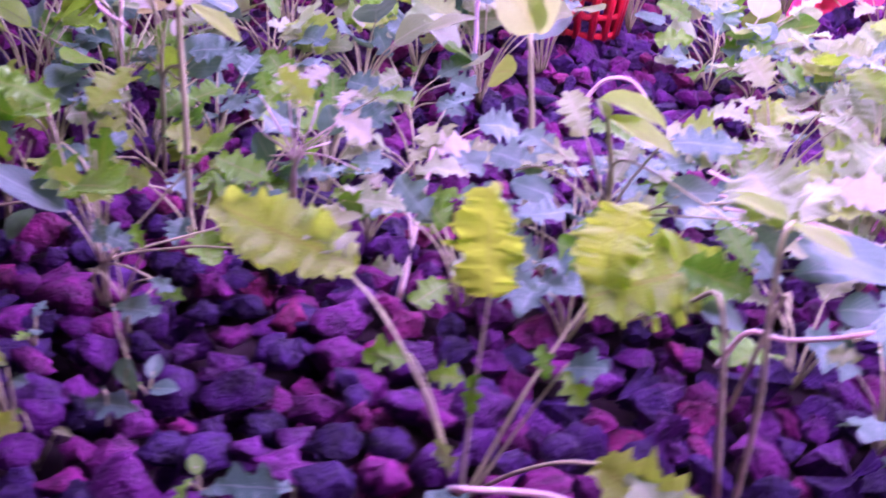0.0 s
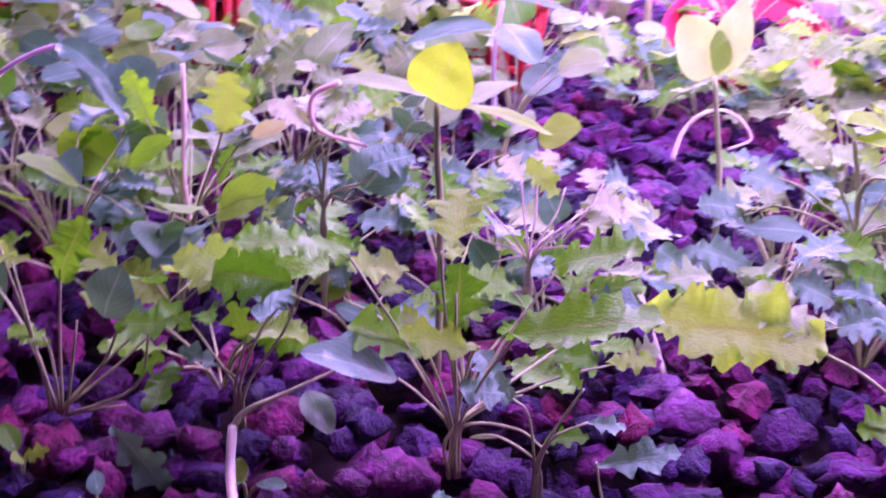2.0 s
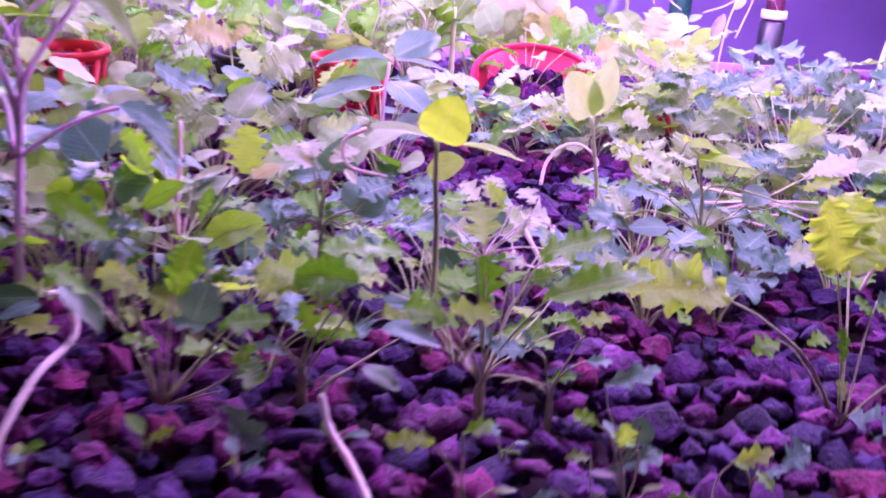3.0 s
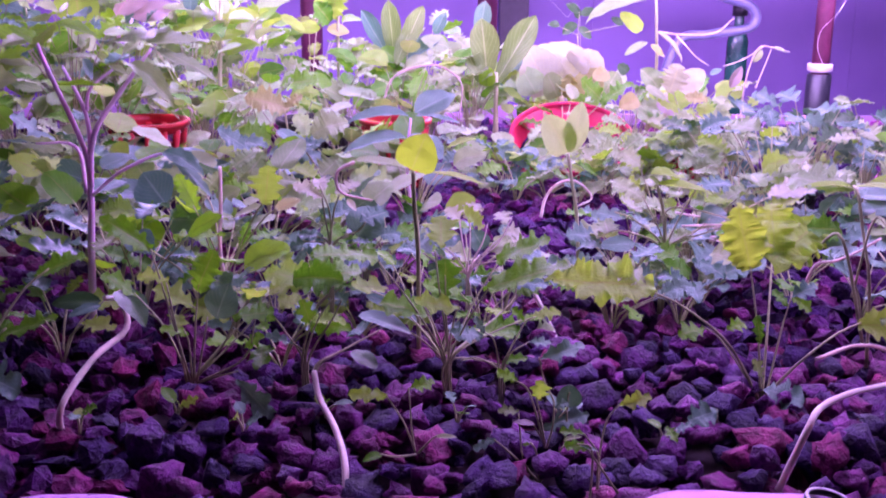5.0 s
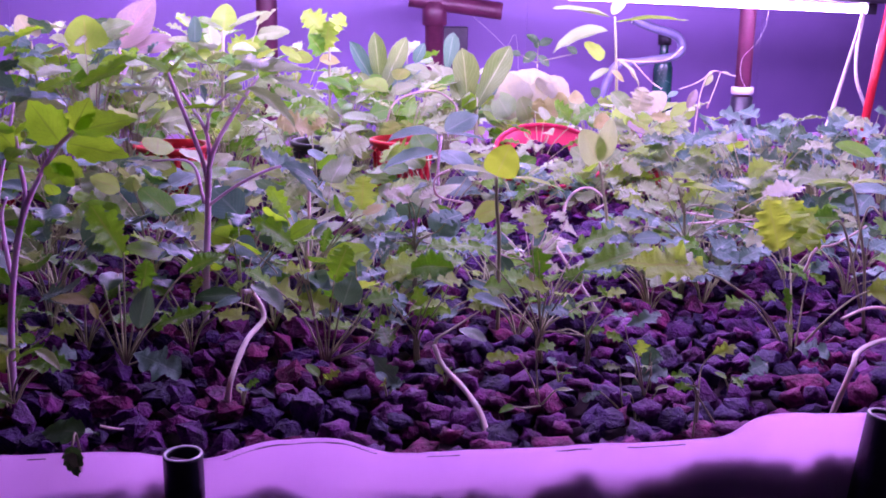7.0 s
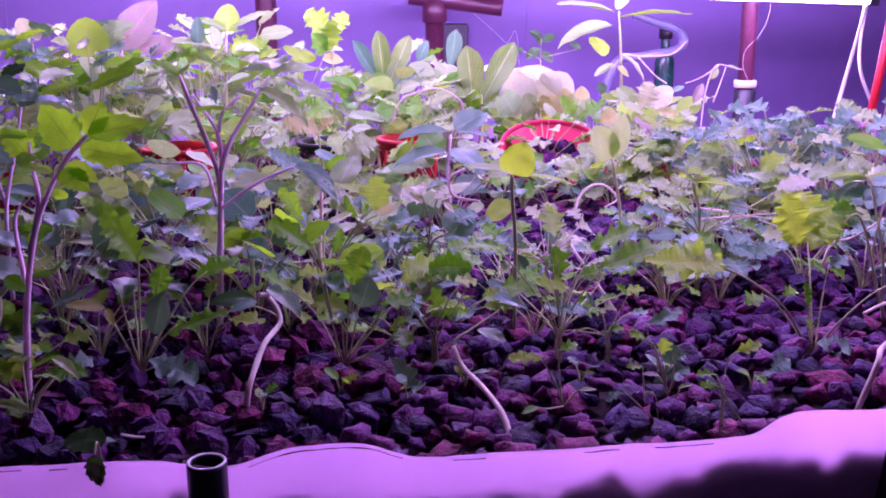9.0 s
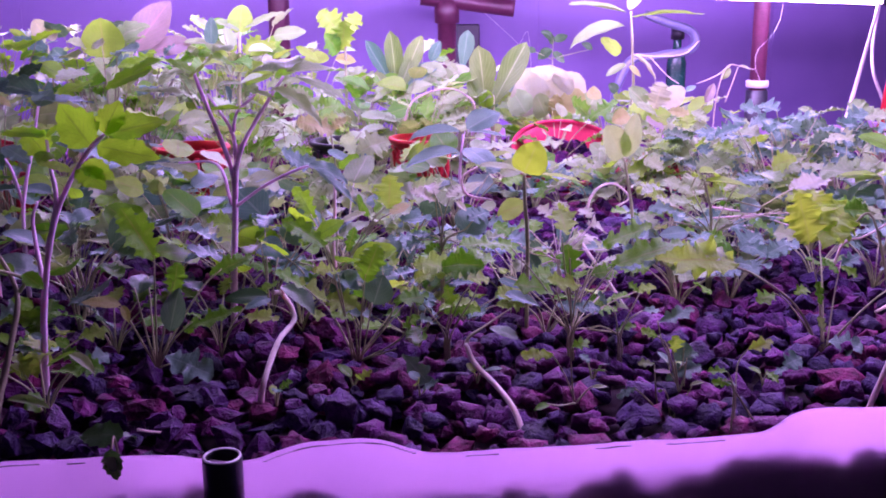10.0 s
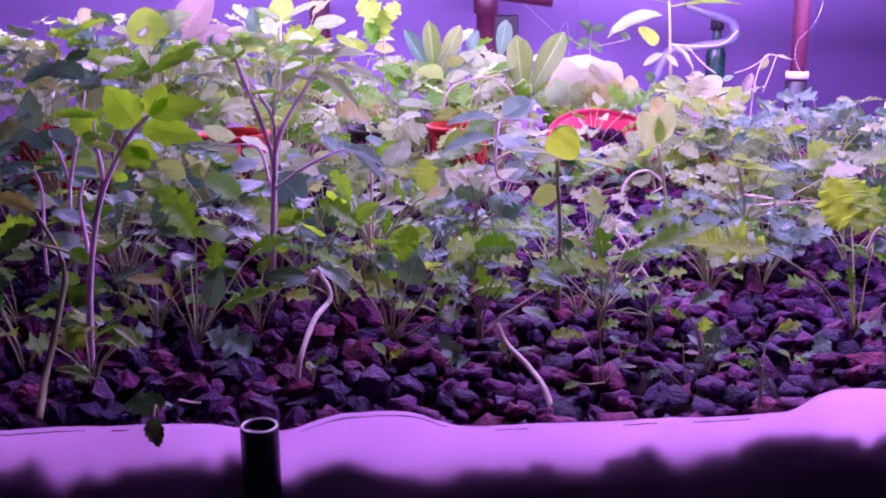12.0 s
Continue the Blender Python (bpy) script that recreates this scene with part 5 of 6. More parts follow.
p = plant("tomato_plant", (-0.467, 0.42, -0.012), "shaded blue green tomato seedling", "tomato", "tomato seedlings")
stem(p, ((-0.469, 0.42, -0.01), (-0.469, 0.42, 0.03), (-0.466, 0.42, 0.094), (-0.452, 0.42, 0.151), (-0.443, 0.42, 0.19)), 0.0026, 0.0012, PURPLE_STEM)
stem(p, ((-0.466, 0.42, 0.094), (-0.476, 0.42, 0.135), (-0.496, 0.42, 0.152)), 0.0018, 0.001, PURPLE_STEM)
stem(p, ((-0.497, 0.42, -0.01), (-0.497, 0.42, 0.03), (-0.494, 0.42, 0.089), (-0.5, 0.42, 0.112)), 0.0022, 0.0012, PURPLE_STEM)
# The dim bluish light at this end is put into the leaflet colour.
leaf(p, "leaflet", BLUE, (-0.443, 0.42, 0.19), (-0.433, 0.44, 0.205), 0.9, 0.5, 0)
leaf(p, "leaflet", BLUE, (-0.443, 0.42, 0.196), (-0.391, 0.45, 0.195), 0.35, 0.3, 1)
leaf(p, "leaflet", BLUE, (-0.442, 0.42, 0.201), (-0.517, 0.46, 0.218), 0.4, 0.4, 2)
leaf(p, "leaflet", BLUE, (-0.473, 0.44, 0.214), (-0.505, 0.42, 0.197), 0.5, 0.5, 0)
leaf(p, "leaflet", DEEP, (-0.467, 0.46, 0.215), (-0.448, 0.48, 0.23), 0.6, 0.5, 1)
leaf(p, "leaflet", BLUE, (-0.496, 0.42, 0.152), (-0.499, 0.42, 0.196), 0.6, 0.5, 2)
leaf(p, "leaflet", BLUE, (-0.496, 0.42, 0.149), (-0.476, 0.4, 0.132), 0.8, 0.5, 0)
leaf(p, "leaflet", BLUE, (-0.493, 0.42, 0.152), (-0.521, 0.42, 0.141), 0.7, 0.5, 3)
leaf(p, "leaflet", BLUE, (-0.479, 0.42, 0.152), (-0.449, 0.4, 0.14), 0.6, 0.4, 1)
leaf(p, "leaflet", BLUE, (-0.494, 0.42, 0.166), (-0.511, 0.42, 0.166), 0.5, 0.5, 2)
leaf(p, "leaflet", BLUE, (-0.5, 0.42, 0.109), (-0.456, 0.42, 0.111), 0.35, 0.2, 0)
leaf(p, "leaflet", BLUE, (-0.5, 0.42, 0.106), (-0.534, 0.42, 0.096), 0.4, 0.3, 1)
leaf(p, "leaflet", BLUE, (-0.5, 0.42, 0.112), (-0.52, 0.42, 0.124), 0.5, 0.4, 2)
leaf(p, "leaflet", GREEN, (-0.499, 0.42, 0.118), (-0.471, 0.42, 0.123), 0.4, 0.3, 0)
leaf(p, "leaflet", TAN, (-0.499, 0.47, 0.197), (-0.478, 0.47, 0.185), 0.5, 0.4, 1)

p = plant("squash_seedling", (0.004, 0.262, -0.012), "squash seedling with a cupped bright yellow leaf", "seedling", "squash seedlings")
stem(p, ((0.004, 0.265, -0.01), (0.003, 0.262, 0.077), (0, 0.262, 0.114), (-0.001, 0.262, 0.141)), 0.002, 0.0015, STEM)
leaf(p, "round", YELLOW, (-0.002, 0.258, 0.141), (0.009, 0.248, 0.171), 0.95, 0.85, 2)
leaf(p, "oval", LIME, (0.009, 0.262, 0.139), (0.058, 0.252, 0.136), 0.26, 0.1, 1)
leaf(p, "oval", PALE, (-0.005, 0.262, 0.142), (-0.045, 0.247, 0.152), 0.3, 0.25, 0)
stem(p, ((-0.044, 0.252, 0.148), (-0.057, 0.252, 0.14), (-0.054, 0.252, 0.125), (-0.031, 0.252, 0.119)), 0.0014, 0.0009, PALE_STEM)

p = plant("squash_seedling", (0.144, 0.408, -0.012), "squash seedling with two pale upright leaves", "seedling", "squash seedlings")
stem(p, ((0.148, 0.408, -0.01), (0.148, 0.408, 0.039), (0.145, 0.408, 0.073), (0.14, 0.408, 0.1), (0.135, 0.408, 0.127)), 0.0019, 0.0014, STEM)
leaf(p, "round", CREAM, (0.136, 0.414, 0.126), (0.112, 0.402, 0.163), 0.66, 0.9, 0)
leaf(p, "oval", CREAM, (0.138, 0.414, 0.126), (0.146, 0.400, 0.176), 0.42, 0.85, 1)

p = plant("squash_seedling", (-0.007, 0.586, -0.012), "squash seedling with four smooth lavender green leaves", "seedling", "squash seedlings")
stem(p, ((-0.007, 0.586, -0.01), (-0.007, 0.586, 0.044), (-0.01, 0.586, 0.086), (-0.006, 0.586, 0.13)), 0.0022, 0.0015, PURPLE_STEM)
leaf(p, "oval", BLUE, (-0.008, 0.586, 0.132), (-0.08, 0.566, 0.14), 0.3, 0.25, 2)
leaf(p, "oval", BLUE, (-0.002, 0.586, 0.136), (0.043, 0.606, 0.155), 0.6, 0.5, 0)
leaf(p, "oval", BLUE, (-0.002, 0.586, 0.133), (0.051, 0.576, 0.132), 0.25, 0.2, 1)
leaf(p, "oval", BLUE, (-0.01, 0.586, 0.109), (-0.085, 0.556, 0.109), 0.28, 0.3, 2)
leaf(p, "oval", BLUE, (-0.005, 0.586, 0.113), (0.028, 0.536, 0.101), 0.55, 0.3, 1)

p = plant("squash_seedling", (0.364, 1.1, -0.012), "tall seedling with broad pale leaves in opposite pairs", "seedling", "squash seedlings")
stem(p, ((0.345, 1.1, -0.01), (0.361, 1.1, 0.114), (0.358, 1.1, 0.19), (0.353, 1.1, 0.255)), 0.0028, 0.002, STEM)
leaf(p, "oval", PALE, (0.340, 1.090, 0.232), (0.231, 1.090, 0.213), 0.36, 0.3, 2)
leaf(p, "oval", LIME, (0.352, 1.100, 0.245), (0.485, 1.080, 0.266), 0.24, 0.15, 1)
leaf(p, "oval", PALE, (0.346, 1.100, 0.254), (0.242, 1.100, 0.271), 0.25, 0.2, 0)
leaf(p, "oval", CREAM, (0.348, 1.100, 0.258), (0.373, 1.100, 0.294), 0.5, 0.5, 3)
leaf(p, "round", LIME, (0.334, 1.090, 0.187), (0.299, 1.090, 0.215), 0.6, 0.6, 1)
leaf(p, "oval", OVERLIT, (0.356, 1.090, 0.185), (0.414, 1.090, 0.143), 0.22, 0.3, 2)
leaf(p, "oval", PALE, (0.342, 1.080, 0.171), (0.306, 1.080, 0.151), 0.4, 0.4, 0)
leaf(p, "oval", TAN, (0.346, 1.080, 0.167), (0.373, 1.080, 0.150), 0.5, 0.5, 1)
stem(p, ((0.36, 1.1, 0.185), (0.397, 1.1, 0.181), (0.447, 1.1, 0.184), (0.474, 1.1, 0.206)), 0.0014, 0.0009, PALE_STEM)
stem(p, ((0.388, 1.1, 0.181), (0.42, 1.1, 0.149), (0.441, 1.1, 0.135)), 0.0012, 0.0008, PALE_STEM)

p = plant("squash_seedling", (0.343, 0.262, -0.012), "seedling with wide flat yellow green leaves on a thick stem", "seedling", "squash seedlings")
stem(p, ((0.352, 0.245, -0.01), (0.349, 0.25, 0.053), (0.342, 0.255, 0.092), (0.337, 0.262, 0.123), (0.337, 0.272, 0.128)), 0.0014, 0.0011, STEM)
leaf(p, "oval", LIME, (0.335, 0.27, 0.128), (0.303, 0.29, 0.124), 0.35, 0.15, 0)
leaf(p, "oval", LIME, (0.337, 0.27, 0.128), (0.368, 0.25, 0.135), 0.35, 0.15, 1)
leaf(p, "oval", BLUE, (0.335, 0.275, 0.122), (0.322, 0.31, 0.101), 0.5, 0.3, 2)
leaf(p, "oval", BLUE, (0.34, 0.272, 0.12), (0.389, 0.28, 0.115), 0.5, 0.25, 3)
leaf(p, "kale", PALE, (0.335, 0.27, 0.125), (0.3, 0.32, 0.126), 0.7, 0.5, 0)
leaf(p, "kale", PALE, (0.335, 0.27, 0.125), (0.336, 0.32, 0.138), 0.6, 0.5, 1)
stem(p, ((0.337, 0.252, 0.045), (0.346, 0.25, 0.106), (0.353, 0.235, 0.102)), 0.0012, 0.0007, STEM)
stem(p, ((0.345, 0.24, 0.01), (0.324, 0.25, 0.091), (0.307, 0.255, 0.084), (0.283, 0.255, 0.064)), 0.0014, 0.0008, STEM)
leaf(p, "oval", BLUE, (0.31, 0.26, 0.086), (0.336, 0.25, 0.085), 0.4, 0.5, 0)
leaf(p, "oval", BLUE, (0.365, 0.26, 0.104), (0.381, 0.26, 0.111), 0.9, 0.5, 1)
leaf(p, "oval", BLUE, (0.341, 0.28, 0.102), (0.367, 0.29, 0.112), 0.5, 0.4, 2)
leaf(p, "star", PALE, (0.383, 0.22, 0.11), (0.37, 0.22, 0.106), 0.7, 0.5, 1)

p = plant("squash_seedling", (0.215, 0.371, -0.012), "seedling with a long folded lime leaf", "seedling", "squash seedlings")
stem(p, ((0.217, 0.371, -0.01), (0.217, 0.371, 0.03), (0.217, 0.371, 0.072), (0.208, 0.371, 0.107)), 0.0017, 0.0012)
leaf(p, "oval", LIME, (0.208, 0.371, 0.108), (0.257, 0.361, 0.102), 0.34, 0.15, 0)
leaf(p, "oval", PALE, (0.21, 0.371, 0.107), (0.2, 0.371, 0.117), 0.5, 0.3, 1)
leaf(p, "oval", LIME, (0.202, 0.371, 0.116), (0.243, 0.391, 0.111), 0.4, 0.3, 2)

p = plant("squash_seedling", (0.536, 0.55, -0.012), "seedling with broad dull green leaves beside the stake", "seedling", "squash seedlings")
stem(p, ((0.542, 0.55, -0.014), (0.537, 0.55, 0.051), (0.53, 0.55, 0.1)), 0.0022, 0.0015)
leaf(p, "oval", GREEN, (0.526, 0.55, 0.101), (0.472, 0.56, 0.122), 0.5, 0.4, 0)
leaf(p, "oval", PALE, (0.529, 0.55, 0.103), (0.561, 0.55, 0.12), 0.6, 0.5, 1)
leaf(p, "oval", LIME, (0.529, 0.55, 0.068), (0.439, 0.53, 0.077), 0.3, 0.2, 2)
leaf(p, "oval", BLUE, (0.532, 0.55, 0.047), (0.449, 0.52, 0.049), 0.5, 0.3, 0)
leaf(p, "oval", BLUE, (0.505, 0.52, 0.064), (0.474, 0.5, 0.045), 0.6, 0.4, 1)
leaf(p, "oval", DEEP, (0.497, 0.5, 0.034), (0.472, 0.49, 0.01), 0.7, 0.6, 0)

p = plant("curled_stem", (0.128, 0.518, -0.012), "white curled leafless stem among the rocks", "stem", "curled stems")
stem(p, ((0.125, 0.51, 0.043), (0.13, 0.518, 0.061), (0.141, 0.518, 0.075), (0.157, 0.518, 0.079), (0.171, 0.518, 0.07), (0.176, 0.518, 0.06), (0.162, 0.518, 0.052)), 0.0016, 0.001, PALE_STEM)

p = plant("curled_stem", (-0.002, 0.9, -0.012), "white curled leafless stem among the leaves", "stem", "curled stems")
stem(p, ((-0.048, 0.9, 0.092), (-0.035, 0.9, 0.133), (-0.006, 0.9, 0.149), (0.023, 0.9, 0.153), (0.044, 0.9, 0.144), (0.059, 0.9, 0.126), (0.056, 0.9, 0.082)), 0.0018, 0.0011, PALE_STEM)

p = plant("curled_stem", (0.322, 0.3, -0.012), "pale curled stem beside the kale", "stem", "curled stems")
stem(p, ((0.316, 0.3, 0.033), (0.325, 0.3, 0.056), (0.342, 0.3, 0.06), (0.359, 0.3, 0.068), (0.376, 0.3, 0.079)), 0.0015, 0.001, PALE_STEM)

p = plant("fallen_stems", (0.292, 0.45, -0.012), "dry pale stems lying crossed on the rocks", "stems")
stem(p, ((0.245, 0.45, 0.063), (0.294, 0.45, 0.054), (0.345, 0.45, 0.037)), 0.0012, 0.0009, PALE_STEM)
stem(p, ((0.252, 0.45, 0.05), (0.304, 0.45, 0.051), (0.358, 0.45, 0.043)), 0.0012, 0.0009, PALE_STEM)
stem(p, ((0.246, 0.45, 0.038), (0.279, 0.45, 0.037), (0.313, 0.45, 0.029)), 0.0012, 0.0009, PALE_STEM)
stem(p, ((0.259, 0.45, 0.043), (0.304, 0.45, 0.052), (0.351, 0.45, 0.053)), 0.0012, 0.0009, PALE_STEM)
stem(p, ((0.24, 0.45, 0.028), (0.279, 0.45, 0.039), (0.318, 0.45, 0.041)), 0.0012, 0.0009, PALE_STEM)

p = plant("bare_stalk", (-0.167, 0.362, -0.012), "straight pale bare stalk standing among kale", "stalk")
stem(p, ((-0.16, 0.362, -0.01), (-0.167, 0.362, 0.047), (-0.165, 0.362, 0.087), (-0.164, 0.362, 0.122)), 0.0017, 0.0015, PALE_STEM)

p = plant("strawberry_plant", (-0.32, 0.012, -0.012), "dark toothed strawberry leaves hanging over the tank edge", "strawberry")
stem(p, ((-0.318, 0.02, -0.012), (-0.318, 0.004, 0.024), (-0.318, -0.009, 0.022)), 0.001, 0.0008, DARK_STEM)
leaf(p, "leaflet", DEEP, (-0.319, -0.009, 0.022), (-0.315, -0.012, 0.001), 0.62, 1.0, 0)
leaf(p, "leaflet", DEEP, (-0.315, 0.015, 0.02), (-0.349, 0.03, 0.019), 0.6, 0.4, 1)
leaf(p, "leaflet", DEEP, (-0.315, 0.015, 0.02), (-0.307, 0.03, 0.015), 0.5, 0.3, 2)

p = plant("dry_straw", (-0.301, 0.03, -0.012), "short pale straw lying on the rocks", "straw")
stem(p, ((-0.308, 0.03, 0.018), (-0.3, 0.03, 0.016), (-0.293, 0.03, 0.015)), 0.001, 0.0007, PALE_STEM)

p = plant("romaine_lettuce", (0.116, 1.07, -0.012), "green ribbed romaine lettuce leaves standing upright", "lettuce", "plants of the back row")
leaf(p, "spoon", RIBBED, (0.104, 1.070, 0.109), (0.092, 1.070, 0.208), 0.44, 0.75, 0)
leaf(p, "spoon", RIBBED, (0.115, 1.070, 0.108), (0.176, 1.090, 0.208), 0.34, 0.7, 3)
leaf(p, "spoon", RIBBED, (0.096, 1.060, 0.108), (0.074, 1.060, 0.154), 0.5, 0.5, 1)
leaf(p, "round", FRESH, (0.100, 1.050, 0.107), (0.104, 1.050, 0.138), 0.8, 0.7, 2)
leaf(p, "spoon", BLUE, (0.125, 1.100, 0.103), (0.158, 1.100, 0.158), 0.4, 0.5, 1)
stem(p, ((0.117, 1.07, -0.01), (0.117, 1.07, 0.047), (0.116, 1.07, 0.125)), 0.005, 0.003, STEM)

p = plant("romaine_lettuce", (-0.045, 1.12, -0.012), "pale lavender green lettuce leaves standing in a fan", "lettuce", "plants of the back row")
leaf(p, "spoon", RIBBED, (-0.036, 1.120, 0.132), (-0.046, 1.120, 0.231), 0.3, 0.7, 0)
leaf(p, "spoon", BLUE, (-0.040, 1.120, 0.132), (-0.089, 1.120, 0.213), 0.28, 0.6, 3)
leaf(p, "spoon", RIBBED, (-0.031, 1.120, 0.132), (0.008, 1.120, 0.225), 0.3, 0.65, 1)
leaf(p, "spoon", BLUE, (-0.027, 1.120, 0.131), (0.039, 1.120, 0.179), 0.34, 0.55, 2)
leaf(p, "spoon", RIBBED, (-0.035, 1.100, 0.129), (-0.013, 1.100, 0.186), 0.4, 0.7, 1)
leaf(p, "spoon", RIBBED, (-0.049, 1.100, 0.126), (-0.075, 1.100, 0.163), 0.45, 0.5, 0)
leaf(p, "oval", PALE, (-0.021, 1.100, 0.126), (0.024, 1.100, 0.151), 0.5, 0.5, 2)
leaf(p, "oval", BLUE, (0.025, 1.160, 0.174), (0.043, 1.160, 0.210), 0.5, 0.7, 0)
stem(p, ((-0.045, 1.12, -0.01), (-0.045, 1.12, 0.033), (-0.034, 1.120, 0.130)), 0.005, 0.003, STEM)

p = plant("romaine_lettuce", (0.105, 1.3, -0.012), "slim upright lettuce leaf before the wall", "lettuce", "plants of the back row")
leaf(p, "spoon", BLUE, (0.100, 1.300, 0.152), (0.112, 1.300, 0.222), 0.42, 0.85, 0)
leaf(p, "spoon", PALE, (0.098, 1.300, 0.145), (0.119, 1.300, 0.123), 0.5, 0.6, 3)
stem(p, ((0.095, 1.3, -0.01), (0.095, 1.3, 0.024), (0.100, 1.300, 0.150)), 0.003, 0.002, STEM)

p = plant("chard_plant", (-0.445, 1.12, -0.012), "pink veined chard leaves standing over the others", "chard", "plants of the back row")
leaf(p, "oval", PINK, (-0.456, 1.12, 0.201), (-0.391, 1.13, 0.281), 0.55, 0.85, 0)
leaf(p, "oval", PINK, (-0.43, 1.12, 0.198), (-0.355, 1.12, 0.22), 0.5, 0.6, 1)
leaf(p, "oval", GREEN, (-0.46, 1.12, 0.214), (-0.451, 1.14, 0.257), 0.3, 0.6, 2)
stem(p, ((-0.454, 1.12, -0.01), (-0.454, 1.12, 0.052), (-0.452, 1.12, 0.201)), 0.0035, 0.0025, PURPLE_STEM)
stem(p, ((-0.451, 1.12, 0.152), (-0.43, 1.12, 0.196)), 0.003, 0.002, PURPLE_STEM)

p = plant("lettuce_plant", (-0.485, 1.05, -0.012), "broad lime lettuce leaf held upright", "lettuce", "plants of the back row")
leaf(p, "round", LIME, (-0.488, 1.05, 0.194), (-0.49, 1.05, 0.256), 1.05, 0.9, 0)
stem(p, ((-0.494, 1.05, -0.01), (-0.494, 1.05, 0.072), (-0.486, 1.05, 0.194)), 0.003, 0.002, STEM)
leaf(p, "round", GREEN, (-0.48, 1.05, 0.184), (-0.527, 1.02, 0.154), 0.7, 0.5, 1)

p = plant("lettuce_plant", (-0.286, 1.05, -0.012), "bright lettuce with curled broad leaves", "lettuce", "plants of the back row")
leaf(p, "round", PALE, (-0.284, 1.05, 0.233), (-0.324, 1.05, 0.252), 0.6, 0.3, 2)
leaf(p, "round", PALE, (-0.275, 1.05, 0.237), (-0.214, 1.05, 0.265), 0.4, 0.3, 1)
leaf(p, "round", LIME, (-0.284, 1.05, 0.229), (-0.279, 1.07, 0.273), 0.8, 0.6, 0)
leaf(p, "round", BLUE, (-0.328, 1.05, 0.212), (-0.325, 1.05, 0.255), 0.5, 0.8, 0)
leaf(p, "round", LIME, (-0.303, 1.05, 0.195), (-0.363, 1.05, 0.187), 0.5, 0.4, 1)
leaf(p, "round", PALE, (-0.311, 1.05, 0.212), (-0.37, 1.05, 0.217), 0.4, 0.3, 0)
leaf(p, "round", LIME, (-0.277, 1.05, 0.199), (-0.225, 1.05, 0.211), 0.6, 0.5, 2)
leaf(p, "round", PALE, (-0.233, 1.05, 0.224), (-0.181, 1.05, 0.228), 0.6, 0.5, 3)
leaf(p, "round", LIME, (-0.199, 1.05, 0.207), (-0.161, 1.05, 0.185), 0.5, 0.4, 1)
stem(p, ((-0.292, 1.05, -0.01), (-0.292, 1.05, 0.068), (-0.284, 1.05, 0.231)), 0.004, 0.0025, STEM)

p = plant("kale_plant", (-0.12, 1.1, -0.012), "tall yellow green kale leaf over the back row", "kale", "plants of the back row")
leaf(p, "kale", LIME, (-0.123, 1.1, 0.221), (-0.162, 1.1, 0.263), 0.9, 0.7, 0)
leaf(p, "kale", LIME, (-0.118, 1.1, 0.221), (-0.096, 1.12, 0.264), 0.7, 0.7, 1)
leaf(p, "kale", LIME, (-0.128, 1.1, 0.199), (-0.118, 1.08, 0.248), 0.8, 0.8, 3)
leaf(p, "kale", GREEN, (-0.132, 1.1, 0.194), (-0.146, 1.07, 0.223), 1.0, 0.7, 2)
leaf(p, "oval", LIME, (-0.146, 1.1, 0.185), (-0.191, 1.1, 0.19), 0.6, 0.5, 1)
leaf(p, "oval", TAN, (-0.137, 1.1, 0.185), (-0.101, 1.1, 0.18), 0.6, 0.6, 0)
leaf(p, "oval", GREEN, (-0.135, 1.05, 0.154), (-0.08, 1.02, 0.151), 0.45, 0.3, 2)
stem(p, ((-0.121, 1.1, -0.01), (-0.121, 1.1, 0.048), (-0.12, 1.1, 0.221)), 0.0035, 0.002, STEM)

p = plant("cabbage_plant", (0.235, 1.13, -0.012), "cabbage with large cupped leaves whitened by lamp glare", "cabbage", "plants of the back row")
# Burnt out under the tube: whitish and cream leaf colours carry that light.
leaf(p, "round", OVERLIT, (0.220, 1.150, 0.084), (0.230, 1.150, 0.169), 1.45, 0.8, 0)
leaf(p, "round", OVERLIT, (0.206, 1.140, 0.086), (0.163, 1.130, 0.160), 0.85, 0.75, 3)
leaf(p, "round", OVERLIT, (0.235, 1.140, 0.087), (0.278, 1.130, 0.156), 0.95, 0.75, 1)
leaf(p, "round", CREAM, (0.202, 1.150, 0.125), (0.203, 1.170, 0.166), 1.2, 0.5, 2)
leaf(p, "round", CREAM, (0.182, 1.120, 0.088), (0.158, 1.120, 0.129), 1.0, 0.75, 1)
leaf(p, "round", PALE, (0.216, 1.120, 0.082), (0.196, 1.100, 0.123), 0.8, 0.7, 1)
# Olive shade under the cabbage head is put into these two tan leaves.
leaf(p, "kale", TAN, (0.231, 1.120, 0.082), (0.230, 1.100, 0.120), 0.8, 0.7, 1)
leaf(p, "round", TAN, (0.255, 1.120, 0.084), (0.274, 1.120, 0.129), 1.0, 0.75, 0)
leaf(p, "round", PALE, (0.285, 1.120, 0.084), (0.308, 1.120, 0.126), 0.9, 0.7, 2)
leaf(p, "round", OVERLIT, (0.242, 1.130, 0.126), (0.256, 1.110, 0.156), 1.2, 0.6, 2)
stem(p, ((0.235, 1.13, -0.01), (0.235, 1.13, 0.04), (0.220, 1.140, 0.087)), 0.006, 0.005, STEM)

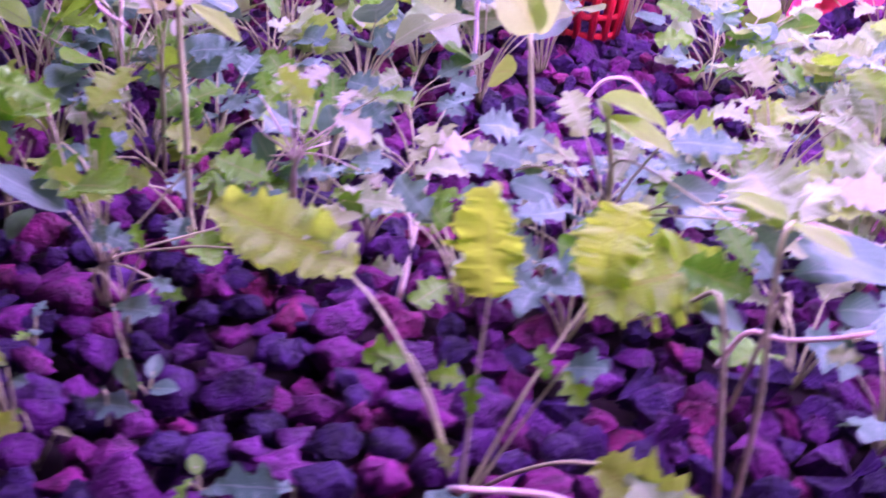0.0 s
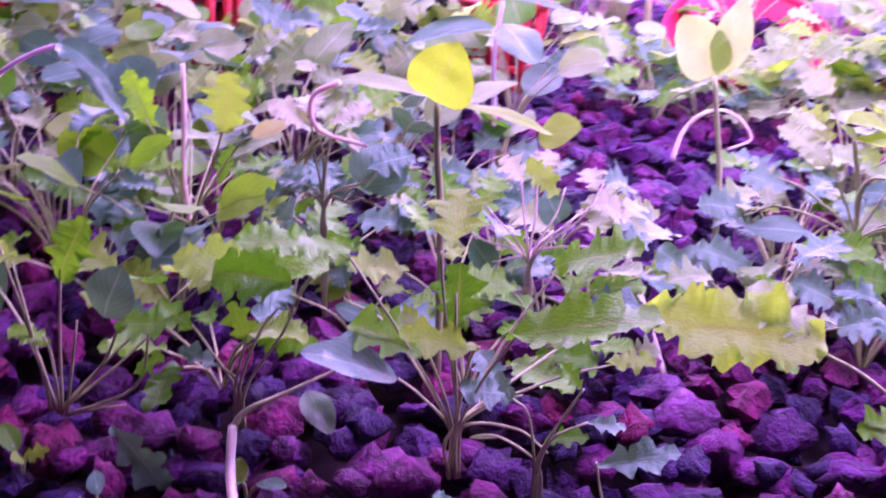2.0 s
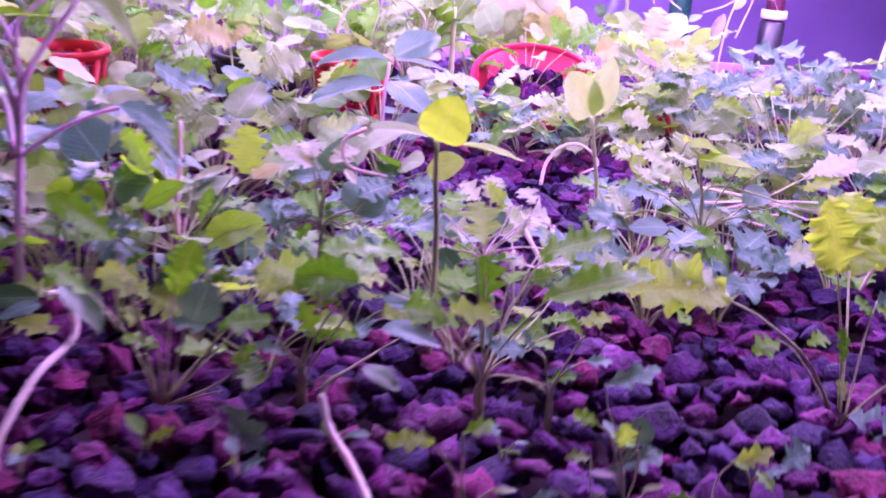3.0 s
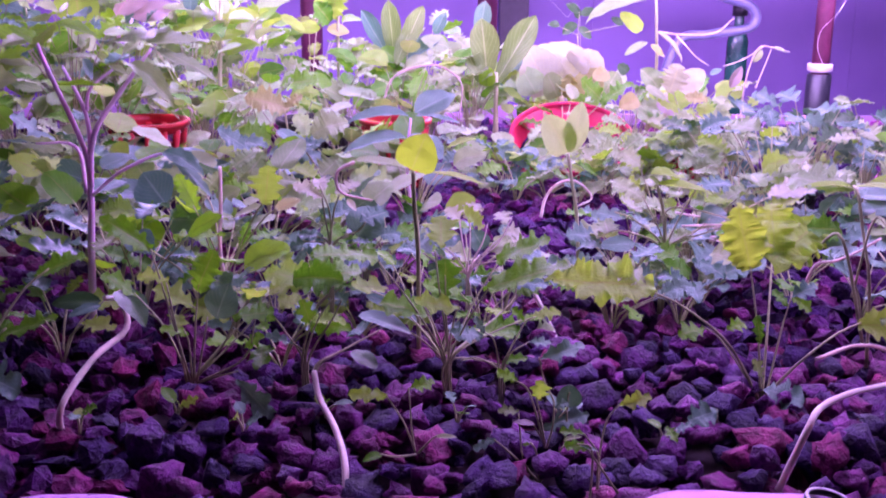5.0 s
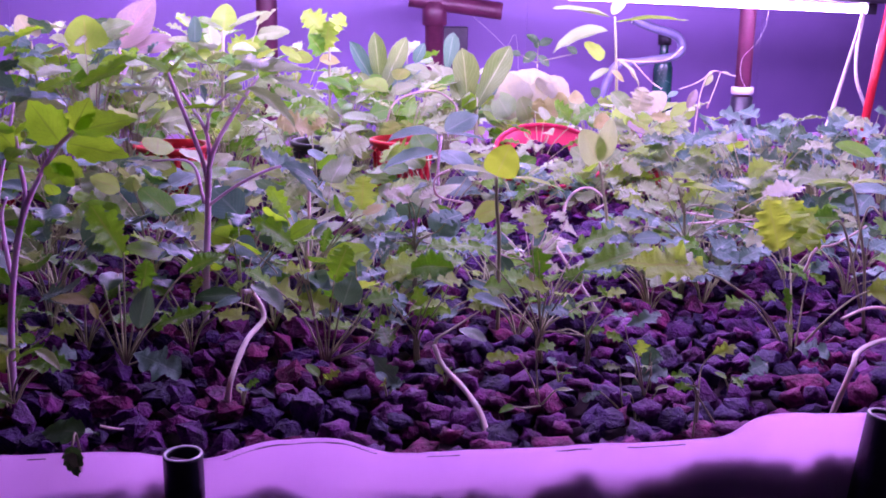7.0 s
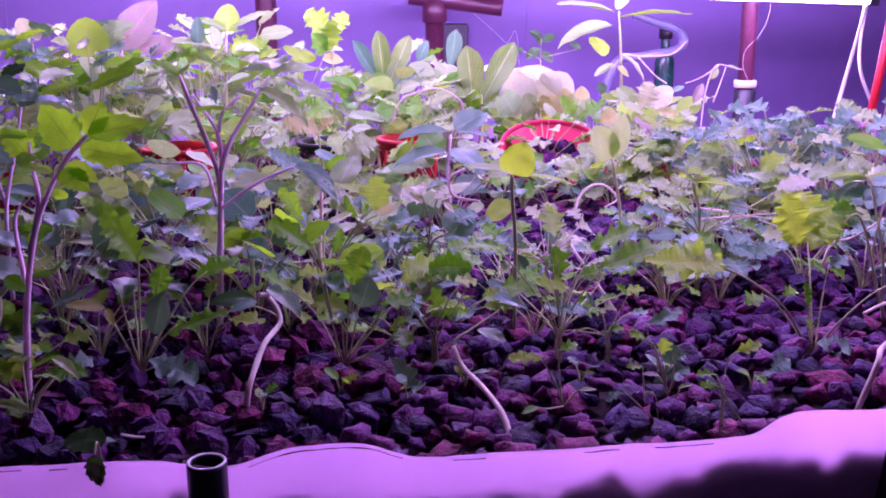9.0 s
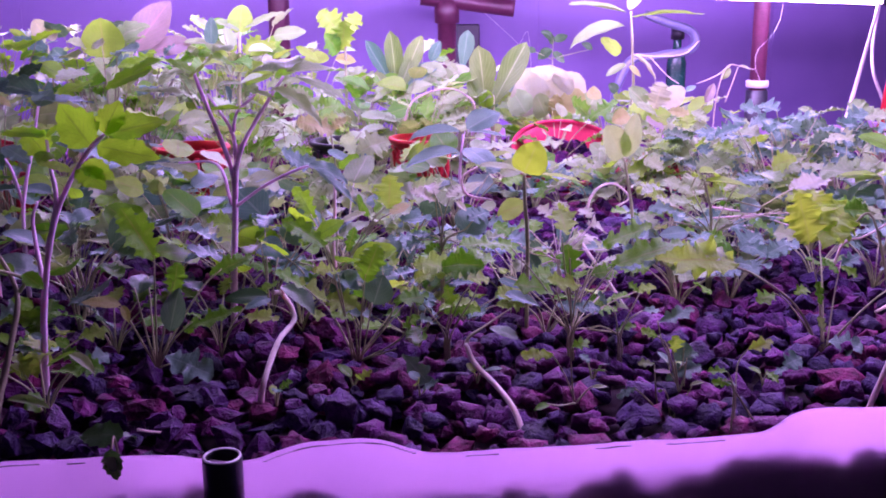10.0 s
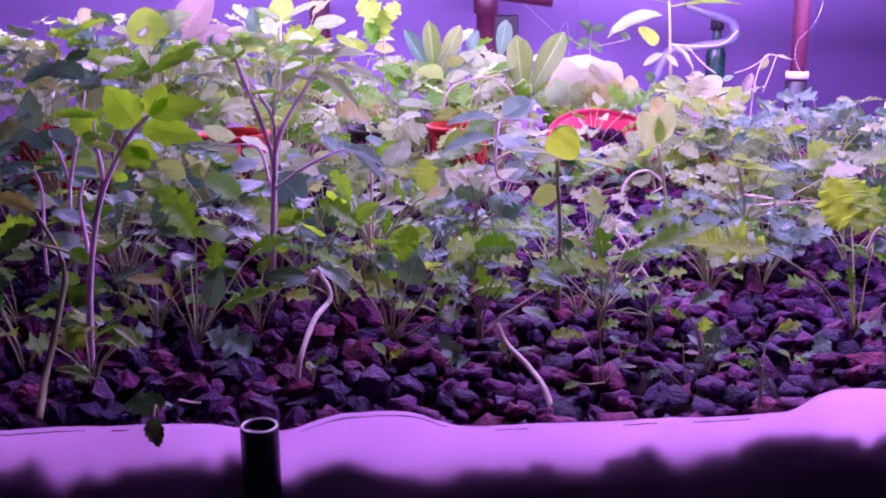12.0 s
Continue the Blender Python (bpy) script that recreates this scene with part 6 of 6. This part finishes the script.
p = plant("bean_seedling", (0.468, 1, -0.012), "thin drooping bean stems with small leaves before the wall", "bean", "plants of the back row")
stem(p, ((0.465, 1, -0.01), (0.465, 1, 0.04), (0.469, 1, 0.122), (0.483, 1, 0.169), (0.504, 1, 0.171), (0.529, 1, 0.165)), 0.0014, 0.0008, PALE_STEM)
stem(p, ((0.484, 1, 0.113), (0.496, 1, 0.149), (0.502, 1, 0.169)), 0.0012, 0.0008, PALE_STEM)
stem(p, ((0.49, 1, 0.172), (0.463, 1, 0.154), (0.435, 1, 0.144)), 0.001, 0.0007, PALE_STEM)
leaf(p, "oval", PALE, (0.488, 1, 0.169), (0.477, 1, 0.149), 0.6, 0.6, 0)
leaf(p, "oval", PALE, (0.504, 1, 0.171), (0.528, 1, 0.167), 0.4, 0.4, 1)
leaf(p, "oval", PINK, (0.439, 0.97, 0.117), (0.456, 0.97, 0.152), 0.4, 0.7, 2)
leaf(p, "oval", BLUE, (0.417, 1, 0.132), (0.435, 1, 0.141), 0.6, 0.4, 0)

p = plant("lettuce_plant", (0.344, 0.95, -0.012), "lettuce with crumpled leaves whitened by lamp glare", "lettuce", "plants of the back row")
# The whitish colour of these leaves is lamp glare, painted in.
leaf(p, "kale", OVERLIT, (0.349, 0.95, 0.112), (0.361, 0.95, 0.155), 1.0, 0.8, 0)
leaf(p, "round", OVERLIT, (0.362, 0.95, 0.116), (0.397, 0.95, 0.146), 0.8, 0.6, 1)
leaf(p, "round", PALE, (0.335, 0.95, 0.117), (0.307, 0.95, 0.148), 0.8, 0.6, 2)
leaf(p, "kale", TAN, (0.365, 0.93, 0.11), (0.398, 0.92, 0.106), 0.7, 0.6, 0)
leaf(p, "round", PALE, (0.305, 0.9, 0.127), (0.333, 0.89, 0.111), 0.45, 0.5, 1)
leaf(p, "round", TAN, (0.302, 0.93, 0.107), (0.273, 0.92, 0.096), 0.8, 0.7, 2)
leaf(p, "round", PINK, (0.323, 0.91, 0.104), (0.356, 0.9, 0.088), 0.6, 0.5, 1)
leaf(p, "round", DEEP, (0.289, 0.95, 0.139), (0.275, 0.95, 0.152), 0.9, 0.7, 1)
leaf(p, "round", TAN, (0.265, 0.96, 0.139), (0.24, 0.95, 0.131), 0.8, 0.7, 3)
stem(p, ((0.348, 0.95, -0.01), (0.348, 0.95, 0.032), (0.344, 0.95, 0.112)), 0.004, 0.003, STEM)

p = plant("mustard_plant", (-0.157, 0.740, -0.012), "young mustard with broad fading tan lobed leaves", "mustard", "plants of the back row")
stem(p, ((-0.147, 0.740, -0.02), (-0.151, 0.740, 0.059), (-0.157, 0.740, 0.117)), 0.0016, 0.001, STEM)
leaf(p, "kale", TAN, (-0.152, 0.740, 0.117), (-0.203, 0.720, 0.134), 0.75, 0.55, 0)
leaf(p, "kale", TAN, (-0.157, 0.740, 0.118), (-0.136, 0.740, 0.136), 0.8, 0.5, 1)
leaf(p, "kale", PALE, (-0.124, 0.720, 0.089), (-0.079, 0.720, 0.113), 0.9, 0.6, 2)
leaf(p, "kale", CREAM, (-0.127, 0.720, 0.089), (-0.143, 0.720, 0.115), 0.9, 0.6, 0)

p = plant("bean_seedling", (0.268, 1.300, -0.012), "thin bean seedling with small dark leaves before the wall", "bean", "plants of the back row")
stem(p, ((0.279, 1.300, -0.02), (0.275, 1.300, 0.081), (0.269, 1.300, 0.162)), 0.0014, 0.0008, STEM)
leaf(p, "oval", DEEP, (0.270, 1.300, 0.201), (0.246, 1.300, 0.217), 0.6, 0.6, 0)
leaf(p, "oval", DEEP, (0.272, 1.300, 0.197), (0.299, 1.300, 0.211), 0.6, 0.6, 1)
leaf(p, "oval", DEEP, (0.268, 1.300, 0.182), (0.237, 1.300, 0.166), 0.6, 0.6, 2)
leaf(p, "oval", DEEP, (0.270, 1.300, 0.178), (0.292, 1.300, 0.157), 0.6, 0.6, 3)
leaf(p, "oval", DEEP, (0.268, 1.300, 0.191), (0.264, 1.300, 0.213), 0.6, 0.6, 4)
leaf(p, "oval", DEEP, (0.345, 1.300, 0.182), (0.323, 1.300, 0.196), 0.6, 0.6, 5)
leaf(p, "oval", DEEP, (0.238, 1.300, 0.179), (0.215, 1.300, 0.185), 0.6, 0.6, 6)
stem(p, ((0.269, 1.300, 0.162), (0.270, 1.300, 0.203)), 0.0008, 0.0006, STEM)
stem(p, ((0.268, 1.300, 0.166), (0.343, 1.300, 0.182)), 0.0008, 0.0006, STEM)
stem(p, ((0.269, 1.300, 0.164), (0.236, 1.300, 0.179)), 0.0008, 0.0006, STEM)

p = plant("lettuce_plant", (-0.596, 1.100, -0.012), "small lettuce with crumpled top leaves whitened by lamp glare", "lettuce", "plants of the back row")
stem(p, ((-0.571, 1.100, -0.02), (-0.575, 1.100, 0.106), (-0.581, 1.100, 0.212)), 0.0022, 0.0014, STEM)
# Top leaves coloured white in place of the light falling on them.
leaf(p, "round", OVERLIT, (-0.582, 1.100, 0.222), (-0.599, 1.100, 0.252), 0.9, 0.7, 0)
leaf(p, "round", OVERLIT, (-0.578, 1.100, 0.220), (-0.566, 1.100, 0.236), 1.0, 0.6, 1)
leaf(p, "round", CREAM, (-0.585, 1.100, 0.215), (-0.606, 1.100, 0.234), 0.6, 0.5, 2)
leaf(p, "kale", GREEN, (-0.585, 1.090, 0.208), (-0.629, 1.090, 0.194), 0.6, 0.4, 1)
leaf(p, "oval", LIME, (-0.607, 1.080, 0.220), (-0.632, 1.080, 0.239), 0.5, 0.4, 0)
leaf(p, "leaflet", BLUE, (-0.570, 1.080, 0.208), (-0.543, 1.080, 0.178), 0.6, 0.5, 2)


# ---- plants that fill the bed ----
def bushy(name, label, category, group, place, height, spread, leaves, kinds, materials, size, wide, seed, stalk=None, rise=0.55):
    """A young plant: stalks fanning out from one foot, each with a leaf."""
    r = random.Random(seed)
    foot = Vector(place)
    p = plant(name, place, label, category, group)
    for n in range(leaves):
        a = n * 2.4 + r.uniform(-0.5, 0.5)
        reach = spread * r.uniform(0.45, 1.0)
        top = foot + Vector((reach * math.cos(a), reach * math.sin(a), height * r.uniform(0.5, 1.0)))
        mid = foot + Vector((reach * 0.35 * math.cos(a), reach * 0.35 * math.sin(a), (top.z - foot.z) * 0.6))
        stem(p, (foot, mid, top), 0.0010, 0.0006, stalk, sides=5)
        long = size * r.uniform(0.7, 1.2)
        go = Vector((math.cos(a + r.uniform(-0.4, 0.4)), math.sin(a), r.uniform(rise - 0.5, rise + 0.3))).normalized()
        k = r.randrange(len(materials))
        leaf(p, kinds[r.randrange(len(kinds))], materials[k], top - go * 0.004, top + go * long, wide * r.uniform(0.8, 1.2), r.uniform(0.0, 0.6), r.randrange(4), r.uniform(-0.4, 0.4))
    return p


KINDS = {
    "blue_kale": ("kale_plant", "low blue green kale with frilly leaves", "kale", 8, ("kale", "star"), ("BLUE", "PALE", "BLUE", "GREEN"), 0.032, 0.75, 0.055, 0.045, "STEM", 0.4),
    "low_kale": ("kale_plant", "young kale with small toothed bright leaves", "kale", 7, ("star", "star", "kale"), ("GREEN", "BLUE", "GREEN", "LIME"), 0.030, 0.7, 0.05, 0.04, "STEM", 0.4),
    "round": ("radish_plant", "leafy plant with smooth rounded pale leaves", "radish", 8, ("round", "kale", "oval", "star"), ("GREEN", "BLUE", "PALE", "FRESH", "BLUE"), 0.038, 0.72, 0.075, 0.05, "STEM", 0.45),
    # PALE and CREAM carry the washed-out light over mid-bed leaves.
    "pale": ("lettuce_plant", "loose lettuce with crumpled pale leaves", "lettuce", 11, ("round", "kale", "oval"), ("PALE", "CREAM", "GREEN", "LIME", "BLUE", "PALE"), 0.040, 0.75, 0.085, 0.06, "STEM", 0.5),
    "back": ("lettuce_plant", "dense back row lettuce with yellowish leaves", "lettuce", 13, ("oval", "kale", "kale", "round"), ("PALE", "LIME", "CREAM", "GREEN", "GREEN", "PALE"), 0.044, 0.7, 0.15, 0.06, "STEM", 0.5),
    # BLUE and DEEP leaves carry the bluish shade in their colour.
    "frilly": ("kale_plant", "bushy frilly kale in bluish shade", "kale", 13, ("kale", "kale", "star"), ("BLUE", "BLUE", "DEEP", "PALE"), 0.036, 0.85, 0.12, 0.055, "STEM", 0.35),
    "frilly_pale": ("kale_plant", "bushy frilly pale green kale", "kale", 14, ("kale",), ("PALE", "PALE", "LIME"), 0.034, 0.85, 0.105, 0.045, "STEM", 0.4),
}
KINDS["sprout"] = ("sprout", "tiny sprout with two or three small leaves between rocks", "sprout", 3, ("star", "oval"), ("GREEN", "LIME", "BLUE"), 0.011, 0.6, 0.020, 0.010, "STEM", 0.4)
# Shade is put into BLUE leaflets and DIM stalks, lamplight into PALE and FRESH.
KINDS["shade"] = ("tomato_plant", "shaded tomato seedling with blue green toothed leaflets", "tomato", 16, ("leaflet", "leaflet", "kale"), ("BLUE", "PALE", "FRESH", "PALE"), 0.046, 0.6, 0.15, 0.065, "DIM", 0.4)
PALETTE = {"CREAM": CREAM, "DIM": DARK_STEM, "FRESH": FRESH, "GREEN": GREEN, "LIME": LIME, "BLUE": BLUE, "PALE": PALE, "DEEP": DEEP, "TAN": TAN, "PINK": PINK, "STEM": STEM}


def fill(kind, places, tall=1.0, grow=1.0, seed=0):
    name, label, category, count, kinds, colours, size, wide, height, spread, stalk, rise = KINDS[kind]
    for n, (x, y) in enumerate(places):
        bushy(name, label, category, label.split(" with")[0], (x, y, -0.012), height * tall * (0.85 + 0.3 * ((n * 7 + seed) % 5) / 4), spread * grow, count, kinds, [PALETTE[c] for c in colours], size * grow, wide, seed * 100 + n, PALETTE[stalk], rise)


def strewn(count, x0, x1, y0, y1, seed, apart=0.05, keep=lambda x, y: True):
    """Places strewn over a stretch of the bed, not too close together."""
    r, got = random.Random(seed), []
    for _ in range(count * 30):
        x, y = r.uniform(x0, x1), r.uniform(y0, y1)
        if len(got) < count and keep(x, y) and all((x - a) ** 2 + (y - b) ** 2 > apart ** 2 for a, b in got):
            got.append((round(x, 3), round(y, 3)))
    return got


def off_path(x, y):
    """The strip of bare rocks between the plants stays open."""
    return not (0.0 < x < 0.20 and 0.44 < y < 0.93)


fill("low_kale", ((-0.10, 0.235), (-0.145, 0.285), (-0.045, 0.30), (0.055, 0.30), (-0.27, 0.25), (-0.36, 0.26), (0.02, 0.255), (-0.20, 0.31), (-0.09, 0.32), (0.00, 0.325)), seed=1)
fill("blue_kale", ((-0.08, 0.37), (0.02, 0.37), (0.075, 0.345), (-0.02, 0.42), (-0.17, 0.42), (0.05, 0.43), (0.19, 0.40), (0.225, 0.33), (-0.12, 0.345), (-0.05, 0.455), (-0.10, 0.43), (0.165, 0.315), (-0.03, 0.53)), tall=1.1, seed=2)
fill("round", ((-0.26, 0.37), (-0.21, 0.44), (-0.33, 0.44), (-0.15, 0.50), (-0.40, 0.36), (-0.29, 0.52), (-0.185, 0.365), (-0.23, 0.33)), tall=1.25, grow=1.1, seed=3)
fill("blue_kale", strewn(14, 0.18, 0.52, 0.32, 0.56, 5, 0.055, off_path), tall=1.15, seed=4)
fill("frilly_pale", ((0.275, 0.50), (0.255, 0.56), (0.33, 0.52)), seed=5)
fill("frilly", strewn(14, 0.34, 0.74, 0.52, 0.86, 7, 0.065), tall=1.08, seed=6)
fill("pale", strewn(22, -0.46, 0.07, 0.48, 0.80, 9, 0.065, off_path), tall=1.1, seed=7)
fill("round", strewn(14, -0.74, -0.40, 0.30, 0.74, 10, 0.07), tall=1.3, seed=8)
fill("back", strewn(26, -0.62, 0.04, 0.84, 1.20, 11, 0.07), tall=0.95, seed=9)
fill("back", strewn(10, 0.06, 0.46, 1.02, 1.28, 12, 0.075), tall=0.72, seed=10)
fill("shade", strewn(20, -0.90, -0.44, 0.62, 1.36, 13, 0.075), tall=1.45, grow=1.1, seed=11)
fill("back", strewn(8, -0.46, -0.28, 0.98, 1.36, 13, 0.075), tall=1.45, grow=1.1, seed=17)
fill("back", strewn(9, -0.28, 0.10, 1.05, 1.30, 17, 0.075), tall=1.25, seed=15)
fill("frilly_pale", ((0.235, 0.80), (0.285, 0.81)), tall=0.8, seed=16)
fill("blue_kale", ((0.125, 0.785), (0.165, 0.80), (0.205, 0.79), (0.25, 0.78), (0.10, 0.815)), tall=0.95, seed=18)
fill("frilly_pale", strewn(6, 0.29, 0.52, 0.76, 0.92, 14, 0.06), tall=0.95, seed=12)
fill("low_kale", strewn(6, -0.62, -0.38, 0.12, 0.28, 15, 0.07), seed=13)
fill("pale", ((0.30, 0.84), (0.22, 0.83)), tall=0.7, seed=14)
fill("pale", ((0.088, 0.90), (0.118, 0.865)), tall=0.85, seed=20)
fill("sprout", ((-0.11, 0.12), (-0.16, 0.15), (0.03, 0.135), (0.10, 0.145), (-0.22, 0.13), (0.165, 0.115), (-0.06, 0.155)), seed=19)


# ---- lava rocks ----
def rock_mesh(seed, points, chip):
    """A broken, angular stone about 2 across: the hull of strewn points with chipped edges."""
    dice = random.Random(seed)
    bm = bmesh.new()
    size = Vector((1.0 + dice.uniform(-0.1, 0.3), 0.85 + dice.uniform(-0.1, 0.2), 0.62 + dice.uniform(-0.1, 0.2)))
    for _ in range(points):
        d = Vector((dice.gauss(0, 1), dice.gauss(0, 1), dice.gauss(0, 1))).normalized() * dice.uniform(0.86, 1.16)
        bm.verts.new((d.x * size.x, d.y * size.y, d.z * size.z))
    hull = bmesh.ops.convex_hull(bm, input=bm.verts)
    bmesh.ops.delete(bm, geom=[v for v in hull["geom_interior"] if isinstance(v, bmesh.types.BMVert)], context="VERTS")
    bmesh.ops.triangulate(bm, faces=bm.faces)
    bmesh.ops.subdivide_edges(bm, edges=bm.edges, cuts=1, use_grid_fill=True)
    bmesh.ops.triangulate(bm, faces=bm.faces)
    for v in bm.verts:
        v.co *= 1 + chip * noise.noise(v.co * 2.3 + Vector((seed * 3.3, 0, 0))) + 0.6 * chip * noise.noise(v.co * 5.1 + Vector((0, seed * 2.1, 0)))
    for f in bm.faces:
        f.smooth = dice.random() < 0.96
    bm.verts.index_update()
    return bm


def rock_level(x, y):
    """Height of the rocks' upper layer."""
    front = max(0.0, min(1.0, (y - 0.015) / 0.14))
    return -0.021 + 0.013 * front * front * (3 - 2 * front) + 0.006 * noise.noise(Vector((x * 5, y * 5, 1.7)))


rock_bed = tagged(new("lava_rock_bed"), "bed of loose purplish red lava rocks filling the tank", "rocks", kind="structure")
def silt_level(x, y):
    """Height of the silt and broken pieces that fill the gaps under the rocks."""
    heap = noise.noise(Vector((x * 13, y * 13, 4.2))) + 0.5 * noise.noise(Vector((x * 31, y * 31, 7.7)))
    # Out of sight, the front edge is heaped to block light through the plastic.
    edge = max(0.0, 1 - y / 0.03)
    side = -0.016 * max(0.0, min(1.0, (-0.22 - x) / 0.05)) - 0.014 * max(0.0, min(1.0, (x - 0.04) / 0.12))
    jag = 1.5 * noise.noise(Vector((x * 44, 1.1, 0))) + abs(noise.noise(Vector((x * 110, 8.1, 0)))) - 0.4
    return -0.044 + (0.010 + 0.004 * edge) * heap + edge * (0.025 - side + 0.015 * jag)


def silt_front(x):
    """How far the silt keeps from the tank's front; at the west end a gap lets light down behind the plastic."""
    return -0.0074 - 0.004 * noise.noise(Vector((x * 3.1, 2.0, 0))) + 0.003 * max(0.0, min(1.0, (-0.23 - x) / 0.05))


bm = bmesh.new()
lines = []
for y in (0.0, 0.006, 0.02, 0.05, 0.1, 0.2, 0.4, 0.8, 1.45):
    lines.append([bm.verts.new((-0.985 + 1.97 * n / 480, y + silt_front(-0.985 + 1.97 * n / 480) * (1 - y / 1.45), silt_level(-0.985 + 1.97 * n / 480, y))) for n in range(481)])
lines.insert(0, [bm.verts.new((v.co.x, v.co.y, -0.34)) for v in lines[0]])
lines.append([bm.verts.new((v.co.x, 1.45, -0.34)) for v in lines[-1]])
for a, b in zip(lines, lines[1:]):
    for n in range(480):
        bm.faces.new((a[n], a[n + 1], b[n + 1], b[n])).smooth = True
part("silt", bm, SILT, rock_bed)
chance = random.Random(11)
NEAR_ROCKS = []
for n in range(10):
    me = bpy.data.meshes.new("rock")
    bm = rock_mesh(n + 1, 17, 0.40)
    bm.to_mesh(me)
    bm.free()
    me.materials.append(ROCK)
    NEAR_ROCKS.append(me)
SHAPES = []
for n in range(12):
    bm = rock_mesh(n + 21, 15, 0.36)
    SHAPES.append((np.array([v.co[:] for v in bm.verts]), np.array([[v.index for v in f.verts] for f in bm.faces])))
    bm.free()
singles, verts, faces, count = 0, [], [], 0
for layer, step, low in ((0, 0.0215, 0.0), (1, 0.028, 0.018)):
    for j in range(int(1.44 / step)):
        for i in range(int(1.96 / step)):
            x = -0.975 + step * (i + 0.5 * (j % 2)) + chance.uniform(-0.3, 0.3) * step
            y = 0.018 + step * j + chance.uniform(-0.3, 0.3) * step
            size = chance.choice((0.0085, 0.0105, 0.012, 0.0135, 0.0165)) * chance.uniform(0.9, 1.12)
            y = max(y, size * 1.05 + 0.002)
            z = rock_level(x, y) - low + chance.uniform(-0.006, 0.007) - 0.4 * (size - 0.012)
            turn = Euler((chance.uniform(-0.5, 0.5), chance.uniform(-0.5, 0.5), chance.uniform(0, 6.28)))
            if layer == 0 and y < 0.30 and -0.16 < x < 0.36 and singles < 300:
                ob = new("rock", NEAR_ROCKS[chance.randrange(10)])
                ob.parent, ob.location, ob.rotation_euler, ob.scale = rock_bed, (x, y, z), turn, (size,) * 3
                singles += 1
            else:
                v, f = SHAPES[chance.randrange(12)]
                verts.append((v * size) @ np.array(turn.to_matrix()).T + np.array((x, y, z)))
                faces.append(f + count)
                count += len(v)
me = bpy.data.meshes.new("loose_rocks")
me.from_pydata(np.concatenate(verts).tolist(), [], np.concatenate(faces).tolist())

me.materials.append(ROCK)
loose = new("loose_rocks", me)
loose.parent = rock_bed
tagged(loose, "small purplish red lava rocks", kind="stuff")

# rocks in the red bowl
verts, faces, count = [], [], 0
for n in range(90):
    v, f = SHAPES[chance.randrange(12)]
    turn = Euler((chance.uniform(0, 6.28), chance.uniform(0, 6.28), chance.uniform(0, 6.28)))
    around, out = chance.uniform(0, 6.28), 0.066 * math.sqrt(chance.random())
    at = (out * math.cos(around), out * math.sin(around), -0.034 + chance.uniform(0, 0.012))
    verts.append((v * chance.uniform(0.009, 0.013)) @ np.array(turn.to_matrix()).T + np.array(at))
    faces.append(f + count)
    count += len(v)
me = bpy.data.meshes.new("rock_fill")
me.from_pydata(np.concatenate(verts).tolist(), [], np.concatenate(faces).tolist())
me.materials.append(ROCK)
rock_fill = new("rock_fill", me)
rock_fill.parent = red_bowl
tagged(rock_fill, "small purplish red lava rocks", kind="stuff")
